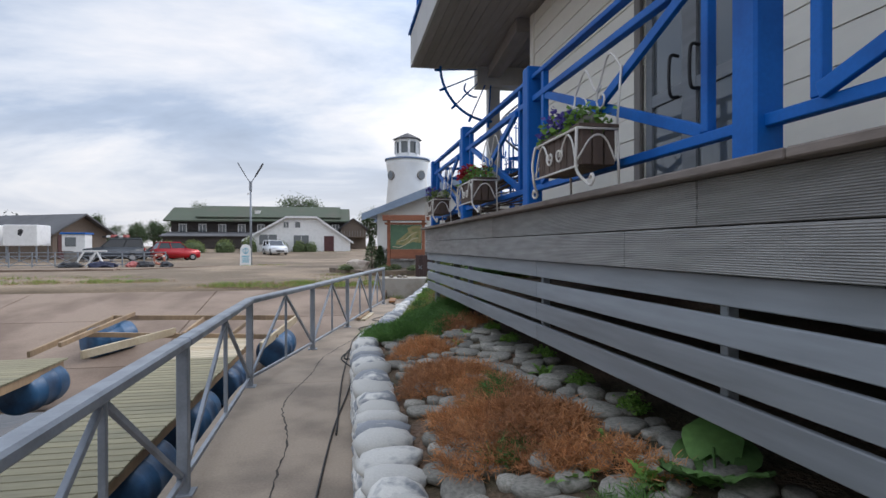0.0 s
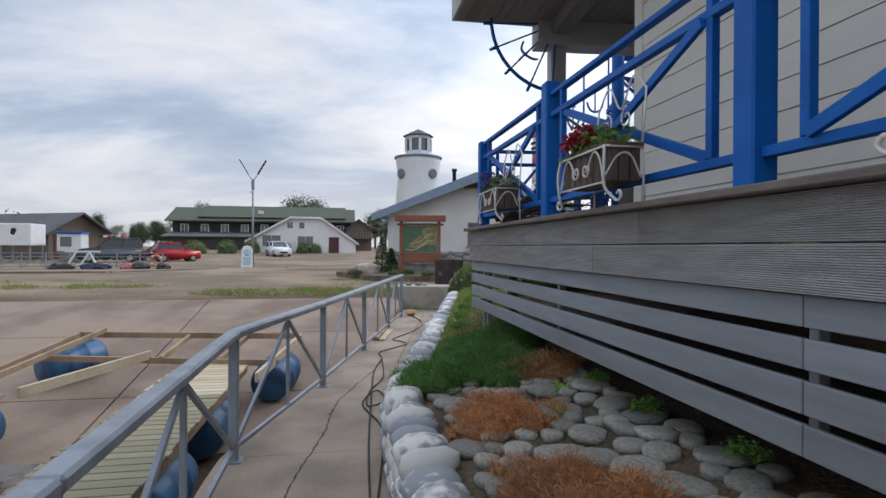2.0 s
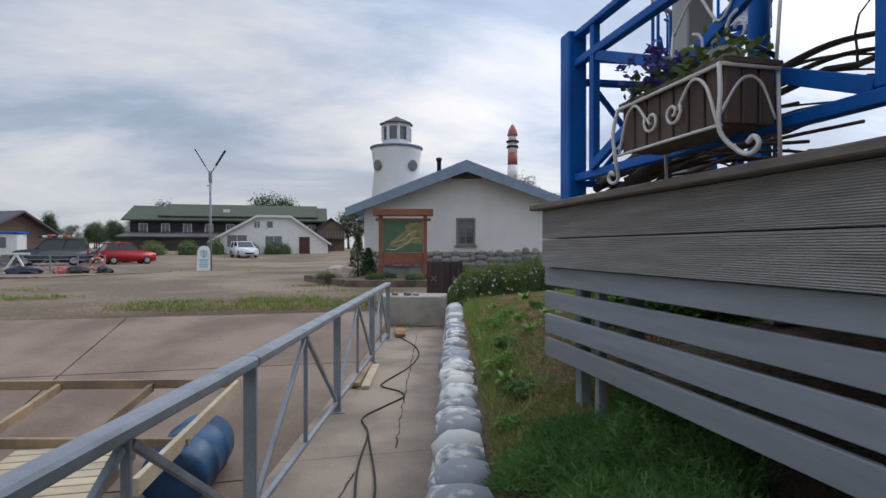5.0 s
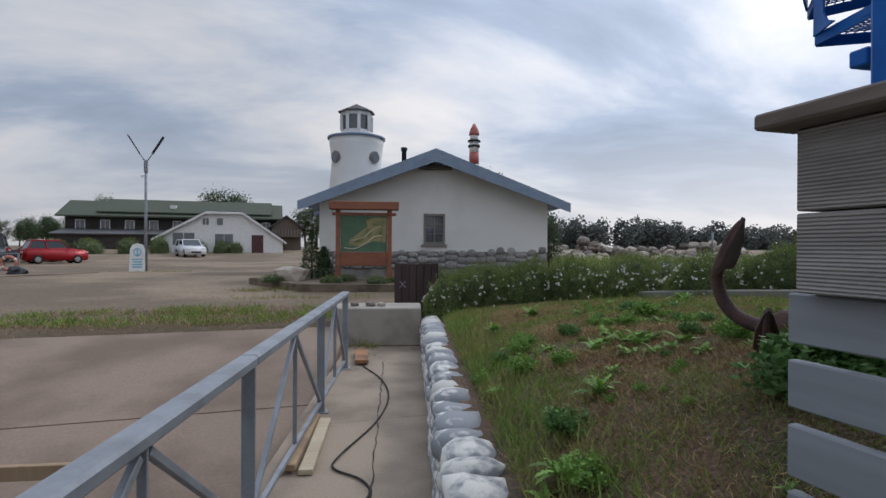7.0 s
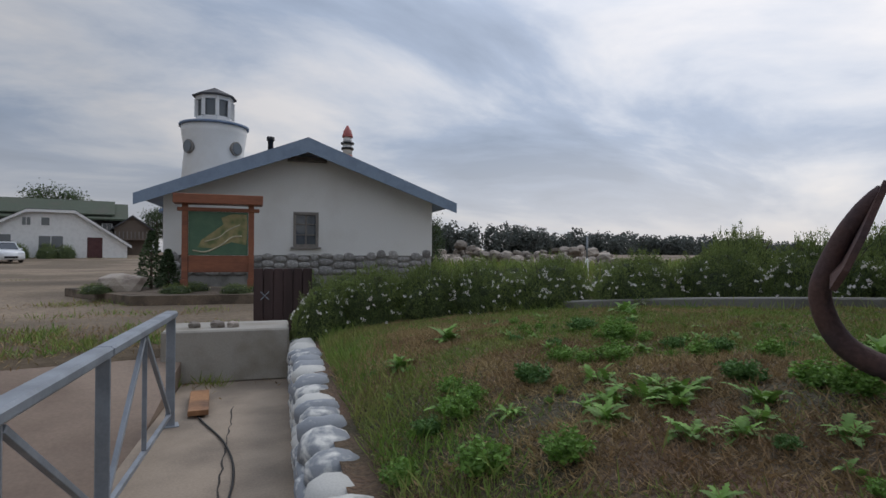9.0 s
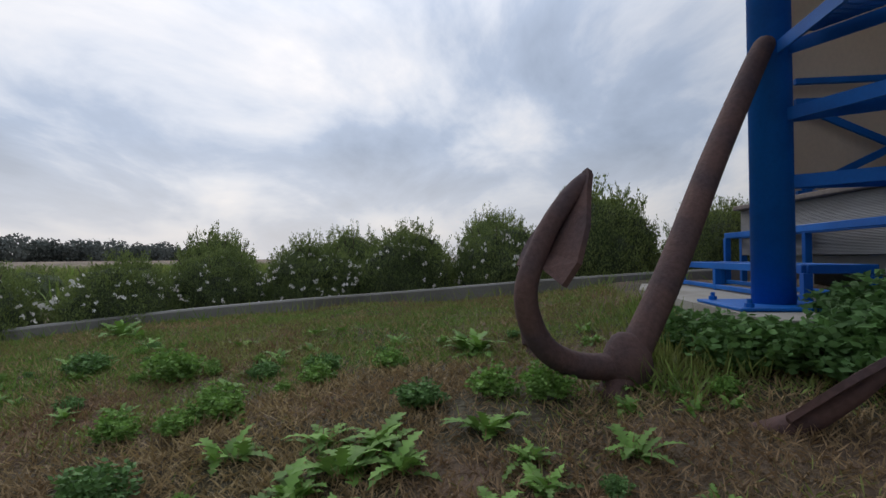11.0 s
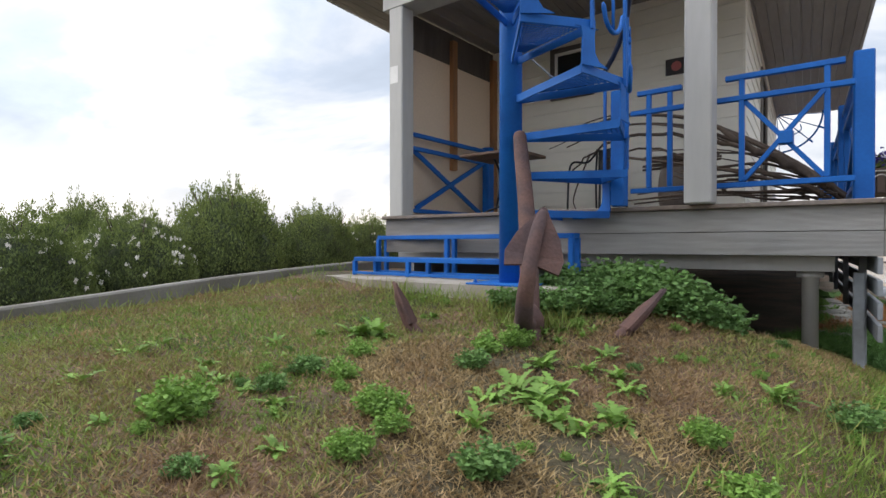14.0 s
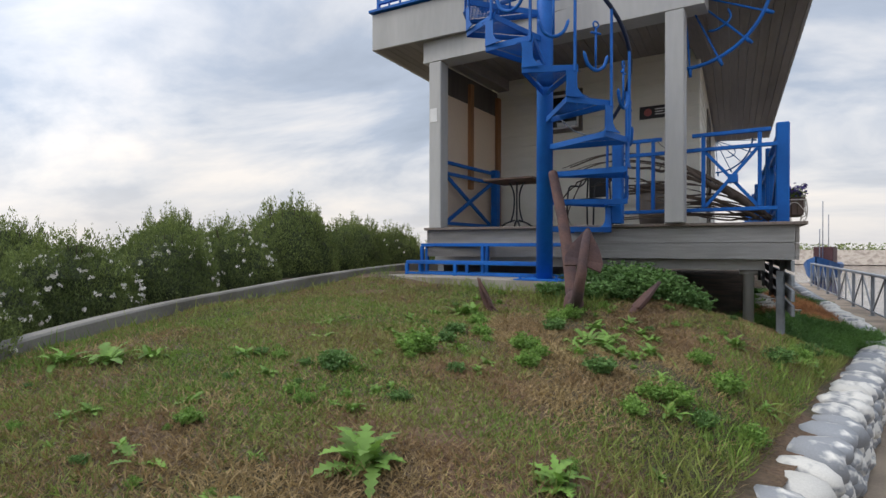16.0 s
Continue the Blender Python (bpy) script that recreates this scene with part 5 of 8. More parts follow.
# ---- spiral stair ----
stair = thing("spiral_stair", (3.79, 9.10, 1.235), "blue painted steel spiral stair with mesh treads", "staircase")
CX, CY = 3.79, 9.10
bm = bmesh.new()
lathe(bm, [(0.095, 1.25), (0.095, 6.2)], 24, (CX, CY, 0))
part("column", bm, M_BLUE, stair)
bm = bmesh.new()
box(bm, CX - 0.28, CY - 0.26, 1.238, CX + 0.28, CY + 0.26, 1.252, 0.003)
part("base_plate", bm, M_BLUE, stair)
for sx in (-0.22, 0.22):
    for sy in (-0.2, 0.2):
        bm = bmesh.new()
        lathe(bm, [(0.02, 1.253), (0.02, 1.27), (0.011, 1.271), (0.011, 1.29)], 6, (CX + sx, CY + sy, 0), smooth=False)
        part("bolt", bm, M_BLUE, stair)


def polar(r, deg, z):
    return Vector((CX + r * math.cos(radians(deg)), CY + r * math.sin(radians(deg)), z))


RISE, TURN_, R_OUT = 0.312, 27.0, 0.93
for k in range(11):
    z = 1.86 + RISE * k
    c = 250 - TURN_ * k
    a0, a1 = c - 17, c + 17
    # frame of flat bar
    bm = bmesh.new()
    for a in (a0, a1):
        beam(bm, polar(0.09, a, z - 0.03), polar(R_OUT, a, z - 0.03), 0.012, 0.06)
    part("side_bar", bm, M_BLUE, stair)
    bm = bmesh.new()
    beam(bm, polar(R_OUT, a0 - 0.4, z - 0.02), polar(R_OUT, a1 + 0.4, z - 0.02), 0.014, 0.062)
    part("outer_bar", bm, M_BLUE, stair)
    # expanded mesh of the tread
    bm = bmesh.new()
    p0, p1, p2 = polar(0.1, c, z), polar(R_OUT - 0.01, a0 + 0.6, z), polar(R_OUT - 0.01, a1 - 0.6, z)
    for q in range(1, 19):
        t = q / 19
        beam(bm, p0.lerp(p1, t), p0.lerp(p2, t), 0.007, 0.006)
    for q in range(1, 15):
        s = q / 15
        e = p1.lerp(p2, s)
        e2 = p1.lerp(p2, min(1, s + 0.05))
        beam(bm, p0.lerp(e2, 0.15), e - Vector((0, 0, 0.001)), 0.007, 0.006)
    part("tread_mesh", bm, M_BLUE, stair, "open metal mesh")
    # link plate up to the next tread, with flared ends
    if k < 10:
        b0 = polar(R_OUT, a0 + 3.5, z)
        u = (polar(R_OUT, a0 + 8, z) - polar(R_OUT, a0, z)).normalized()
        prof = [(-0.065, 0.0), (0.17, 0.0), (0.09, 0.035), (0.052, 0.09), (0.045, 0.2), (0.052, 0.26), (0.085, RISE - 0.055), (-0.12, RISE - 0.055), (-0.075, 0.26), (-0.06, 0.2)]
        bm = bmesh.new()
        prism(bm, [b0 + u * s + Vector((0, 0, h)) for s, h in prof], polar(0.012, c, 0) - Vector((CX, CY, 0)))
        part("link_plate", bm, M_BLUE, stair)
    # baluster
    if k >= 1:
        bm = bmesh.new()
        b0 = polar(R_OUT + 0.012, a1 - 2, z)
        beam(bm, b0 + Vector((0, 0, -0.06)), b0 + Vector((0, 0, 0.95)), 0.026, 0.026, 0.003)
        part("baluster", bm, M_BLUE, stair)
    # anchor ornament beside the baluster
    if k >= 2:
        bm = bmesh.new()
        b0 = polar(R_OUT + 0.012, c + 2, z + 0.28)
        t = (polar(R_OUT, c + 10, 0) - polar(R_OUT, c, 0)).normalized()
        Z = Vector((0, 0, 1))
        tube(bm, [b0 + Z * 0.02, b0 + Z * 0.42], 0.012, 6)
        tube(bm, spline([b0 - t * 0.15 + Z * 0.17, b0 - t * 0.10 + Z * 0.05, b0, b0 + t * 0.10 + Z * 0.05, b0 + t * 0.15 + Z * 0.17], 5), [0.006] + [0.018] * 19 + [0.006], 6)
        tube(bm, [b0 - t * 0.06 + Z * 0.37, b0 + t * 0.06 + Z * 0.37], 0.012, 6)
        ring = [b0 + Z * 0.455 + (t * math.cos(q) + Z * math.sin(q)) * 0.035 for q in (math.tau * j / 10 for j in range(11))]
        tube(bm, ring, 0.008, 5)
        part("anchor_ornament", bm, M_BLUE, stair)
hand = [polar(R_OUT + 0.012, 250 + 15 - TURN_ * (q / 4), 1.86 + 0.95 + RISE * q / 4) for q in range(4, 41)]
bm = bmesh.new()
tube(bm, hand, 0.022, 8)
part("handrail", bm, mat("dark_blue_handrail", (0.008, 0.02, 0.06), 0.4, var=0.05, bump=0.05), stair, "dark blue handrail")
# newel at the deck
bm = bmesh.new()
box(bm, 3.10, 8.24, 1.905, 3.22, 8.36, 2.92, 0.01)
part("newel", bm, M_BLUE, stair)
bm = bmesh.new()
tube(bm, [polar(0.08, 215, 3.2), polar(0.35, 222, 2.98), polar(0.62, 228, 2.93), polar(0.9, 234, 3.1)], 0.008, 5)
part("chain", bm, M_STEEL, stair, "thin chain across the stair")

# low blue frames beside the column
bench = thing("bench_frame", (5.0, 8.8, 1.235), "low blue steel bench frames without seats", "bench")
for y0, y1, x0, x1, z in ((8.55, 8.87, 3.95, 5.93, 1.41), (8.37, 8.50, 3.52, 5.93, 1.65)):
    for p, q in (((x0, y0), (x1, y0)), ((x0, y1), (x1, y1)), ((x0, y0), (x0, y1)), ((x1, y0), (x1, y1))):
        bm = bmesh.new()
        beam(bm, (*p, z), (*q, z), 0.045, 0.045, 0.003)
        part("frame_bar", bm, M_BLUE, bench)
    for x in (x0, (x0 + x1) / 2 + 0.2, x1):
        for y in (y0, y1):
            bm = bmesh.new()
            beam(bm, (x, y, 1.237), (x, y, z - 0.02), 0.045, 0.045, 0.003)
            part("leg", bm, M_BLUE, bench)
    bm = bmesh.new()
    beam(bm, (x0, y1, 1.26), (x1, y1, 1.26), 0.04, 0.03, 0.003)
    part("foot_bar", bm, M_BLUE, bench)

# ---- the old anchor, half sunk in the lawn ----
anchor = thing("anchor", (3.08, 9.95, 0.95), "large rusty brown ship's anchor leaning on the stair", "anchor")
bm = bmesh.new()
tube(bm, spline([(3.12, 9.98, 0.92), (3.18, 9.88, 1.12), (3.27, 9.72, 1.42), (3.42, 9.5, 1.88), (3.60, 9.26, 2.32), (3.665, 9.17, 2.47)], 6), [0.086, 0.084, 0.08, 0.076, 0.073, 0.071] + [0.069 - 0.0007 * i for i in range(24)] + [0.045], 12, flat=0.82)
part("shank", bm, M_RUST, anchor)
bm = bmesh.new()
arm = spline([(3.16, 9.93, 1.06), (3.09, 10.09, 1.075), (3.042, 10.19, 1.115), (3.005, 10.255, 1.18), (2.975, 10.295, 1.28), (2.955, 10.300, 1.38), (2.955, 10.265, 1.49), (2.958, 10.20, 1.62), (2.968, 10.09, 1.77)], 6)
tube(bm, arm, [0.062 - 0.0005 * i for i in range(len(arm) - 3)] + [0.036, 0.03, 0.02], 12, flat=0.85)
part("arm", bm, M_RUST, anchor)
# palm of the raised arm: a spade-shaped plate
bm = bmesh.new()
A, B_ = Vector((2.955, 10.248, 1.46)), Vector((2.968, 10.08, 1.785))
ax = (B_ - A).normalized()
sd = Vector((0.84, 0.54, 0.0))
sd = (sd - ax * sd.dot(ax)).normalized()
nn = ax.cross(sd)
outl = [(-0.02, -0.03), (-0.05, -0.16), (0.06, -0.175), (0.22, -0.13), (0.36, -0.055), (0.44, -0.02), (0.46, 0), (0.44, 0.02), (0.36, 0.055), (0.22, 0.13), (0.06, 0.175), (-0.05, 0.16), (-0.02, 0.03)]
prism(bm, [A + ax * (u * 0.82) + sd * v * 1.0 - nn * (0.012 + 0.1 * abs(v)) for u, v in outl], nn * 0.022)
part("palm", bm, M_RUST, anchor)
# crown knuckle and the buried arms
bm = bmesh.new()
m = Matrix.Translation((3.16, 9.92, 1.06)) @ Matrix.Diagonal((0.088, 0.098, 0.14, 1))
bmesh.ops.create_icosphere(bm, subdivisions=3, radius=1, matrix=m)
for v in bm.verts:
    v.co += v.normal * 0.02 * noise.noise(v.co * 9)
for f in bm.faces:
    f.smooth = True
part("crown", bm, M_RUST, anchor)
for pts, w in (([(2.86, 9.78, 0.86), (2.70, 9.60, 0.96), (2.58, 9.46, 1.10), (2.48, 9.35, 1.27)], 0.065), ([(3.72, 10.16, 0.84), (3.87, 10.22, 0.96), (3.965, 10.26, 1.12), (4.01, 10.28, 1.30)], 0.07)):
    bm = bmesh.new()
    P = spline(pts, 5)
    tube(bm, P, [0.058 - 0.0028 * i for i in range(len(P))], 10)
    part("buried_arm", bm, M_RUST, anchor)
    bm = bmesh.new()
    A, B_ = Vector(pts[1]), Vector(pts[3])
    ax = (B_ - A).normalized()
    sd = ax.cross(Vector((0, 0, 1))).normalized()
    nn = sd.cross(ax)
    L = (B_ - A).length
    prism(bm, [A + ax * u * L + sd * v - nn * (0.02 - 0.3 * abs(v)) for u, v in ((0.15, -0.03), (0.2, -w), (0.6, -w * 0.85), (0.95, -0.02), (1.04, 0), (0.95, 0.02), (0.6, w * 0.85), (0.2, w), (0.15, 0.03))], nn * 0.02)
    part("palm", bm, M_RUST, anchor)
for th in (stair, bench, anchor):
    th.matrix_basis = PM @ th.matrix_basis


# ---- hedge of white-flowered roses behind the kerb ----
def bush_meshes(seed, n, flowers):
    g = np.random.default_rng(seed)
    d = unit(n, g)
    d[:, 2] = np.abs(d[:, 2]) * 1.1 - 0.25
    lump = np.array([1 + 0.13 * noise.noise(Vector(v) * 2.2 + Vector((seed, 0, 0))) + 0.14 * noise.noise(Vector(v) * 5 + Vector((0, seed, 0))) for v in d])
    r = lump * g.uniform(0.2, 1.0, n) ** 0.2
    P = d * r[:, None]
    P[:, 2] = (P[:, 2] + 0.3) / 1.3
    P = P[P[:, 2] > 0.04]
    # shoots that stand out of the top
    S = []
    for i in range(60):
        a, q = g.uniform(0, math.tau), math.sqrt(g.uniform(0, 1)) * 0.85
        h = g.uniform(0.05, 0.17)
        z0 = 0.92 * math.sqrt(max(0.05, 1 - q * q))
        for t in np.linspace(0, 1, 11):
            S.append((q * math.cos(a) * (1 + 0.1 * t), q * math.sin(a) * (1 + 0.1 * t), z0 + h * t))
    P = np.concatenate([P, np.repeat(np.array(S), 3, 0) + g.normal(size=(len(S) * 3, 3)) * 0.02])
    # solid core behind the leaves, its dark colour paints the shade inside the bush
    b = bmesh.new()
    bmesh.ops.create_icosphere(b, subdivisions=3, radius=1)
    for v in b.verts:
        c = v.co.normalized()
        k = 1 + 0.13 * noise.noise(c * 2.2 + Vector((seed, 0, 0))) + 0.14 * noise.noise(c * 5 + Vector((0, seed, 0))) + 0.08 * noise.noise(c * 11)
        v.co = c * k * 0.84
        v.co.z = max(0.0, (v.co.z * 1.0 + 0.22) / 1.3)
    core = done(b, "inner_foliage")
    core.materials.append(M_LEAF_SHADE)
    D = P / (np.linalg.norm(P, axis=1)[:, None] + 1e-6) * 0.5 + g.normal(size=P.shape) * 0.55
    D[:, 2] += 0.55
    D *= (0.038 * g.uniform(0.5, 1.3, len(P)) / np.linalg.norm(D, axis=1))[:, None]
    crown = blades("crown", P, D, 0.0085 * g.uniform(0.7, 1.3, len(P)), unit(len(P), g), M_LEAF_HEDGE)
    F = unit(flowers, g)
    F[:, 2] = np.abs(F[:, 2]) * 0.8
    F *= 1.0
    F[:, 2] = (F[:, 2] + 0.25) / 1.3
    FP = np.repeat(F, 6, 0) + g.normal(size=(flowers * 6, 3)) * 0.009
    fl = leaf_mesh("blossom", FP, g, 0.046, M_PETAL, 0.5)
    b = bmesh.new()
    for i in range(9):
        a, q = g.uniform(0, math.tau), g.uniform(0.2, 0.75)
        tube(b, [(0.1 * math.cos(a), 0.1 * math.sin(a), 0.0), (0.3 * q * math.cos(a), 0.3 * q * math.sin(a), 0.3), (q * math.cos(a), q * math.sin(a), 0.85)], [0.02, 0.014, 0.006], 5)
    st = done(b, "stems")
    st.materials.append(M_BARK)
    return crown, fl, st, core


BUSHES = [bush_meshes(3, 24000, 60), bush_meshes(11, 24000, 120), bush_meshes(17, 24000, 8)]
BUSHES_FAR = [bush_meshes(23, 6000, 60), bush_meshes(29, 6000, 90), bush_meshes(37, 6000, 8)]


def rose_bush(x, y, z, w, h, k, rot, near=False):
    th = thing("rose_bush", pose(x, y, z, 0, 0, rot), "rounded rose bush with small white blossoms in the hedge" if k < 2 else "dense dark green bush in the hedge", "bush", "hedge bushes")
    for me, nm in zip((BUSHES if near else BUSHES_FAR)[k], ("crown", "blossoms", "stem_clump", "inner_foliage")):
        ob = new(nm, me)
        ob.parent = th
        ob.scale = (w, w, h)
        if nm == "blossoms":
            ob["kind"] = "stuff"


row = [(8.0, 4.2, 0.75, 0.95, 2), (7.9, 5.4, 0.75, 1.0, 2), (7.9, 6.7, 0.75, 1.05, 2), (7.8, 7.9, 0.7, 0.98, 2), (7.85, 9.25, 0.78, 1.2, 2), (7.7, 10.45, 0.68, 0.98, 1), (7.45, 11.55, 0.68, 0.95, 0), (7.15, 12.6, 0.66, 0.86, 1),
       (6.75, 13.6, 0.64, 0.84, 0), (6.25, 14.5, 0.62, 0.78, 1), (5.55, 15.35, 0.62, 0.84, 1), (4.85, 15.95, 0.62, 0.88, 1), (4.2, 16.35, 0.6, 0.9, 0), (3.5, 16.65, 0.6, 0.9, 1), (2.85, 16.75, 0.5, 0.85, 1),
       (5.0, 18.9, 0.7, 0.85, 1), (6.3, 19.6, 0.75, 0.9, 0), (7.6, 20.3, 0.8, 0.95, 1), (9.0, 21.0, 0.85, 1.0, 0), (10.6, 21.8, 0.9, 1.05, 1), (12.4, 22.2, 1.0, 1.15, 1), (14.2, 21.2, 1.0, 1.2, 0), (15.8, 19.6, 1.0, 1.2, 2), (16.5, 17.5, 1.0, 1.3, 2),
       (8.6, 12.6, 0.6, 1.05, 2), (8.9, 15.0, 0.7, 1.2, 2), (8.8, 10.6, 0.6, 1.15, 2)]
for i, (x, y, w, h, k) in enumerate(row):
    near = x < 9.5 and y < 18.0
    if near and y < 17.2:
        x, y = swing(x, y)
    h *= 0.95
    w *= 0.9 if near else 1.0
    z = lawn_z(min(x - (1.0 if y < 13.4 else 0.4), 6.2), y) - 0.08 if near else 0.28
    if near and y > 13.4 and x > 3.0:
        x, y = x - 0.4, y - 0.35
    rose_bush(x, y, z, w, h, k, i * 77, near)
# shrubs before the white house
for x, y, w, h in ((5.2, 24.6, 0.6, 0.75), (6.3, 24.3, 0.6, 0.7), (7.4, 24.0, 0.65, 0.75), (8.6, 23.7, 0.7, 0.75), (4.4, 24.9, 0.5, 0.6)):
    rose_bush(x, y, 0.28, w, h, 2, x * 50)


# boulders beyond the hedge
BOULD = []
for s in range(5):
    me = stone_mesh(40 + s, sq=3.6, rough=2.2)
    me.name = "boulder"
    me.materials.append(M_BOULDER)
    BOULD.append(me)
rb_ = random.Random(8)


def boulder(x, y, z, r):
    ob = new("boulder", rb_.choice(BOULD))
    ob.matrix_basis = Matrix.Translation((x, y, z)) @ Euler((rb_.uniform(-0.4, 0.4), rb_.uniform(-0.4, 0.4), rb_.uniform(0, 6))).to_matrix().to_4x4() @ Matrix.Diagonal((r * rb_.uniform(0.9, 1.3), r, r * rb_.uniform(0.6, 0.8), 1))
    tagged(ob, "large pale grey-brown breakwater boulder", "boulder", "breakwater boulders")


for i in range(270):
    t, u = rb_.random(), rb_.uniform(-1, 1)
    r = rb_.uniform(0.22, 0.55)
    boulder(15.5 + 18.5 * t + 0.5 * u * 3, 51 - 11.5 * t + 0.85 * u * 3, 0.3 + r * 0.3 + (1 - abs(u)) * (1.55 + 0.4 * math.sin(t * 17)) * math.sqrt(rb_.uniform(0.3, 1)), r)
for x, y, r in ((11.6, 8.6, 1.0), (11.2, 5.0, 0.9), (12.2, 9.4, 0.8), (12.6, 3.0, 1.0), (12.1, 6.2, 0.9), (11.9, 7.3, 0.7)):
    boulder(*swing(x, y), 1.0 if y < 9 else 0.7, r)

# ---- white house with blue-grey gable roof and a round look-out tower ----
HM = pose(5.95, 26.9, 0.3, 0, 0, -14)
wh = thing("white_house", HM, "white plastered house with blue-grey gable roof and stone plinth", "house")
GW, GZ, RZ, DP = 4.25, 3.14, 4.81, 11.0   # half width, eave wall height, ridge, depth


def lpart(name, bm, m, th, label=""):
    return part(name, bm, m, th, label, world=False)


bm = bmesh.new()
wz0, wz1, wx0, wx1 = 1.42, 2.56, -0.42, 0.38
top = lambda x: RZ - 0.12 - abs(x) * (RZ - GZ) / GW
for poly in ([(-GW, 0, 1.15), (wx0, 0, 1.15), (wx0, 0, top(wx0)), (-GW, 0, top(-GW))], [(wx1, 0, 1.15), (GW, 0, 1.15), (GW, 0, top(GW)), (wx1, 0, top(wx1))],
             [(wx0, 0, 1.15), (wx1, 0, 1.15), (wx1, 0, wz0), (wx0, 0, wz0)], [(wx0, 0, wz1), (wx1, 0, wz1), (wx1, 0, top(wx1)), (0, 0, top(0)), (wx0, 0, top(wx0))]):
    prism(bm, poly, (0, 0.3, 0))
box(bm, -GW, 0.3, 1.15, -GW + 0.3, DP, top(GW))
box(bm, GW - 0.3, 0.3, 1.15, GW, DP, top(GW))
prism(bm, [(-GW, DP, 0), (GW, DP, 0), (GW, DP, top(GW)), (0, DP, top(0)), (-GW, DP, top(GW))], (0, 0.3, 0))
lpart("wall", bm, M_PLASTER, wh)
for s in (-1, 1):
    bm = bmesh.new()
    prism(bm, [(0, -0.75, RZ + 0.02), (s * (GW + 0.60), -0.75, RZ + 0.02 - (GW + 0.60) * (RZ - GZ) / GW), (s * (GW + 0.60), -0.75, RZ - 0.08 - (GW + 0.60) * (RZ - GZ) / GW), (0, -0.75, RZ - 0.08)], (0, DP + 1.4, 0))
    lpart("roof", bm, M_ROOFBLUE, wh)
    bm = bmesh.new()
    prism(bm, [(0, -0.80, RZ + 0.05), (s * (GW + 0.65), -0.80, RZ + 0.05 - (GW + 0.65) * (RZ - GZ) / GW), (s * (GW + 0.65), -0.80, RZ - 0.28 - (GW + 0.65) * (RZ - GZ) / GW), (s * (GW + 0.2), -0.80, RZ - 0.30 - (GW + 0.2) * (RZ - GZ) / GW), (0, -0.80, RZ - 0.42)], (0, 0.045, 0))
    lpart("verge_board", bm, mat("pale_blue_board", (0.22, 0.29, 0.39), 0.6, var=0.06, fine=14, bump=0.1, second=(0.19, 0.25, 0.34)), wh, "pale blue verge board")
bm = bmesh.new()
box(bm, -0.62, -0.35, RZ - 0.62, 0.62, -0.02, RZ - 0.50)
lpart("gable_vent", bm, M_DARKTRIM, wh)
# plinth stones
pl = mat("plinth_stone", (0.24, 0.235, 0.225), 0.85, var=0.15, scale=2, fine=20, bump=0.4, rnd=0.35, second=(0.42, 0.41, 0.40), amount=0.35)
bm = bmesh.new()
box(bm, -GW, 0.06, 0, GW, 0.3, 1.15)
box(bm, -GW + 0.02, 0.31, 0, -GW + 0.3, DP, 1.15)
box(bm, GW - 0.3, 0.31, 0, GW - 0.02, DP, 1.15)
lpart("plinth", bm, M_MORTAR, wh)
r7 = random.Random(7)
x = -GW + 0.15
PLINTHS = []
for s in range(4):
    me = stone_mesh(60 + s, sq=2.6)
    me.name = "plinth_stone"
    me.materials.append(pl)
    PLINTHS.append(me)
while x < GW - 0.1:
    w = r7.uniform(0.13, 0.24)
    z = 0.5
    while z < 1.1:
        h = r7.uniform(0.09, 0.16)
        ob = new("plinth_stone", r7.choice(PLINTHS))
        ob.parent = wh
        ob.matrix_basis = Matrix.Translation((x + w + r7.uniform(-0.03, 0.03), 0.04, z + h)) @ Matrix.Diagonal((w, 0.07, h, 1))
        z += h * 2
    x += 2 * w
hw = thing("house_window", HM, "small grey-framed six-pane window", "window", kind="structure")
for a, b_, c, e in ((wx0, wx0 + 0.09, wz0, wz1), (wx1 - 0.09, wx1, wz0, wz1), (wx0 + 0.09, wx1 - 0.09, wz1 - 0.09, wz1), (wx0 + 0.09, wx1 - 0.09, wz0, wz0 + 0.09)):
    bm = bmesh.new()
    box(bm, a, -0.03, c, b_, 0.12, e)
    lpart("frame", bm, M_GREYTRIM, hw)
bm = bmesh.new()
box(bm, wx0 + 0.09, 0.09, wz0 + 0.09, wx1 - 0.09, 0.10, wz1 - 0.09)
lpart("pane", bm, M_GLASS, hw)
bm = bmesh.new()
box(bm, -0.045, 0.04, wz0 + 0.09, 0.005, 0.088, wz1 - 0.09)
for z in (1.80, 2.15):
    box(bm, wx0 + 0.09, 0.045, z, wx1 - 0.09, 0.085, z + 0.035)
lpart("glazing_bars", bm, M_GREYTRIM, hw)
bm = bmesh.new()
box(bm, wx0 - 0.08, -0.10, wz0 - 0.06, wx1 + 0.08, -0.002, wz0 - 0.002)
lpart("window_sill", bm, M_GREYTRIM, hw)
# stove pipe
bm = bmesh.new()
lathe(bm, [(0.1, 4.0), (0.1, 5.4), (0.14, 5.41), (0.14, 5.55)], 10, (-1.2, 3.0, 0))
lpart("stove_pipe", bm, M_BLACKIRON, wh)
# side roof behind the left eave
bm = bmesh.new()
prism(bm, [(-GW - 1.0, 4.5, 2.85), (-GW + 1.6, 4.5, 3.95), (-GW + 1.6, 4.5, 3.82), (-GW - 1.0, 4.5, 2.73)], (0, 5, 0))
lpart("side_roof", bm, M_ROOFBLUE, wh)

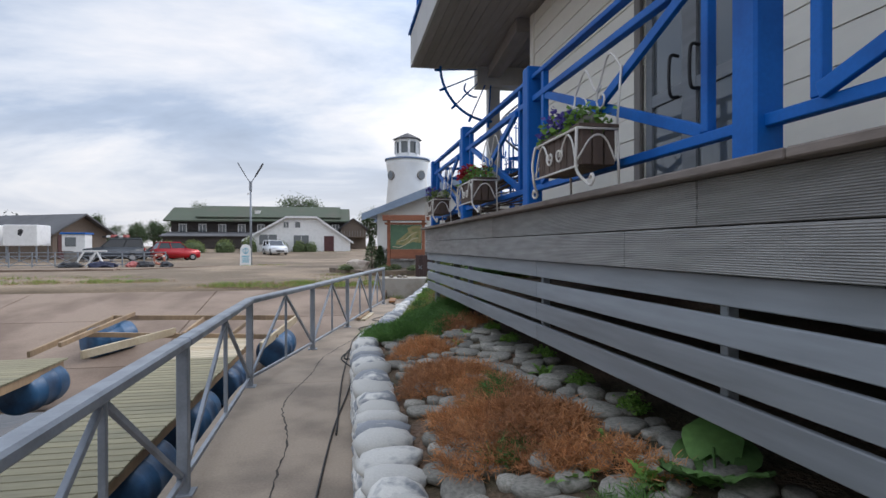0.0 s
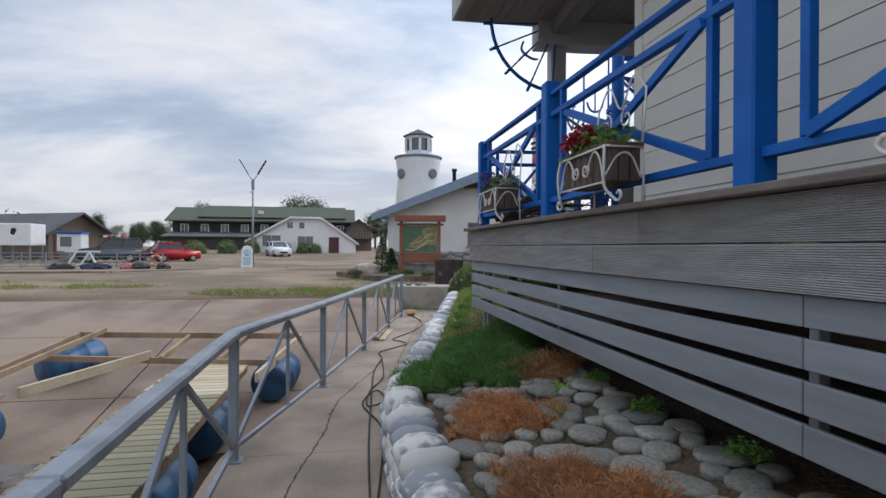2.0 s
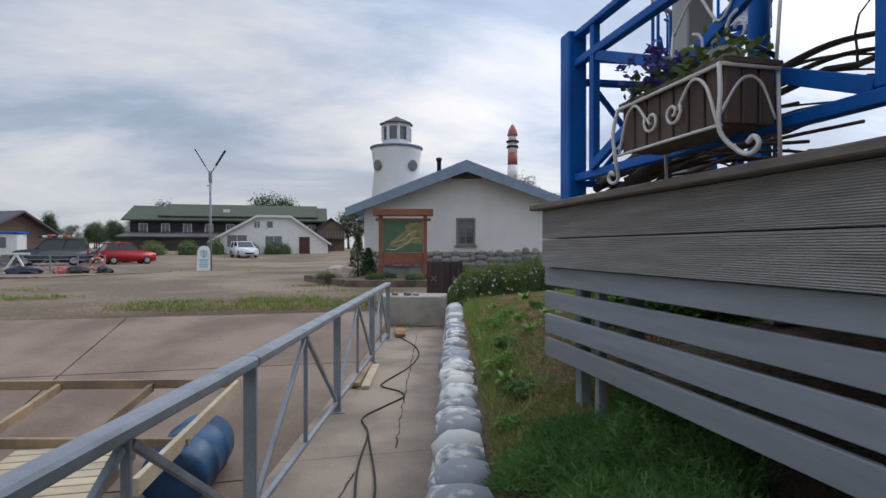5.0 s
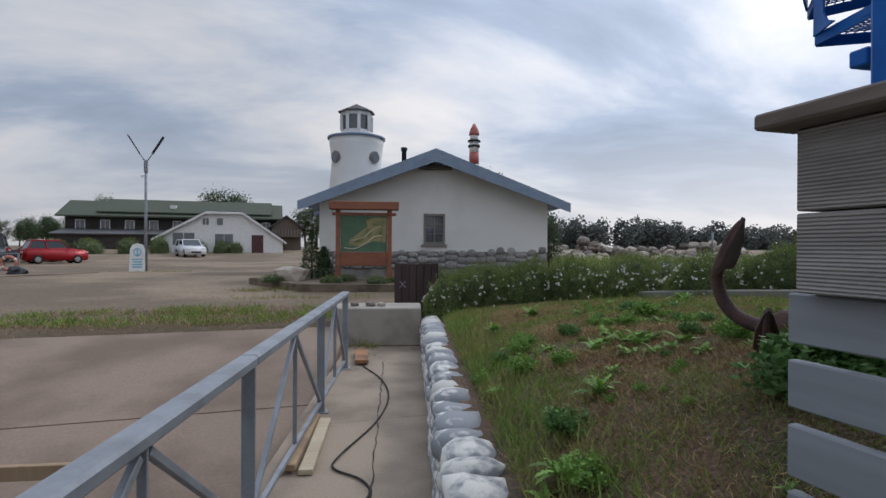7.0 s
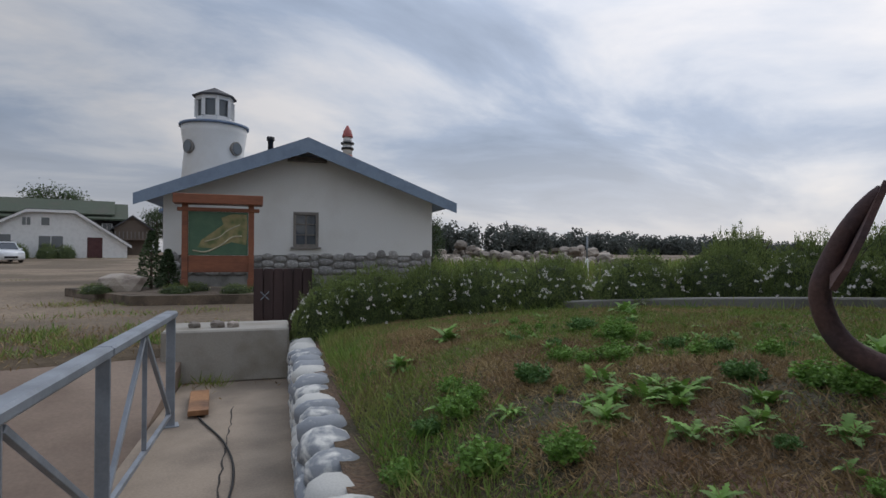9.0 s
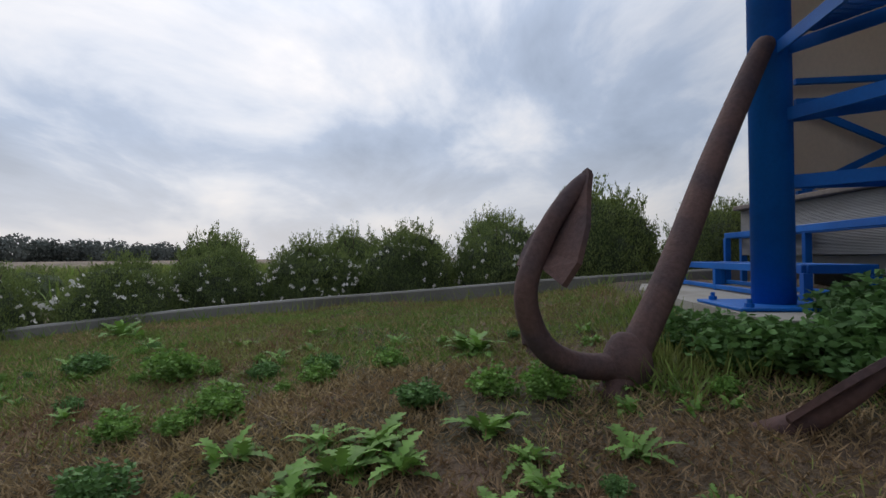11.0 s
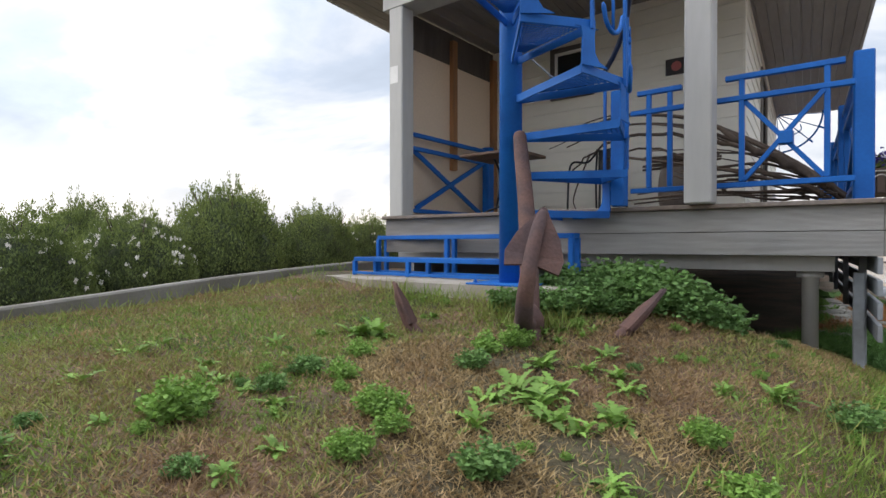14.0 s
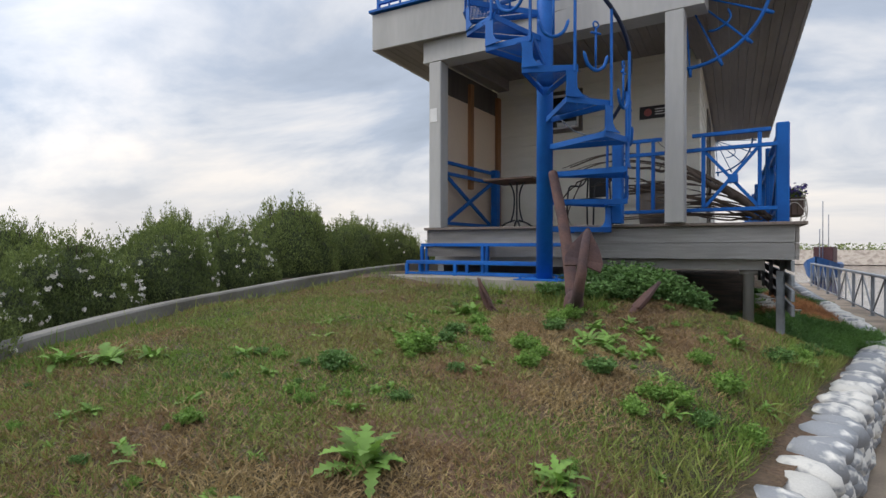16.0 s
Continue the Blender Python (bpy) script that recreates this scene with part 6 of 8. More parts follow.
tw = thing("lookout_tower", (4.63, 38.0, 0.3), "round white look-out tower with glazed lantern", "tower")
bm = bmesh.new()
lathe(bm, [(1.75, 0.15), (1.55, 4.0), (1.36, 6.2), (1.48, 7.1), (1.52, 7.45)], 28, (4.63, 38.0, 0))
part("shaft", bm, M_PLASTER, tw)
bm = bmesh.new()
lathe(bm, [(1.60, 7.45), (1.60, 7.56), (1.0, 7.62)], 28, (4.63, 38.0, 0))
part("gallery_edge", bm, M_ROOFBLUE, tw)
bm = bmesh.new()
lathe(bm, [(0.86, 7.62), (0.84, 7.95)], 8, (4.63, 38.0, 0), smooth=False)
lathe(bm, [(0.86, 8.75), (0.88, 8.92)], 8, (4.63, 38.0, 0), smooth=False)
part("lantern_ring", bm, M_WHITE, tw)
bm = bmesh.new()
lathe(bm, [(0.74, 7.95), (0.76, 8.75)], 8, (4.63, 38.0, 0), smooth=False)
part("lantern_glass", bm, M_GLASS, tw)
for k in range(8):
    a = k * math.tau / 8
    bm = bmesh.new()
    beam(bm, (4.63 + 0.83 * math.cos(a), 38 + 0.83 * math.sin(a), 7.94), (4.63 + 0.83 * math.cos(a), 38 + 0.83 * math.sin(a), 8.76), 0.16, 0.16)
    part("mullion", bm, M_WHITE, tw)
bm = bmesh.new()
lathe(bm, [(1.02, 8.92), (1.02, 8.99), (0.1, 9.42), (0.02, 9.46)], 8, (4.63, 38.0, 0), smooth=False)
part("cap", bm, M_ROOFDARK, tw)
for ang in (-150, -93 + 38):
    a = radians(ang)
    c = Vector((4.63 + 1.40 * math.cos(a), 38 + 1.40 * math.sin(a), 6.35))
    for rr, dd, mm, nm in ((0.33, 0.10, M_GREYTRIM, "porthole_frame"), (0.27, 0.13, M_GLASS, "porthole_glass")):
        bm = bmesh.new()
        lathe(bm, [(rr, -0.12), (rr, dd - 0.03)], 18)
        bm.transform(Matrix.Translation(c) @ Matrix.Rotation(a, 4, 'Z') @ Matrix.Rotation(radians(90), 4, 'Y'))
        part(nm, bm, mm, tw)

tw.location.z += 0.14
# map board on timber posts
mb = thing("map_board", pose(2.9, 24.3, 0.3, 0, 0, -10), "red-brown timber notice stand with a painted green map", "notice board")
for x in (-0.80, 0.78):
    bm = bmesh.new()
    box(bm, x - 0.07, -0.08, 0, x + 0.07, 0.08, 2.5, 0.01)
    lpart("post", bm, M_SIGNWOOD, mb)
    bm = bmesh.new()
    prism(bm, [(x - 0.09, -0.1, 0.0), (x + 0.09, -0.1, 0.0), (x + 0.09, -0.1, 0.55), (x - 0.09, -0.1, 0.55)], (0, -0.05, 0))
    lpart("foot", bm, M_SIGNWOOD, mb)
for z0, z1, d, hw_ in ((2.46, 2.70, 0.30, 1.06), (2.28, 2.37, 0.1, 0.98), (0.72, 1.15, 0.05, 0.72)):
    bm = bmesh.new()
    box(bm, -hw_, -d, z0, hw_, d, z1, 0.012)
    lpart("rail", bm, M_SIGNWOOD, mb)
bm = bmesh.new()
box(bm, -0.72, -0.03, 1.16, 0.70, 0.03, 2.27)
lpart("panel", bm, M_MAPGREEN, mb, "green painted map panel")
rm = random.Random(5)
bm = bmesh.new()
prism(bm, [(-0.5 + 0.0, -0.034, 1.36), (-0.1, -0.034, 1.33), (0.3, -0.034, 1.5), (0.66, -0.034, 1.42), (0.68, -0.034, 1.9), (0.66, -0.034, 2.22), (0.3, -0.034, 2.22), (0.05, -0.034, 2.12), (0.1, -0.034, 1.95), (-0.15, -0.034, 1.75), (-0.42, -0.034, 1.55)], (0, -0.004, 0))
lpart("map_land", bm, M_MAPLAND, mb, "yellow-green land on the map")
bm = bmesh.new()
tube(bm, spline([(-0.62, -0.04, 1.28), (-0.3, -0.04, 1.25), (0.05, -0.04, 1.42), (0.3, -0.04, 1.62), (0.55, -0.04, 1.66)], 5), 0.02, 5)
tube(bm, spline([(-0.35, -0.04, 1.5), (0.0, -0.04, 1.62), (0.2, -0.04, 1.8), (0.5, -0.04, 1.95)], 5), 0.018, 5)
lpart("map_road", bm, mat("map_road", (0.55, 0.5, 0.36), 0.6, bump=0), mb, "pale road lines")

# flower bed with a low stone edge and a boulder before the house
bd = bmesh.new()
prism(bd, [(-0.6, 27.5, 0.302), (0.9, 23.6, 0.302), (4.0, 22.8, 0.302), (4.3, 25.6, 0.302), (1.4, 28.0, 0.302)], (0, 0, 0.22))
solid("flower_bed", bd, M_BED, "raised earth bed with a concrete edge before the house", kind="structure")
ob = new("boulder", BOULD[0])
ob.matrix_basis = Matrix.Translation((0.75, 25.6, 0.68)) @ Matrix.Diagonal((0.5, 0.4, 0.3, 1))
tagged(ob, "smooth pale boulder in the flower bed", "boulder")


def conifer(x, y, z, h, r):
    th = thing("conifer", (x, y, z), "small dark green columnar conifer", "tree")
    b = bmesh.new()
    tube(b, [(0, 0, 0), (0, 0, h * 0.9)], [0.05, 0.015], 6)
    lpart("trunk", b, M_BARK, th)
    g = np.random.default_rng(int(x * 100) % 977)
    n = 1500
    t = g.uniform(0.04, 1, n)
    a = g.uniform(0, math.tau, n)
    rr = r * (1 - t) ** 0.7 * g.uniform(0.6, 1.1, n)
    me = leaf_mesh("crown", np.stack([rr * np.cos(a), rr * np.sin(a), h * t], 1), g, 0.10, M_LEAF_TREE, 0.3)
    c = new("crown", me)
    c.parent = th


conifer(1.45, 26.3, 0.5, 1.6, 0.42)
conifer(1.9, 26.9, 0.5, 1.1, 0.35)
for x, y in ((0.2, 25.2), (1.9, 24.2), (3.2, 23.6), (3.9, 23.8), (2.4, 24.9)):
    rose_bush(x, y, 0.5, 0.4, 0.26, 2, x * 40)

# dark crate behind the end block
cr = thing("dark_crate", pose(2.87, 17.75, 0.3, 0, 0, -12), "dark brown slatted crate with pale crosses", "crate")
for i in range(6):
    bm = bmesh.new()
    box(bm, -0.42 + i * 0.14 + 0.004, -0.3, 0.0, -0.28 + i * 0.14 - 0.004, -0.27, 1.0, 0.006)
    lpart("slat", bm, M_BOXBROWN, cr)
bm = bmesh.new()
box(bm, -0.41, -0.268, 0.0, 0.41, 0.3, 0.97, 0.01)
lpart("body", bm, M_BOXBROWN, cr)
for x, z in ((-0.26, 0.60), (0.24, 0.18)):
    bm = bmesh.new()
    beam(bm, (x - 0.06, -0.304, z - 0.06), (x + 0.06, -0.304, z + 0.06), 0.006, 0.014)
    beam(bm, (x - 0.06, -0.306, z + 0.06), (x + 0.06, -0.306, z - 0.06), 0.006, 0.014)
    lpart("cross", bm, M_STEEL, cr, "pale cross mark")


# ---- street lamp with two heads, advertising board ----
lp = thing("street_lamp", (-6.17, 39.3, 0.3), "grey street lamp with two upward solar heads", "street lamp")
bm = bmesh.new()
tube(bm, [(0, 0, 0), (0, 0, 5.75)], [0.09, 0.06], 10)
lpart("pole", bm, M_STEEL, lp)
bm = bmesh.new()
box(bm, -0.09, -0.09, 5.15, 0.09, 0.09, 5.8, 0.01)
lpart("bracket", bm, M_STEEL, lp)
for s in (-1, 1):
    bm = bmesh.new()
    tube(bm, [(0, 0, 5.66), (s * 0.34, 0, 6.2)], 0.03, 8)
    lpart("arm", bm, M_STEEL, lp)
    bm = bmesh.new()
    beam(bm, (s * 0.30, 0, 6.14), (s * 0.84, -0.05, 7.06), 0.24, 0.06, 0.01)
    lpart("lamp_head", bm, M_BLACKIRON, lp)
bm = bmesh.new()
box(bm, -0.22, -0.03, 4.9, -0.08, 0.03, 5.0)
lpart("camera_box", bm, M_WHITE, lp)
ab = thing("advertising_board", pose(-6.4, 38.5, 0.3, 0, 0, 4), "white A-board with a light blue anchor print", "sign")
bm = bmesh.new()
prism(bm, [(-0.36, 0, 0), (0.36, 0, 0), (0.34, 0.12, 1.15), (0.22, 0.15, 1.38), (0, 0.16, 1.44), (-0.22, 0.15, 1.38), (-0.34, 0.12, 1.15)], (0, 0.03, 0))
lpart("board", bm, M_WHITE, ab)
bm = bmesh.new()
ring = [(0.17 * math.cos(q), 0.10 - 0.02 + 0.0, 1.0 + 0.17 * math.sin(q)) for q in (math.tau * j / 20 for j in range(21))]
tube(bm, ring, 0.022, 5)
tube(bm, [(0, 0.075, 0.78), (0, 0.105, 1.2)], 0.022, 5)
tube(bm, spline([(-0.13, 0.085, 0.92), (-0.08, 0.075, 0.82), (0, 0.072, 0.78), (0.08, 0.075, 0.82), (0.13, 0.085, 0.92)], 4), 0.02, 5)
lpart("anchor_print", bm, M_LOGOBLUE, ab, "light blue anchor print")
for i, w in enumerate((0.24, 0.2, 0.24, 0.22)):
    bm = bmesh.new()
    z = 0.62 - i * 0.13
    beam(bm, (-w, z * 0.1 - 0.006, z), (w, z * 0.1 - 0.006, z), 0.008, 0.07)
    lpart("print_line", bm, M_LOGOBLUE, ab, "light blue lettering bar")


# ---- cars ----
def car(name, m, length, width, height, paint, label, suv=False):
    th = thing(name, m, label, "car", "parked cars")
    L, W, H = length / 2, width / 2, height
    sill, belt = 0.22, H * (0.62 if suv else 0.64)
    hood = belt - 0.05
    prof = [(-L, sill + 0.1), (-L + 0.05, belt - 0.14), (-L + 0.12, belt), (L * 0.38, belt + 0.02), (L * 0.86, hood - 0.06), (L - 0.03, hood - 0.22), (L, sill + 0.12), (L - 0.1, sill), (-L + 0.1, sill)]
    b = bmesh.new()
    prism(b, [(x, -W, z) for x, z in prof], (0, 2 * W, 0))
    bmesh.ops.bevel(b, geom=[e for e in b.edges], offset=0.05, segments=2, affect='EDGES')
    for f in b.faces:
        f.smooth = True
    lpart("body", b, paint, th)
    b = bmesh.new()
    x0, x1, x2, x3 = -L + 0.14, -L + (0.30 if suv else 0.48), L * 0.10, L * 0.42
    bot = [(x0, -W + 0.05), (x3, -W + 0.05), (x3, W - 0.05), (x0, W - 0.05)]
    topp = [(x1, -W + 0.2), (x2, -W + 0.2), (x2, W - 0.2), (x1, W - 0.2)]
    vb, vt = [b.verts.new((x, y, belt - 0.03)) for x, y in bot], [b.verts.new((x, y, H - 0.05)) for x, y in topp]
    b.faces.new(vb[::-1])
    b.faces.new(vt)
    for i in range(4):
        b.faces.new((vb[i], vb[(i + 1) % 4], vt[(i + 1) % 4], vt[i]))
    bmesh.ops.bevel(b, geom=[e for e in b.edges], offset=0.03, segments=1, affect='EDGES')
    lpart("glasshouse", b, M_GLASSDARK, th, "dark tinted windows")
    b = bmesh.new()
    box(b, x1 - 0.06, -W + 0.15, H - 0.11, x2 + 0.08, W - 0.15, H, 0.04)
    lpart("roof", b, paint, th)
    for s in (-1, 1):
        for xa, xb in ((x0 + 0.02, x1 + 0.02), (x3 - 0.02, x2 - 0.02), ((x0 + x3) / 2 - 0.1, (x1 + x2) / 2 - 0.1)):
            b = bmesh.new()
            beam(b, (xa, s * (W - 0.045), belt - 0.02), (xb, s * (W - 0.195), H - 0.04), 0.07, 0.05)
            lpart("pillar", b, paint, th)
    for xw in (-L * 0.60, L * 0.64):
        for s in (-1, 1):
            R = 0.37 if suv else 0.31
            w = bmesh.new()
            lathe(w, [(R * 0.62, -0.1), (R, -0.1), (R, 0.1), (R * 0.62, 0.1)], 20)
            w.transform(Matrix.Translation((xw, s * (W - 0.08), R)) @ Matrix.Rotation(radians(90), 4, 'X'))
            wheel = lpart("wheel", w, M_TYRE, th, "black tyre")
            w = bmesh.new()
            lathe(w, [(0.04, -0.115), (R * 0.60, -0.105), (R * 0.6, 0.105), (0.04, 0.115)], 14, smooth=False)
            w.transform(Matrix.Translation((xw, s * (W - 0.08), R)) @ Matrix.Rotation(radians(90), 4, 'X'))
            rim = lpart("rim", w, M_RIM, th)
            rim.parent = wheel
    for s in (-1, 1):
        b = bmesh.new()
        box(b, -L - 0.012, s * (W - 0.32), belt - 0.34, -L + 0.09, s * (W - 0.05), belt - 0.1, 0.015)
        lpart("tail_light", b, M_LAMPR, th)
        b = bmesh.new()
        box(b, L - 0.14, s * (W - 0.42), hood - 0.32, L - 0.005, s * (W - 0.04), hood - 0.18, 0.02)
        lpart("headlight", b, M_LAMPW, th)
        b = bmesh.new()
        box(b, L * 0.3, s * (W + 0.02), belt, L * 0.3 + 0.12, s * (W + 0.2), belt + 0.13, 0.03)
        lpart("mirror", b, paint, th)
    b = bmesh.new()
    box(b, -L - 0.02, -0.26, belt - 0.32, -L + 0.04, 0.26, belt - 0.2)
    lpart("number_plate", b, M_WHITE, th)
    b = bmesh.new()
    box(b, L - 0.05, -0.45, sill + 0.14, L + 0.012, 0.45, sill + 0.3, 0.01)
    lpart("grille", b, M_TYRE, th)
    if suv:
        for s in (-1, 1):
            b = bmesh.new()
            beam(b, (x1, s * (W - 0.3), H + 0.06), (x2, s * (W - 0.3), H + 0.06), 0.04, 0.04)
            lpart("roof_rail", b, M_BLACKIRON, th)
    return th


car("red_car", pose(-15.1, 54.0, 0.3, 0, 0, 32), 3.9, 1.75, 1.72, M_REDCAR, "red estate car parked on the gravel")
car("grey_suv", pose(-19.2, 51.0, 0.3, 0, 0, 196), 4.7, 1.95, 2.0, M_GREYCAR, "dark grey off-road car with loaded roof rack", True)
car("dark_car", pose(-17.6, 57.5, 0.34, 0, 0, 190), 4.3, 1.75, 1.5, M_GREYCAR, "dark grey car parked behind the red one")
car("white_suv", pose(-7.6, 66.0, 0.6, 0, 0, -68), 4.5, 1.85, 1.7, M_WHITECAR, "white compact car parked before the white building", True)
rk = thing("roof_load", (-19.0, 51.0, 2.36), "clutter strapped on a car roof rack", "luggage")
for i in range(6):
    bm = bmesh.new()
    box(bm, -1.0 + i * 0.33, -0.4, 0.0, -0.74 + i * 0.33, 0.35, 0.12 + 0.06 * (i % 3), 0.02)
    lpart("bundle", bm, (M_BLACKIRON, M_WHITE, M_REDBAND)[i % 3], rk)


# ---- far buildings ----
def gable(name, m, half, depth, eave, ridge, wall, roof, label, over=0.4, cat="building"):
    """A building whose gable faces local -y."""
    th = thing(name, m, label, cat)
    b = bmesh.new()
    prism(b, [(-half, 0, 0), (half, 0, 0), (half, 0, eave), (0, 0, ridge), (-half, 0, eave)], (0, depth, 0))
    lpart("wall", b, wall, th)
    k = (ridge - eave) / half
    for s in (-1, 1):
        b = bmesh.new()
        prism(b, [(0, -over, ridge + 0.18), (s * (half + over), -over, ridge + 0.18 - (half + over) * k), (s * (half + over), -over, ridge - (half + over) * k), (0, -over, ridge)], (0, depth + 2 * over, 0))
        lpart("roof", b, roof, th)
    return th


def pane_window(th, x0, x1, z0, z1, y=-0.0, frame_m=M_WHITE, ax='x'):
    b = bmesh.new()
    box(b, x0 - 0.08, y - 0.05, z0 - 0.08, x1 + 0.08, y - 0.004, z1 + 0.08)
    f = lpart("window", b, frame_m, th)
    n = 2 if x1 - x0 > 0.7 else 1
    w = (x1 - x0) / n
    for i in range(n):
        b = bmesh.new()
        box(b, x0 + i * w + 0.03, y - 0.07, z0 + 0.02, x0 + (i + 1) * w - 0.03, y - 0.052, z1 - 0.02)
        p = lpart("pane", b, M_GLASS, th)
        p.parent = f


GB = thing("white_gable_building", (-5.3, 75.0, 0.85), "long white building with clipped gable front and brown door", "building")
bm = bmesh.new()
prism(bm, [(-7.0, 0, 0), (6.6, 0, 0), (6.6, 0, 1.3), (2.1, 0, 4.5), (-1.8, 0, 4.5), (-7.0, 0, 1.6)], (0, 12, 0))
lpart("wall", bm, M_WHITE, GB)
for p, q in (((-7.4, 1.45), (-1.8, 4.6)), ((-1.8, 4.6), (2.1, 4.6)), ((2.1, 4.6), (7.0, 1.15))):
    bm = bmesh.new()
    prism(bm, [(p[0], -0.4, p[1]), (q[0], -0.4, q[1]), (q[0], -0.4, q[1] + 0.2), (p[0], -0.4, p[1] + 0.2)], (0, 12.5, 0))
    lpart("roof", bm, M_ROOFDARK, GB)
    bm = bmesh.new()
    prism(bm, [(p[0], -0.45, p[1] - 0.12), (q[0], -0.45, q[1] - 0.12), (q[0], -0.45, q[1] + 0.14), (p[0], -0.45, p[1] + 0.14)], (0, 0.045, 0))
    lpart("verge_board", bm, M_WHITE, GB)
for a, b_, c, d in ((-5.3, -3.0, 0.9, 2.3), (-0.9, 1.1, 0.9, 2.2), (-2.2, -1.5, 3.2, 4.0), (-0.7, 0.0, 3.2, 4.0)):
    pane_window(GB, a, b_, c, d)
bm = bmesh.new()
box(bm, 3.1, -0.06, 0, 4.4, -0.003, 2.1)
lpart("door", bm, M_REDWALL, GB, "dark red-brown door")
for x, y, w, h in ((-11.6, 73.4, 1.1, 2.0), (-7.6, 73.8, 0.9, 1.5), (-5.4, 74.0, 1.0, 1.5), (-3.9, 74.0, 0.9, 1.4), (-14.5, 73, 1.3, 1.7), (-18, 72, 1.5, 1.6), (-21, 72, 1.4, 1.5)):
    rose_bush(x, y, 0.8, w, h, 2, x * 31)

BB = thing("log_building", (-12.5, 90.0, 1.3), "long dark log building with green roof and white windows", "building")
bm = bmesh.new()
box(bm, -13.2, 0, 0, 13.2, 12, 4.3)
lpart("wall", bm, M_LOGS, BB)
bm = bmesh.new()
prism(bm, [(-14, -1.2, 4.1), (-14, -1.2, 4.3), (-14, 4.5, 6.6), (-14, 11.5, 4.2), (-14, 11.5, 4.0), (-14, 4.5, 6.4)], (28, 0, 0))
lpart("roof", bm, M_ROOFGREEN, BB)
bm = bmesh.new()
prism(bm, [(-9.5, -0.5, 4.75), (-9.5, 4.4, 6.75), (-9.5, 4.4, 6.9), (-9.5, -0.5, 4.9)], (22, 0, 0))
lpart("upper_roof", bm, M_ROOFGREEN, BB)
for i in range(9):
    x = -12.0 + i * 2.9
    pane_window(BB, x, x + 1.0, 2.3, 3.7)
bm = bmesh.new()
prism(bm, [(-13.5, -5.0, 1.7), (-13.5, -0.1, 2.4), (-13.5, -0.1, 2.55), (-13.5, -5.0, 1.85)], (14, 0, 0))
lpart("lean_to_roof", bm, M_ROOFDARK, BB)
bm = bmesh.new()
box(bm, -13, -4.6, 0, -1, -0.2, 1.75)
lpart("lean_to_wall", bm, M_LOGS, BB)
bm = bmesh.new()
box(bm, -1.0, 1.0, 4.5, -0.2, 1.8, 6.0)
lpart("chimney", bm, M_PLASTER, BB)
TB = gable("brown_shed", (1.9, 84, 1.0), 1.9, 8, 3.3, 4.7, M_BROWNWALL, M_ROOFDARK, "narrow weathered timber house with balcony")
bm = bmesh.new()
box(bm, -2.6, -1.2, 1.9, 1.9, -0.05, 2.05)
lpart("balcony_floor", bm, M_BROWNWALL, TB)
for i in range(12):
    bm = bmesh.new()
    box(bm, -2.6 + i * 0.4, -1.2, 2.05, -2.5 + i * 0.4, -1.12, 2.9)
    lpart("baluster", bm, M_GREYTRIM, TB)
LB = gable("dark_gable_shed", pose(-25.6, 60, 0.4, 0, 0, 62), 2.9, 16, 2.6, 4.3, M_BROWNWALL, M_ROOFDARK, "low brown boat shed with a grey roof", 0.8)
bm = bmesh.new()
box(bm, -2.4, -0.06, 0.0, 0.2, -0.003, 2.3)
lpart("door", bm, M_REDWALL, LB, "dark red door")
for nm, x, y, w, z0, z1, lab in (("white_trailer", -25.9, 50, 2.5, 1.35, 3.1, "white box trailer on legs with a dark picture"), ("white_trailer", -29.2, 50.5, 2.4, 1.35, 3.1, "white box trailer on legs")):
    th = thing(nm, (x, y, 0.3), lab, "trailer")
    bm = bmesh.new()
    box(bm, -w / 2, 0, z0, w / 2, 2.2, z1, 0.04)
    lpart("body", bm, M_WHITE, th)
    for sx in (-1, 1):
        for yy in (0.2, 2.0):
            bm = bmesh.new()
            beam(bm, (sx * (w / 2 - 0.15), yy, 0), (sx * (w / 2 - 0.15), yy, z0), 0.1, 0.1)
            lpart("leg", bm, M_STEEL, th)
    bm = bmesh.new()
    prism(bm, [(-0.2, -0.006, 2.3), (0.05, -0.006, 2.15), (0.25, -0.006, 2.6), (0.1, -0.006, 2.75), (-0.15, -0.006, 2.7)], (0, 0.004, 0))
    lpart("picture", bm, M_BLACKIRON, th)
kk = thing("kiosk", (-22.6, 51.5, 0.3), "small white kiosk with a blue roof edge", "kiosk")
bm = bmesh.new()
box(bm, -0.9, 0, 0.9, 0.9, 1.4, 2.35, 0.02)
lpart("body", bm, M_WHITE, kk)
bm = bmesh.new()
box(bm, -1.0, -0.15, 2.36, 1.0, 1.5, 2.5, 0.02)
lpart("roof", bm, M_BLUE, kk)
bm = bmesh.new()
box(bm, -0.65, -0.03, 1.3, 0.2, -0.003, 2.1)
lpart("window", bm, M_GLASS, kk)
bm = bmesh.new()
box(bm, -0.8, 0.1, 0.0, 0.8, 1.3, 0.9)
lpart("base", bm, M_GREYTRIM, kk)

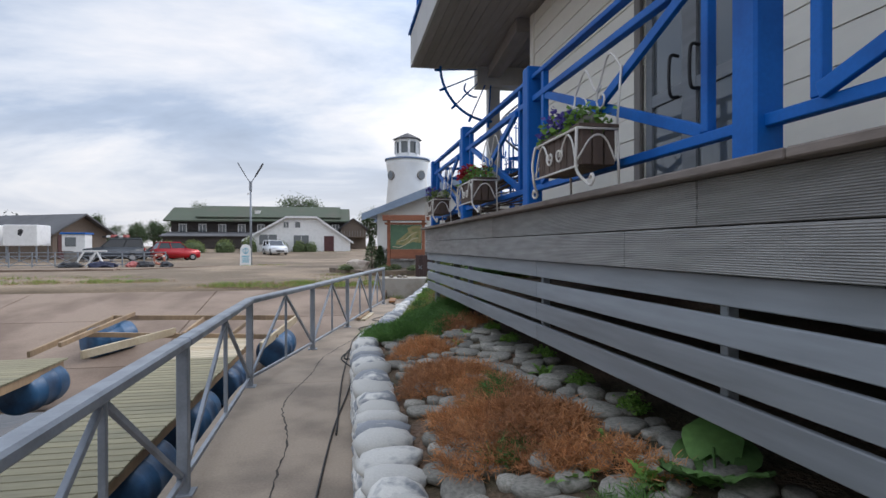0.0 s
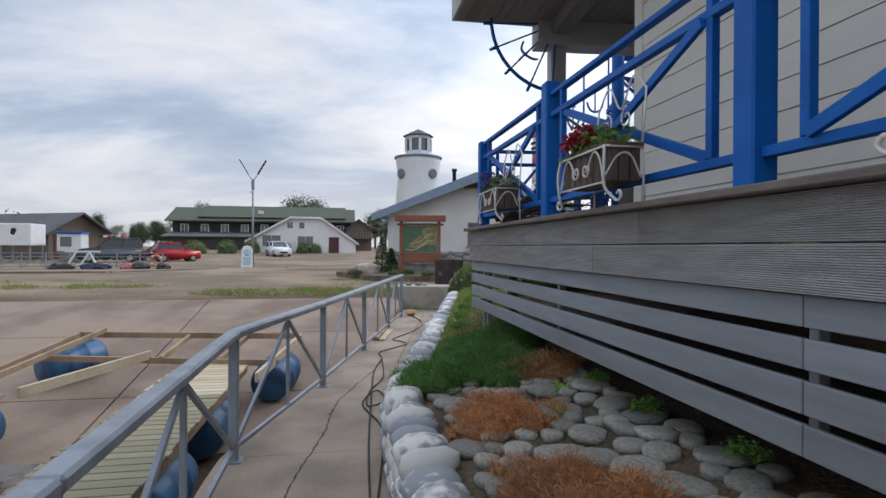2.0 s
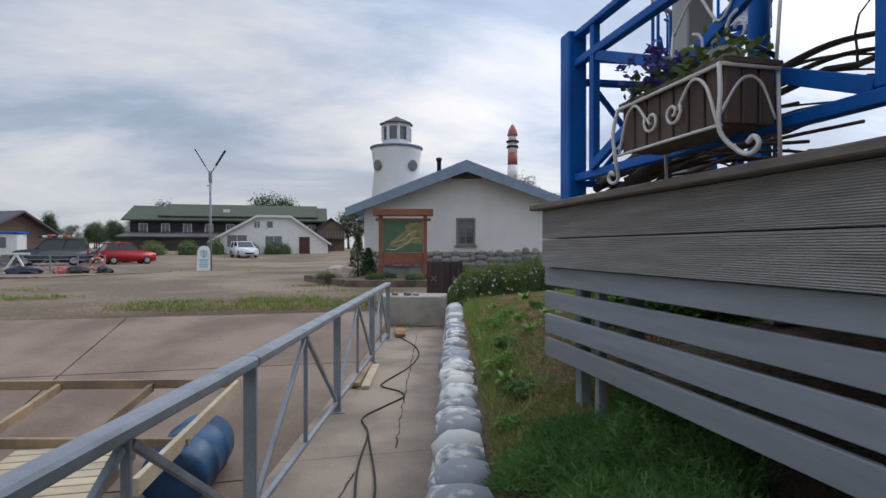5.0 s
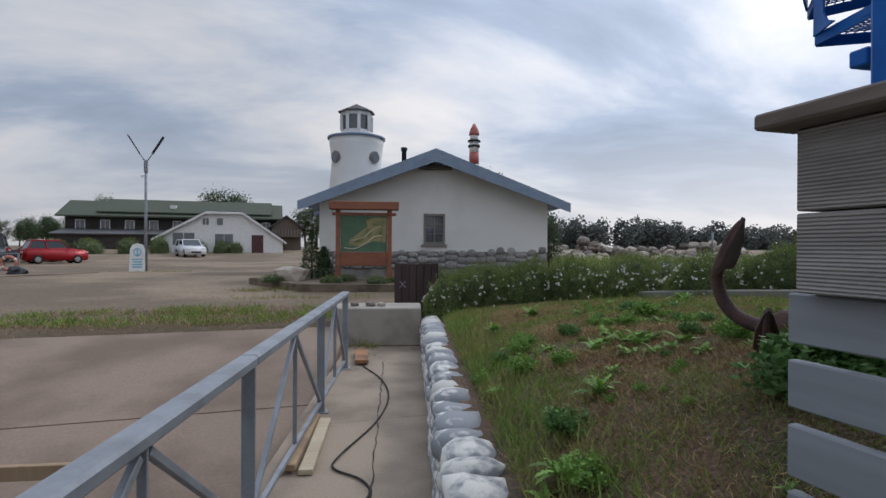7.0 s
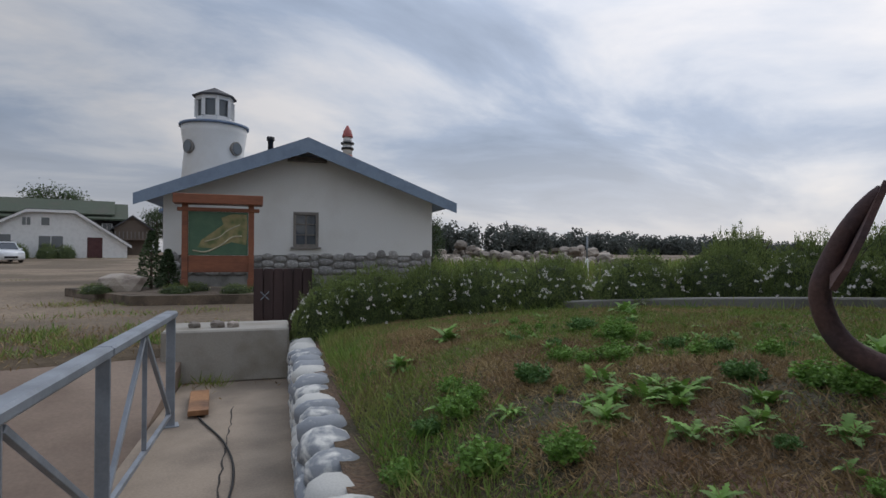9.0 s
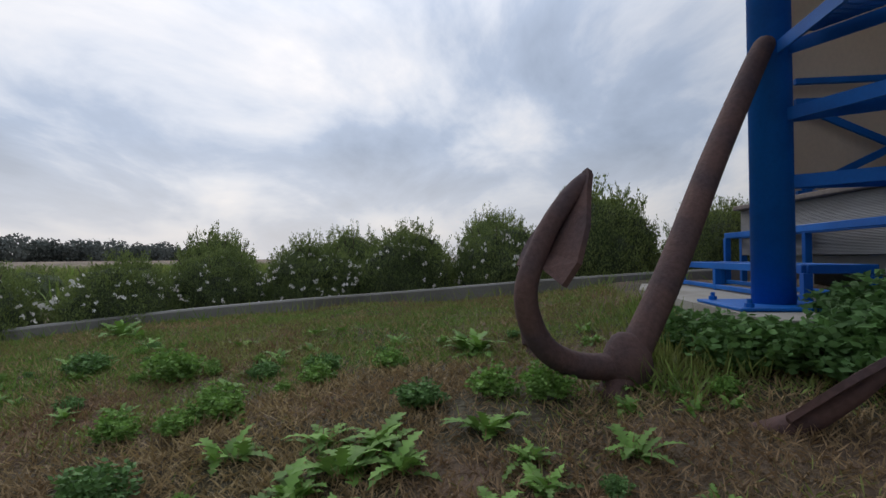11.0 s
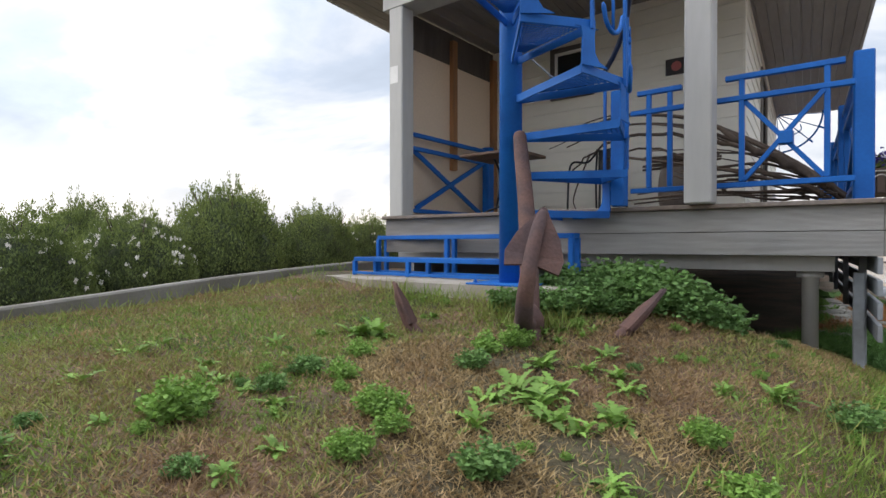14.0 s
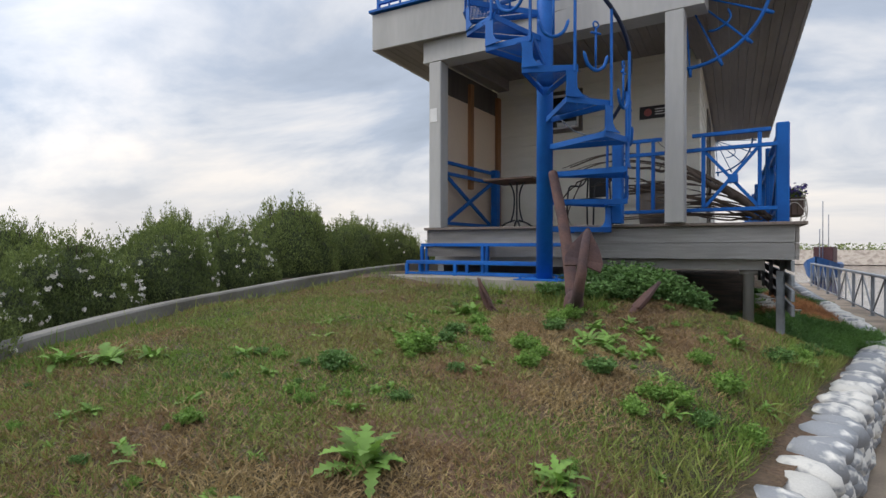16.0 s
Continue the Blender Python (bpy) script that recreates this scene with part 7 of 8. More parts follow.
# quay fence far off, with lifebuoy, trestle and heaps
qf = thing("quay_fence", (-15.5, 38, 0.3), "grey steel fence with crossed braces along the far quay", "fence")
for i in range(10):
    x = -23.0 + i * 1.3
    bm = bmesh.new()
    beam(bm, (x, 38, 0.3), (x, 38, 1.25), 0.07, 0.07)
    part("post", bm, M_STEEL, qf)
    if i < 9:
        for z in (1.22, 1.0, 0.42):
            bm = bmesh.new()
            beam(bm, (x, 38, z), (x + 1.3, 38, z), 0.05, 0.05)
            part("rail", bm, M_STEEL, qf)
        bm = bmesh.new()
        beam(bm, (x + 0.1, 38, 0.45), (x + 1.2, 38, 0.98), 0.03, 0.04)
        beam(bm, (x + 0.1, 38.03, 0.98), (x + 1.2, 38.03, 0.45), 0.03, 0.04)
        part("cross_brace", bm, M_STEEL, qf)
lb = thing("lifebuoy", (-11.65, 37.9, 0.36), "faded orange and white lifebuoy on the fence", "lifebuoy")
bm = bmesh.new()
tube(bm, [(0.31 * math.cos(q), 0, 0.40 + 0.31 * math.sin(q)) for q in (math.tau * j / 24 for j in range(25))], 0.075, 8, cap=False)
lpart("ring", bm, M_ORANGE, lb)
for k in range(4):
    a = math.tau * k / 4 + 0.5
    bm = bmesh.new()
    tube(bm, [(0.31 * math.cos(q), 0, 0.40 + 0.31 * math.sin(q)) for q in (a, a + 0.12, a + 0.24)], 0.079, 8)
    lpart("band", bm, M_WHITE, lb, "white band")
ts = thing("steel_trestle", (-15.5, 37.2, 0.3), "white steel trestle with slanted legs", "trestle")
for x0, x1 in ((-0.9, -0.3), (0.9, 0.4), (-0.2, 0.4)):
    bm = bmesh.new()
    beam(bm, (x0, 0, 0), (x1, 0, 1.0), 0.09, 0.09)
    lpart("leg", bm, M_WHITE, ts)
bm = bmesh.new()
beam(bm, (-0.9, 0, 1.02), (1.0, 0, 1.02), 0.12, 0.1)
lpart("top_bar", bm, M_WHITE, ts)
for x, w, m_, lab in ((-16.4, 0.7, M_BLACKIRON, "dark tarpaulin heap on the quay"), (-14.6, 0.9, mat("navy_tarp", (0.02, 0.025, 0.06), 0.7, var=0.2, bump=0.3), "navy tarpaulin heap on the quay"), (-12.9, 0.35, M_REDBAND, "red bag on the quay"), (-12.2, 0.55, M_BLACKIRON, "dark heap of netting on the quay"), (-10.9, 0.4, M_BLACKIRON, "black bag on the quay")):
    bm = bmesh.new()
    bmesh.ops.create_icosphere(bm, subdivisions=3, radius=1)
    for v in bm.verts:
        v.co *= 1 + 0.35 * noise.noise(v.co * 2 + Vector((x, 0, 0)))
        v.co = Vector((v.co.x * w, v.co.y * 0.4, max(-0.05, v.co.z * 0.3)))
    bm.transform(Matrix.Translation((x, 36.8, 0.35)))
    solid("tarpaulin", bm, m_, lab, "heap")
# low quay kerb and grass verge
bm = bmesh.new()
beam(bm, (-60, 29.5, 0.25), (-12, 32, 0.25), 1.2, 0.3)
beam(bm, (-12, 32, 0.25), (-8.0, 37.5, 0.22), 0.5, 0.22)
solid("quay_edge", bm, M_SLIP, "low concrete edge of the far quay", kind="structure")

# ---- trees ----
def tree_meshes(seed, n=2800, pine=False):
    g = np.random.default_rng(seed)
    b = bmesh.new()
    P = []
    tube(b, [(0, 0, 0), (0.02, 0.01, 0.35), (0.0, 0.03, 0.95)], [0.035, 0.026, 0.006], 7)
    k = 16 if not pine else 22
    for i in range(k):
        t = 0.3 + 0.68 * i / k
        a = i * 2.4 + g.uniform(-0.3, 0.3)
        L = (0.36 * math.sin(math.pi * min(1, (t - 0.12) / 0.95)) if not pine else 0.32 * (1.05 - t)) * g.uniform(0.7, 1.2)
        e = Vector((L * math.cos(a), L * math.sin(a), t + 0.10 * g.uniform(0.3, 1)))
        tube(b, [(0, 0, t), e * 0.5 + Vector((0, 0, t * 0.5 + 0.03)), e], [0.012, 0.008, 0.003], 4)
        c = np.array(e)
        P.append(c + g.normal(size=(n // k, 3)) * np.array([0.085, 0.085, 0.06]))
        P.append(c * np.array([0.6, 0.6, 1]) + g.normal(size=(n // k // 2, 3)) * 0.07)
    tr = done(b, "trunk")
    tr.materials.append(M_BARK)
    return tr, leaf_mesh("crown", np.concatenate(P), g, 0.036, M_LEAF_TREE, 0.38)


TREES = [tree_meshes(2), tree_meshes(5), tree_meshes(9, pine=True)]


def tree(x, y, z, h, k, w=1.0, label="broad green tree behind the buildings"):
    th = thing("tree", pose(x, y, z, 0, 0, x * 37), label, "tree", "trees round the yard")
    for me, nm in zip(TREES[k], ("trunk", "crown")):
        ob = new(nm, me)
        ob.parent = th
        ob.scale = (h * w, h * w, h)


rt_ = random.Random(3)
for x, y, h, k, w in ((-8.6, 104, 8.6, 0, 1.0), (-6.0, 106, 8.4, 1, 1.0), (-26, 108, 7.6, 1, 0.6), (16.4, 46, 6.3, 0, 0.5), (18.6, 45, 5.0, 1, 0.6), (11.3, 28.0, 2.4, 1, 0.5),
                      (5.2, 98, 6.0, 1, 1.0), (7.0, 99, 6.5, 0, 1.0)):
    tree(x, y, 0.3 if y < 50 else 1.3, h, k, w)
for i in range(34):
    a = i / 33
    x, y = -72 + 48 * a + rt_.uniform(-2, 2), 108 + rt_.uniform(-6, 8)
    tree(x, y, 1.2, rt_.uniform(3.4, 5.0) * (1.15 if i % 5 == 0 else 0.95), i % 3, 1.0, "tree of the wood beyond the yard")
# low wood on the far shore, past counting; its pale leaf colour paints the haze
gF = np.random.default_rng(51)
P = []
for i in range(260):
    a = i / 259
    if a < 0.62:
        t = a / 0.62
        x, y = 62 + 120 * t, 150 - 50 * t
        h = 10.5 - 5.0 * t
    else:
        t = (a - 0.62) / 0.38
        x, y = -160 + 90 * t, 130 + 15 * t
        h = 9
    hh = h * gF.uniform(0.7, 1.15)
    c = np.array([x + gF.normal() * 3, y + gF.normal() * 5, 0])
    q = unit(300, gF) * np.array([2.6, 2.6, hh * 0.5]) * gF.uniform(0.6, 1, 300)[:, None]
    q[:, 2] += hh * 0.5
    P.append(c + q)
tagged(new("distant_wood", leaf_mesh("distant_wood", np.concatenate(P), gF, 0.85, M_LEAF_HAZE, 0.45)), "low wood along the far shore, greyed by painted haze", "woods", kind="stuff")
# reedy grass on the yard
gV = np.random.default_rng(61)
V = []
for cx, cy, rx, ry, n in ((-1.0, 18.3, 3.6, 1.3, 9500), (-9.5, 21.0, 3.4, 0.8, 3200), (-13, 24, 5, 0.6, 1200), (-5, 37.5, 2.5, 0.6, 700), (2.2, 17.4, 0.5, 0.4, 500), (1.0, 21.5, 1.8, 0.6, 500), (1.0, 24.2, 2.0, 0.8, 900), (1.45, 15.9, 0.35, 0.25, 300), (-10, 74, 14, 1.5, 1500)):
    a, r = gV.uniform(0, math.tau, n), np.sqrt(gV.uniform(0, 1, n))
    X, Y = cx + rx * r * np.cos(a), cy + ry * r * np.sin(a)
    keep = np.array([noise.noise((x * 1.1, y * 1.6, 0)) + 0.5 * noise.noise((x * 4, y * 4, 3)) > 0.02 for x, y in zip(X, Y)]) & ((Y > 16.55) | (X > 1.1))
    Z = np.where(Y > 16.5, 0.30 + 0.03 * np.clip(Y - 56, 0, 36), 0.0)
    V.append(np.stack([X, Y, Z], 1)[keep])
tagged(new("verge_grass", grass_mesh("verge_grass", np.concatenate(V), gV, 0.06, 0.2, 0.006, 0.6, M_GRASS)), "patchy verge grass on the gravel", "grass", kind="stuff")

V = np.concatenate(V)
tagged(new("dry_verge_grass", grass_mesh("dry_verge_grass", V + gV.normal(size=V.shape) * np.array([0.5, 0.3, 0.0]), gV, 0.04, 0.13, 0.006, 0.9, M_DRY)), "dry straw verge grass on the gravel", "grass", kind="stuff")
# rough meadow between the hedge and the shore
n = 26000
X, Y = gV.uniform(10.5, 62, n), gV.uniform(-6, 44, n)
ok = (X > 14) | (Y < 20)
V = np.stack([X, Y, np.full(n, 0.29)], 1)[ok]
tagged(new("meadow_grass", grass_mesh("meadow_grass", V, gV, 0.45, 1.15, 0.03, 0.35, M_GRASS)), "tall pale green meadow grass behind the hedge", "grass", kind="stuff")

# red and white lighthouse far off
lh = thing("lighthouse", (63.2, 176, 3.4), "tall red and white banded lighthouse in the distance", "lighthouse")
bands = [(-3.1, 9, M_WHITE), (9, 14.5, M_REDBAND), (14.5, 20, M_WHITE), (20, 25.5, M_WHITE), (25.5, 29.5, M_REDBAND), (29.5, 33, M_WHITE)]
rad = lambda z: 2.2 - 0.022 * z
for z0, z1, m_ in bands:
    bm = bmesh.new()
    lathe(bm, [(rad(z0), z0), (rad(z1), z1)], 20)
    lpart("band", bm, m_, lh)
for prof, m_, nm in (([(2.1, 33), (2.1, 33.5)], M_BLACKIRON, "gallery"), ([(1.35, 33.5), (1.35, 35.2)], M_WHITE, "lantern"), ([(1.7, 35.2), (1.7, 35.6), (1.3, 37.2), (0.3, 39)], M_REDBAND, "cap"), ([(1.95, 31.2), (1.95, 31.9)], M_BLACKIRON, "collar")):
    bm = bmesh.new()
    lathe(bm, prof, 18)
    lpart(nm, bm, m_, lh)

# boat and breakwater on the water behind
bt = thing("fishing_boat", pose(-1.0, -42, -0.92, 0, 0, 80), "small blue fishing boat with masts at its mooring", "boat")
bm = bmesh.new()
secs = []
for x, w, k, s in ((-3.6, 0.9, -0.3, 1.35), (-1.5, 1.3, -0.5, 1.2), (1, 1.3, -0.5, 1.25), (2.8, 0.8, -0.4, 1.6), (3.8, 0.05, 0.2, 1.9)):
    secs.append([bm.verts.new(p) for p in ((x, -w, s), (x, -w * 0.8, 0.2), (x, 0, k), (x, w * 0.8, 0.2), (x, w, s))])
for a, b in zip(secs, secs[1:]):
    for k in range(4):
        bm.faces.new((a[k], a[k + 1], b[k + 1], b[k]))
    bm.faces.new((a[0], b[0], b[4], a[4]))
bm.faces.new(secs[0])
lpart("hull", bm, mat("boat_blue", (0.01, 0.09, 0.28), 0.5, var=0.1, bump=0.1), bt)
bm = bmesh.new()
box(bm, -2.4, -0.7, 1.2, 0.2, 0.7, 2.7, 0.05)
lpart("cabin", bm, M_REDWALL, bt)
for x, h in ((-2.8, 5.6), (0.4, 6.6), (2.0, 4.2)):
    bm = bmesh.new()
    tube(bm, [(x, 0, 1.2), (x, 0, h)], 0.04, 6)
    lpart("mast", bm, M_STEEL, bt)
bt.matrix_basis = PM @ bt.matrix_basis
bm = bmesh.new()
prism(bm, [(-60, -95, -0.95), (40, -95, -0.95), (38, -97, 1.4), (-58, -97, 1.4)], (0, -14, 0))
bm.transform(PM)
solid("breakwater", bm, M_BOULDER, "long stone breakwater across the harbour", kind="structure")
gB = np.random.default_rng(71)
P = np.stack([gB.uniform(-58, 38, 4200), gB.uniform(-104, -97, 4200), 1.3 + gB.uniform(0, 1.1, 4200) ** 2], 1)
tagged(new("shore_scrub", leaf_mesh("shore_scrub", P, gB, 0.5, M_LEAF_HEDGE, 0.4)), "green scrub on the breakwater", "scrub", kind="stuff")
# survey mast on tripod
tm = thing("tripod_mast", (21.7, 30, 0.3), "thin mast on a tripod beyond the hedge", "mast")
for k in range(3):
    a = k * math.tau / 3
    bm = bmesh.new()
    tube(bm, [(0.35 * math.cos(a), 0.35 * math.sin(a), 0), (0, 0, 1.1)], 0.03, 6)
    lpart("leg", bm, M_WHITE, tm)
bm = bmesh.new()
tube(bm, [(0, 0, 1.0), (0, 0, 2.15)], 0.05, 6)
lpart("pole", bm, M_STEEL, tm)


# ---- pontoon with plank deck on blue drums ----
pon = thing("pontoon", (-2.0, 7, -0.3), "timber pontoon of pale new and greenish old planks on blue drums", "pontoon")
rq = random.Random(6)


def pon_z(y):
    return -0.15 - 0.02 * (10.4 - y)


y = 2.6
i = 0
while y < 10.35:
    w = rq.uniform(0.125, 0.14)
    if 8.62 < y + w < 8.75:
        y += 0.02
    bm = bmesh.new()
    a = rq.uniform(-0.03, 0.03)
    o = 0.03 * (y - 6)
    box(bm, -2.78 + a + o, y, pon_z(y), -1.80 + a * 0.4 + o, y + w, pon_z(y) + 0.03, 0.004)
    part("plank", bm, M_NEWPLANK if y > 8.65 else M_OLDPLANK, pon)
    y += w + 0.012
for x in (-2.72, -1.86):
    bm = bmesh.new()
    beam(bm, (x - 0.1, 2.6, pon_z(2.6) - 0.06), (x + 0.13, 10.4, pon_z(10.4) - 0.06), 0.05, 0.12, 0.004)
    part("bearer", bm, M_LUMBER, pon)


def drum(parent, c, d, name="drum"):
    """A ribbed plastic barrel lying along d."""
    b = bmesh.new()
    lathe(b, [(0.02, -0.45), (0.24, -0.45), (0.28, -0.42), (0.295, -0.36), (0.295, -0.17), (0.31, -0.15), (0.295, -0.13), (0.295, 0.13), (0.31, 0.15), (0.295, 0.17), (0.295, 0.36), (0.28, 0.42), (0.24, 0.45), (0.02, 0.45)], 24)
    q = Vector((0, 0, 1)).rotation_difference(Vector(d).normalized())
    b.transform(Matrix.Translation(c) @ q.to_matrix().to_4x4())
    part(name, b, M_DRUM, parent)


for yy in (3.4, 5.2, 7.0, 8.9):
    drum(pon, (-2.0 + 0.03 * (yy - 6), yy, pon_z(yy) - 0.40), (0.05, 1, 0.03))
    drum(pon, (-2.6 + 0.03 * (yy - 6), yy, pon_z(yy) - 0.40), (0.05, 1, 0.03))
# open lumber frame that carries on from it
fr = thing("lumber_frame", (-3.4, 12, -0.3), "open frame of raw lumber laid on blue drums", "frame")
for p, q, w, h, m_ in (((-4.88, 12.33, 0.08), (-0.98, 11.65, 0.07), 0.05, 0.10, M_LUMBER), ((-4.86, 12.30, 0.07), (-4.92, 9.2, -0.10), 0.05, 0.10, M_LUMBER), ((-1.0, 11.60, 0.05), (-1.42, 9.4, -0.13), 0.05, 0.14, M_NEWPLANK),
                       ((-4.40, 12.2, 0.17), (-4.52, 9.3, 0.02), 0.05, 0.08, M_LUMBER), ((-2.95, 12.0, 0.05), (-2.97, 10.5, -0.05), 0.05, 0.09, M_LUMBER), ((-4.86, 10.92, -0.06), (-1.22, 10.2, -0.10), 0.05, 0.09, M_LUMBER),
                       ((-3.95, 8.7, -0.05), (-3.15, 10.62, 0.0), 0.05, 0.13, M_NEWPLANK), ((-1.95, 11.8, 0.04), (-2.1, 10.4, -0.07), 0.05, 0.09, M_LUMBER)):
    bm = bmesh.new()
    beam(bm, p, q, w, h, 0.004)
    part("timber", bm, m_, fr)
drum(fr, (-4.60, 11.45, -0.24), (0.62, 0.78, 0.1))
drum(fr, (-1.28, 10.55, -0.36), (0.15, 1, 0.08))
p2 = thing("pontoon", (-5.2, 7, -0.4), "old plank pontoon on blue drums", "pontoon")
y = 4.5
while y < 9.1:
    bm = bmesh.new()
    box(bm, -6.2, y, -0.2, -4.35, y + 0.135, -0.17, 0.004)
    part("plank", bm, M_OLDPLANK, p2)
    y += 0.147
bm = bmesh.new()
box(bm, -4.42, 4.5, -0.32, -4.37, 9.1, -0.205, 0.004)
part("bearer", bm, M_LUMBER, p2)
for yy in (5.9, 8.6):
    drum(p2, (-4.55, yy, -0.50), (0.1, 1, 0))

# cable, off-cut boards and stones on the walkway
bm = bmesh.new()
tube(bm, spline([(-0.1, 4.2, 0.012), (-0.05, 6.0, 0.012), (0.05, 7.6, 0.012), (0.15, 8.9, 0.012), (0.31, 9.75, 0.012), (0.30, 10.2, 0.012), (0.55, 10.55, 0.012), (0.79, 10.85, 0.012), (0.78, 11.1, 0.012), (0.62, 11.35, 0.012), (0.70, 11.6, 0.012), (1.1, 12.3, 0.012), (1.38, 13.1, 0.012), (1.45, 13.9, 0.012), (1.35, 14.9, 0.012), (1.5, 15.8, 0.012)], 8), 0.0085, 6)
tube(bm, spline([(-0.28, 2.0, 0.012), (-0.22, 3.0, 0.012), (-0.12, 4.4, 0.012), (0.02, 5.6, 0.012), (0.1, 6.6, 0.012), (-0.05, 7.4, 0.012), (0.12, 7.9, 0.02), (0.2, 7.5, 0.02), (0.0, 7.3, 0.02), (0.05, 7.9, 0.02), (0.25, 8.6, 0.012), (0.31, 9.7, 0.012)], 8), 0.0085, 6)
solid("cable", bm, M_CABLE, "black cable trailing along the walkway", "cable")
for p, q, w, h, m_ in (((0.30, 11.35, 0.05), (0.56, 12.5, 0.05), 0.11, 0.045, M_LUMBER), ((0.42, 11.3, 0.025), (0.66, 12.45, 0.025), 0.10, 0.04, M_NEWPLANK), ((1.35, 14.75, 0.05), (1.46, 15.55, 0.05), 0.18, 0.05, M_BROWNWOOD)):
    bm = bmesh.new()
    beam(bm, p, q, w, h, 0.004)
    solid("loose_board", bm, m_, "short sawn board lying on the walkway", "board")
for x, y, r in ((1.75, 16.4, 0.07), (1.92, 16.35, 0.06), (1.5, 16.5, 0.06)):
    ob = new("loose_stone", BOULD[1])
    ob.matrix_basis = Matrix.Translation((x, y, 0.62 + r * 0.45)) @ Matrix.Diagonal((r * 1.2, r, r * 0.7, 1))
    tagged(ob, "small reddish stone on the concrete block", "stone")


# ---- planters on the deck's edge ----
def scroll(c, r, turns, sgn, plane_u, start=0.0):
    out = []
    for i in range(15):
        t = i / 14
        a = start + sgn * turns * math.tau * t
        q = r * (1 - 0.8 * t)
        out.append(c + plane_u * (q * math.cos(a)) + Vector((0, 0, q * math.sin(a))))
    return out


def planter(y0, kind):
    lab = {"purple": "wooden planter with purple flowers in white scrolled iron", "red": "wooden planter with red flowers in white scrolled iron", "mixed": "wooden planter with pale purple flowers in white scrolled iron"}[kind]
    X0, X1, L = 1.15, 1.345, 0.58
    Z0, Z1 = 2.03, 2.22
    th = thing("planter", ((X0 + X1) / 2, y0, 1.905), lab, "planter", "planters on the deck edge")
    n = 7
    for i in range(n):
        a = y0 - L / 2 + i * L / n
        for xx in (X0, X1 - 0.014):
            b = bmesh.new()
            box(b, xx, a + 0.006, Z0, xx + 0.014, a + L / n - 0.006, Z1, 0.003)
            part("slat", b, M_BOXWOOD, th)
    for i in range(3):
        for yy in (y0 - L / 2 - 0.012, y0 + L / 2 - 0.002):
            b = bmesh.new()
            a = X0 + i * (X1 - X0) / 3
            box(b, a + 0.004, yy, Z0, a + (X1 - X0) / 3 - 0.004, yy + 0.014, Z1, 0.003)
            part("slat", b, M_BOXWOOD, th)
    b = bmesh.new()
    box(b, X0 + 0.016, y0 - L / 2 + 0.014, Z0, X1 - 0.016, y0 + L / 2 - 0.014, Z1 - 0.03)
    part("soil", b, M_BED, th)
    b = bmesh.new()
    for xx in (X0 - 0.012, X1 - 0.004):
        box(b, xx, y0 - L / 2 - 0.02, Z1, xx + 0.018, y0 + L / 2 + 0.02, Z1 + 0.02)
    for yy in (y0 - L / 2 - 0.03, y0 + L / 2 + 0.008):
        box(b, X0 + 0.006, yy, Z1 + 0.001, X1 - 0.004, yy + 0.02, Z1 + 0.019)
    part("rim", b, M_BOXWOOD, th)
    # iron: frame bars, legs with curled feet, scrolls on the face, raised back
    b = bmesh.new()
    o = X0 - 0.02
    for z in (Z1 - 0.005, ):
        tube(b, [(o, y0 - L / 2 - 0.02, z), (o, y0 + L / 2 + 0.02, z)], 0.007, 6)
        for yy in (y0 - L / 2 - 0.02, y0 + L / 2 + 0.02):
            tube(b, [(o, yy, z), (X1 + 0.01, yy, z)], 0.007, 6)
    tube(b, [(o, y0 - L / 2 - 0.02, Z0 - 0.01), (o, y0 + L / 2 + 0.02, Z0 - 0.01)], 0.006, 6)
    part("iron_frame", b, M_WHITEIRON, th)
    U = Vector((0, 1, 0))
    for yy, s in ((y0 + L / 2 + 0.01, 1), (y0 - L / 2 - 0.01, -1)):
        b = bmesh.new()
        pts = spline([(o, yy, Z1), (o - 0.012, yy + s * 0.02, 2.12), (o - 0.006, yy + s * 0.01, 2.0), (o + 0.03, yy + s * 0.05, 1.93), (o + 0.03, yy + s * 0.10, 1.915), (o + 0.03, yy + s * 0.13, 1.94), (o + 0.03, yy + s * 0.11, 1.965), (o + 0.03, yy + s * 0.085, 1.95)], 5)
        tube(b, pts, 0.008, 6)
        part("leg", b, M_WHITEIRON, th)
        b = bmesh.new()
        tube(b, [(X1 + 0.01, yy, Z1), (X1 + 0.02, yy, 1.912)], 0.007, 6)
        part("leg", b, M_WHITEIRON, th)
        b = bmesh.new()
        tube(b, spline([(o, yy, Z0 + 0.02), (X0 + 0.06, yy, Z1 - 0.05), (X1 - 0.06, yy, Z1 - 0.05), (X1, yy, Z0 + 0.02)], 5), 0.006, 5)
        part("end_arch", b, M_WHITEIRON, th)
    for s in (-1, 1):
        b = bmesh.new()
        pts = spline([(o, y0 + s * (L / 2), Z0 + 0.0), (o, y0 + s * (L / 2 - 0.05), Z1 - 0.06), (o, y0 + s * (L / 2 - 0.12), Z1 - 0.02), (o, y0 + s * 0.09, Z0 + 0.09)], 5)
        tube(b, pts, 0.006, 6)
        tube(b, scroll(Vector((o, y0 + s * 0.065, Z0 + 0.085)), 0.048, 1.3, -s, U, 0.4 if s > 0 else 2.7), 0.006, 6)
        part("scroll", b, M_WHITEIRON, th)
    b = bmesh.new()
    xb = X1 + 0.012
    for yy in (y0 - L / 2, y0 + L / 2):
        tube(b, [(xb, yy, Z1), (xb + 0.03, yy * 0.98 + y0 * 0.02, 2.56)], 0.006, 6)
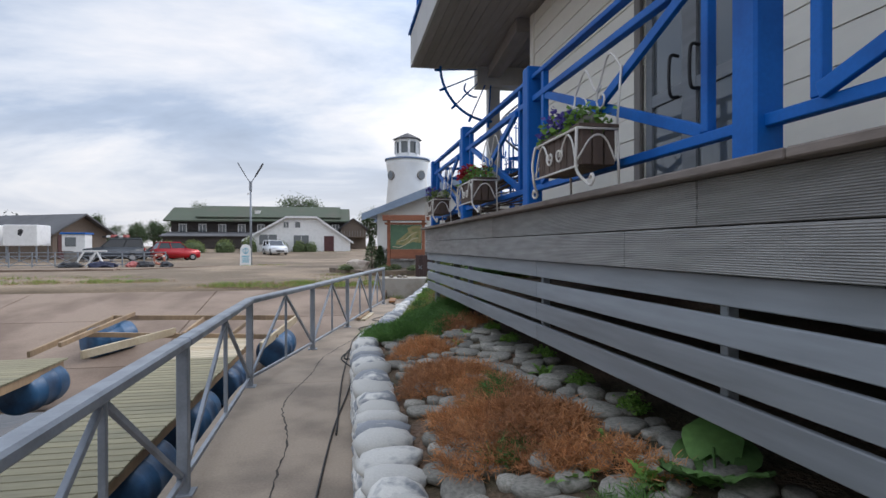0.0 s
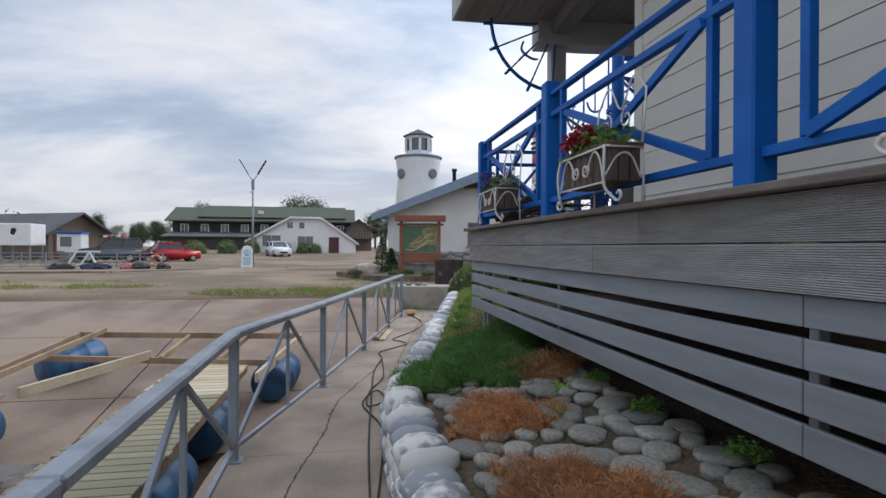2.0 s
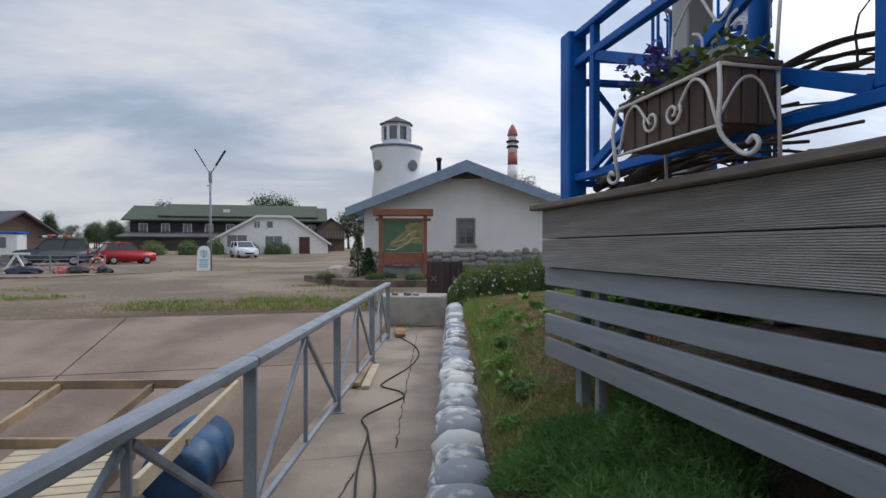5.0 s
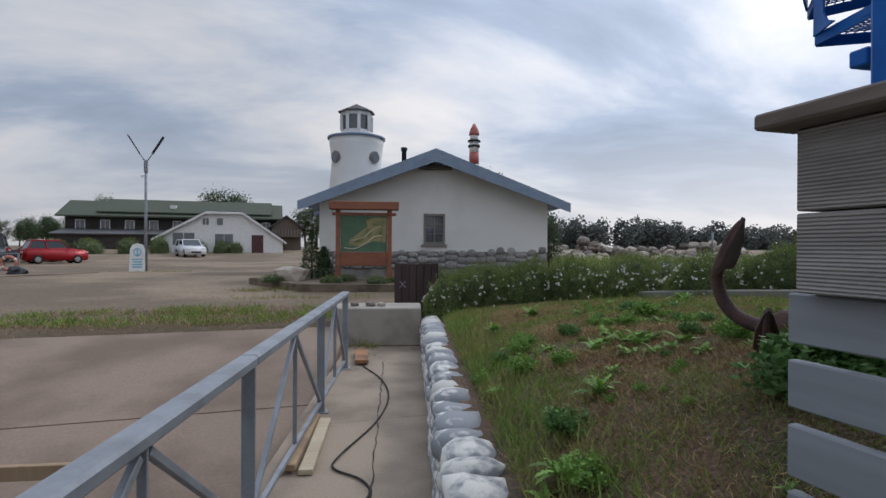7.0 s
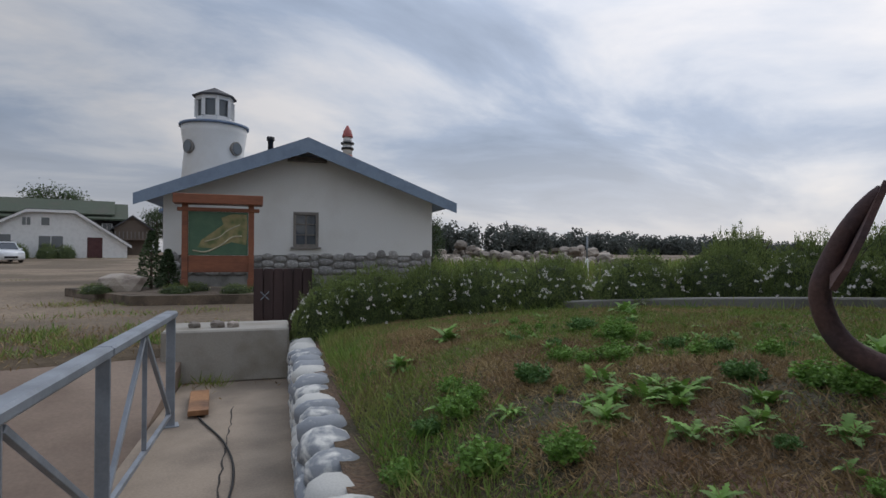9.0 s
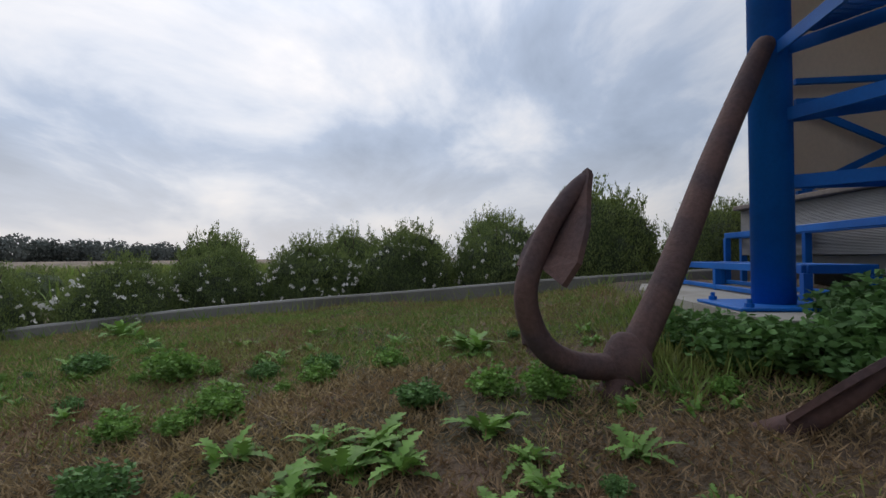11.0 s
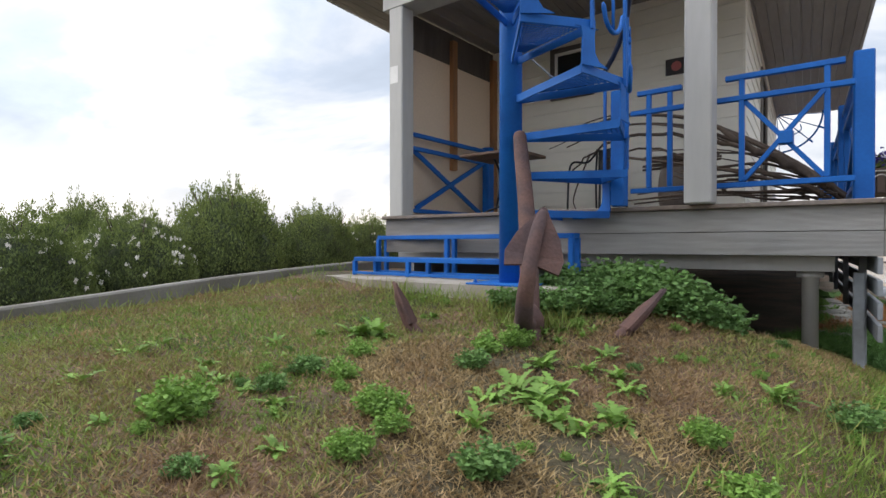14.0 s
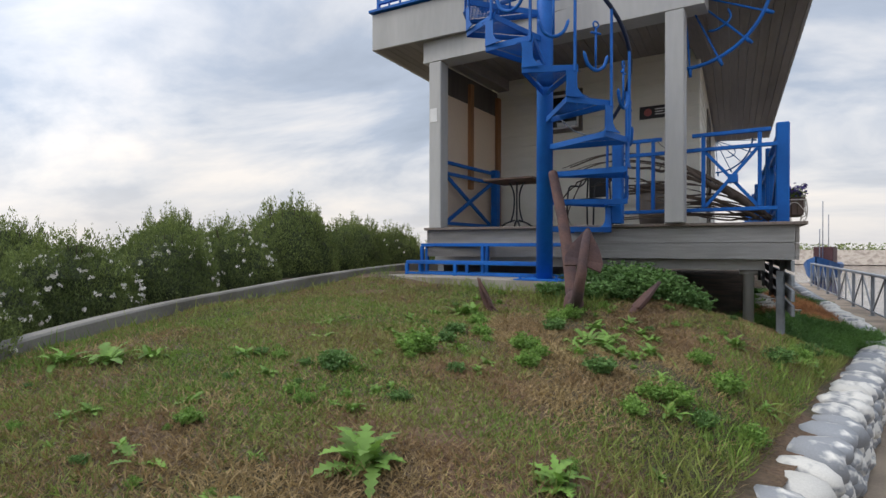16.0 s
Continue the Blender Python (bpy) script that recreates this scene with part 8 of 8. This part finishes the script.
    tube(b, spline([(xb + 0.03, y0 - L / 2, 2.54), (xb + 0.03, y0 - L / 4, 2.66), (xb + 0.03, y0, 2.50), (xb + 0.03, y0 + L / 4, 2.66), (xb + 0.03, y0 + L / 2, 2.54)], 6), 0.006, 6)
    for s in (-1, 1):
        tube(b, scroll(Vector((xb, y0 + s * 0.12, 2.42)), 0.07, 1.2, s, U, 1.57), 0.006, 6)
    part("iron_back", b, M_WHITEIRON, th)
    g = np.random.default_rng(int(y0 * 10))
    n = 620
    P = np.stack([g.uniform(X0 - 0.01, X1 + 0.01, n), y0 + g.uniform(-L / 2, L / 2, n) * 0.98, Z1 + g.uniform(-0.02, 1, n) ** 2 * 0.13], 1)
    ob = new("foliage", leaf_mesh("foliage", P, g, 0.045, M_WEED if kind != "mixed" else M_LEAF_HEDGE, 0.35))
    ob.parent = th
    ob.location = -th.location
    ob["kind"] = "stuff"
    nf = 46
    C = np.stack([g.uniform(X0 - 0.03, X1, nf), y0 + g.uniform(-0.05, 1, nf) * L * 0.46, Z1 + g.uniform(0.05, 0.17, nf)], 1)
    FP = np.repeat(C, 12, 0) + g.normal(size=(nf * 12, 3)) * 0.012
    ob = new("blossom", leaf_mesh("blossom", FP, g, 0.03, M_REDPETAL if kind == "red" else M_PURPLE, 0.5))
    ob.parent = th
    ob.location = -th.location
    ob["kind"] = "stuff"
    if kind != "red":
        b = bmesh.new()
        bmesh.ops.create_icosphere(b, subdivisions=2, radius=1, matrix=Matrix.Translation((X1 - 0.08, y0 - L * 0.25, Z1 + 0.05)) @ Matrix.Diagonal((0.06, 0.09, 0.07, 1)))
        for f in b.faces:
            f.smooth = True
        part("stone", b, M_PAVE, th, "round stone among the flowers")


planter(2.42, "purple")
planter(4.66, "red")
planter(6.80, "mixed")

# ---- porch: table, chair, driftwood, old barrel ----
tb = thing("porch_table", pose(4.95, 7.35, 1.905), "brown square table on a black cast-iron foot", "table")
bm = bmesh.new()
box(bm, -0.40, -0.36, 0.72, 0.40, 0.36, 0.755, 0.008)
lpart("tabletop", bm, mat("worn_tabletop", (0.16, 0.10, 0.07), 0.6, var=0.2, fine=20, bump=0.3, stretch=(0.2, 1, 1)), tb)
for dx in (-0.05, 0.0, 0.05):
    bm = bmesh.new()
    tube(bm, spline([(dx * 2.0, 0, 0.10), (dx, 0, 0.3), (dx, 0, 0.55), (dx * 2.4, 0, 0.72)], 4), 0.012, 6)
    lpart("column", bm, M_BLACKIRON, tb)
for k in range(4):
    a = k * math.pi / 2 + 0.6
    bm = bmesh.new()
    tube(bm, spline([(0.03 * math.cos(a), 0.03 * math.sin(a), 0.13), (0.15 * math.cos(a), 0.15 * math.sin(a), 0.09), (0.28 * math.cos(a), 0.28 * math.sin(a), 0.012)], 4), 0.014, 6)
    lpart("foot", bm, M_BLACKIRON, tb)
ch = thing("porch_chair", pose(4.0, 6.75, 1.905, 0, 0, 160), "dark tube chair with a black sling back", "chair")
bm = bmesh.new()
box(bm, -0.22, -0.22, 0.43, 0.22, 0.22, 0.455, 0.01)
lpart("seat", bm, M_BLACKIRON, ch)
bm = bmesh.new()
box(bm, -0.17, 0.20, 0.50, 0.17, 0.225, 0.84, 0.01)
lpart("backrest", bm, M_BLACKIRON, ch)
for s in (-1, 1):
    bm = bmesh.new()
    tube(bm, spline([(s * 0.25, -0.24, 0.012), (s * 0.25, -0.22, 0.45), (s * 0.25, -0.16, 0.66), (s * 0.25, 0.10, 0.69), (s * 0.23, 0.22, 0.80)], 5), 0.013, 6)
    lpart("arm", bm, M_BLACKIRON, ch)
    bm = bmesh.new()
    tube(bm, [(s * 0.24, 0.26, 0.012), (s * 0.22, 0.22, 0.45), (s * 0.2, 0.22, 0.86)], 0.013, 6)
    lpart("leg", bm, M_BLACKIRON, ch)
# driftwood: crooked branches leaning through the porch
dw = thing("driftwood", (2.4, 7.3, 1.905), "heap of crooked grey driftwood branches on the porch", "driftwood")
rd = random.Random(15)
for pts, r in (([(1.62, 7.95, 2.0), (1.9, 7.8, 2.2), (2.3, 7.55, 2.42), (2.9, 7.2, 2.68), (3.6, 6.8, 2.82), (4.2, 6.5, 2.7), (4.6, 6.4, 2.4)], 0.03), ([(1.7, 7.9, 1.96), (2.1, 7.7, 2.18), (2.6, 7.4, 2.3), (3.3, 7.0, 2.62), (4.0, 6.7, 2.55)], 0.024),
               ([(1.65, 7.98, 2.02), (2.0, 7.85, 2.28), (2.35, 7.7, 2.5), (2.7, 7.5, 2.74)], 0.045), ([(1.7, 8.0, 1.98), (2.2, 7.8, 2.15), (2.7, 7.6, 2.18), (3.0, 7.5, 2.24)], 0.02), ([(1.75, 7.8, 2.0), (2.4, 7.5, 2.05), (3.1, 7.3, 2.1)], 0.018),
               ([(1.8, 7.6, 1.95), (2.3, 7.6, 2.0), (2.9, 7.7, 2.28)], 0.014), ([(3.6, 6.8, 2.8), (3.75, 6.7, 2.4), (3.7, 6.6, 2.0)], 0.01), ([(4.2, 6.5, 2.7), (4.5, 6.3, 2.2), (4.4, 6.3, 1.92)], 0.012), ([(2.9, 7.2, 2.68), (2.8, 7.1, 2.9), (2.95, 7.0, 3.1)], 0.008)):
    bm = bmesh.new()
    P = [p + Vector((rd.uniform(-1, 1), rd.uniform(-1, 1), rd.uniform(-1, 1))) * r * 0.8 for p in spline(pts, 5)]
    tube(bm, P, [r * (1 - 0.7 * i / len(P)) for i in range(len(P))], 7)
    part("branch", bm, M_DRIFT, dw)
for k in range(4):
    bm = bmesh.new()
    o = Vector((rd.uniform(-0.06, 0.06), rd.uniform(-0.25, 0.1), rd.uniform(-0.07, 0.05)))
    P = spline([Vector(p) + o * (0.3 + 0.25 * i) for i, p in enumerate(((1.60, 7.43, 1.96), (1.96, 7.46, 2.26), (2.44, 7.49, 2.56), (2.95, 7.53, 2.79), (3.61, 7.58, 2.87), (4.2, 7.62, 2.72)))], 6)
    tube(bm, P, [(0.034, 0.026, 0.02, 0.015)[k] * (1 - 0.75 * i / len(P)) for i in range(len(P))], 7)
    part("branch", bm, M_DRIFT, dw)
for k in range(14):
    bm = bmesh.new()
    a, z = rd.uniform(1.62, 1.8), rd.uniform(1.95, 2.08)
    e = rd.uniform(2.3, 3.5)
    zz = 1.98 + rd.uniform(0.0, 0.55)
    y0, y1 = rd.uniform(7.3, 7.7), rd.uniform(7.0, 7.7)
    tube(bm, spline([(a, y0, z), ((a + e) / 2, (y0 + y1) / 2, (z + zz) / 2 + rd.uniform(0.02, 0.14)), (e, y1, zz)], 5), rd.uniform(0.006, 0.013), 5)
    part("branch", bm, M_DRIFT, dw)
wb = thing("old_barrel", (3.05, 6.9, 1.905), "dark weathered barrel topped with loose sticks", "barrel")
bm = bmesh.new()
lathe(bm, [(0.15, 0), (0.18, 0.12), (0.19, 0.25), (0.18, 0.38), (0.16, 0.48)], 16, (3.05, 6.9, 1.905))
part("body", bm, M_DARKTRIM, wb)
for i in range(7):
    bm = bmesh.new()
    a = rd.uniform(-0.5, 0.5)
    tube(bm, [(2.6 + rd.uniform(0, 0.2), 6.9 + a * 0.3, 2.40 + i * 0.022), (3.4 + rd.uniform(-0.2, 0.1), 6.9 - a * 0.3, 2.41 + i * 0.02)], 0.014, 6)
    part("stick", bm, M_DRIFT, wb)
for th in (tb, ch, dw, wb):
    th.matrix_basis = PM @ th.matrix_basis
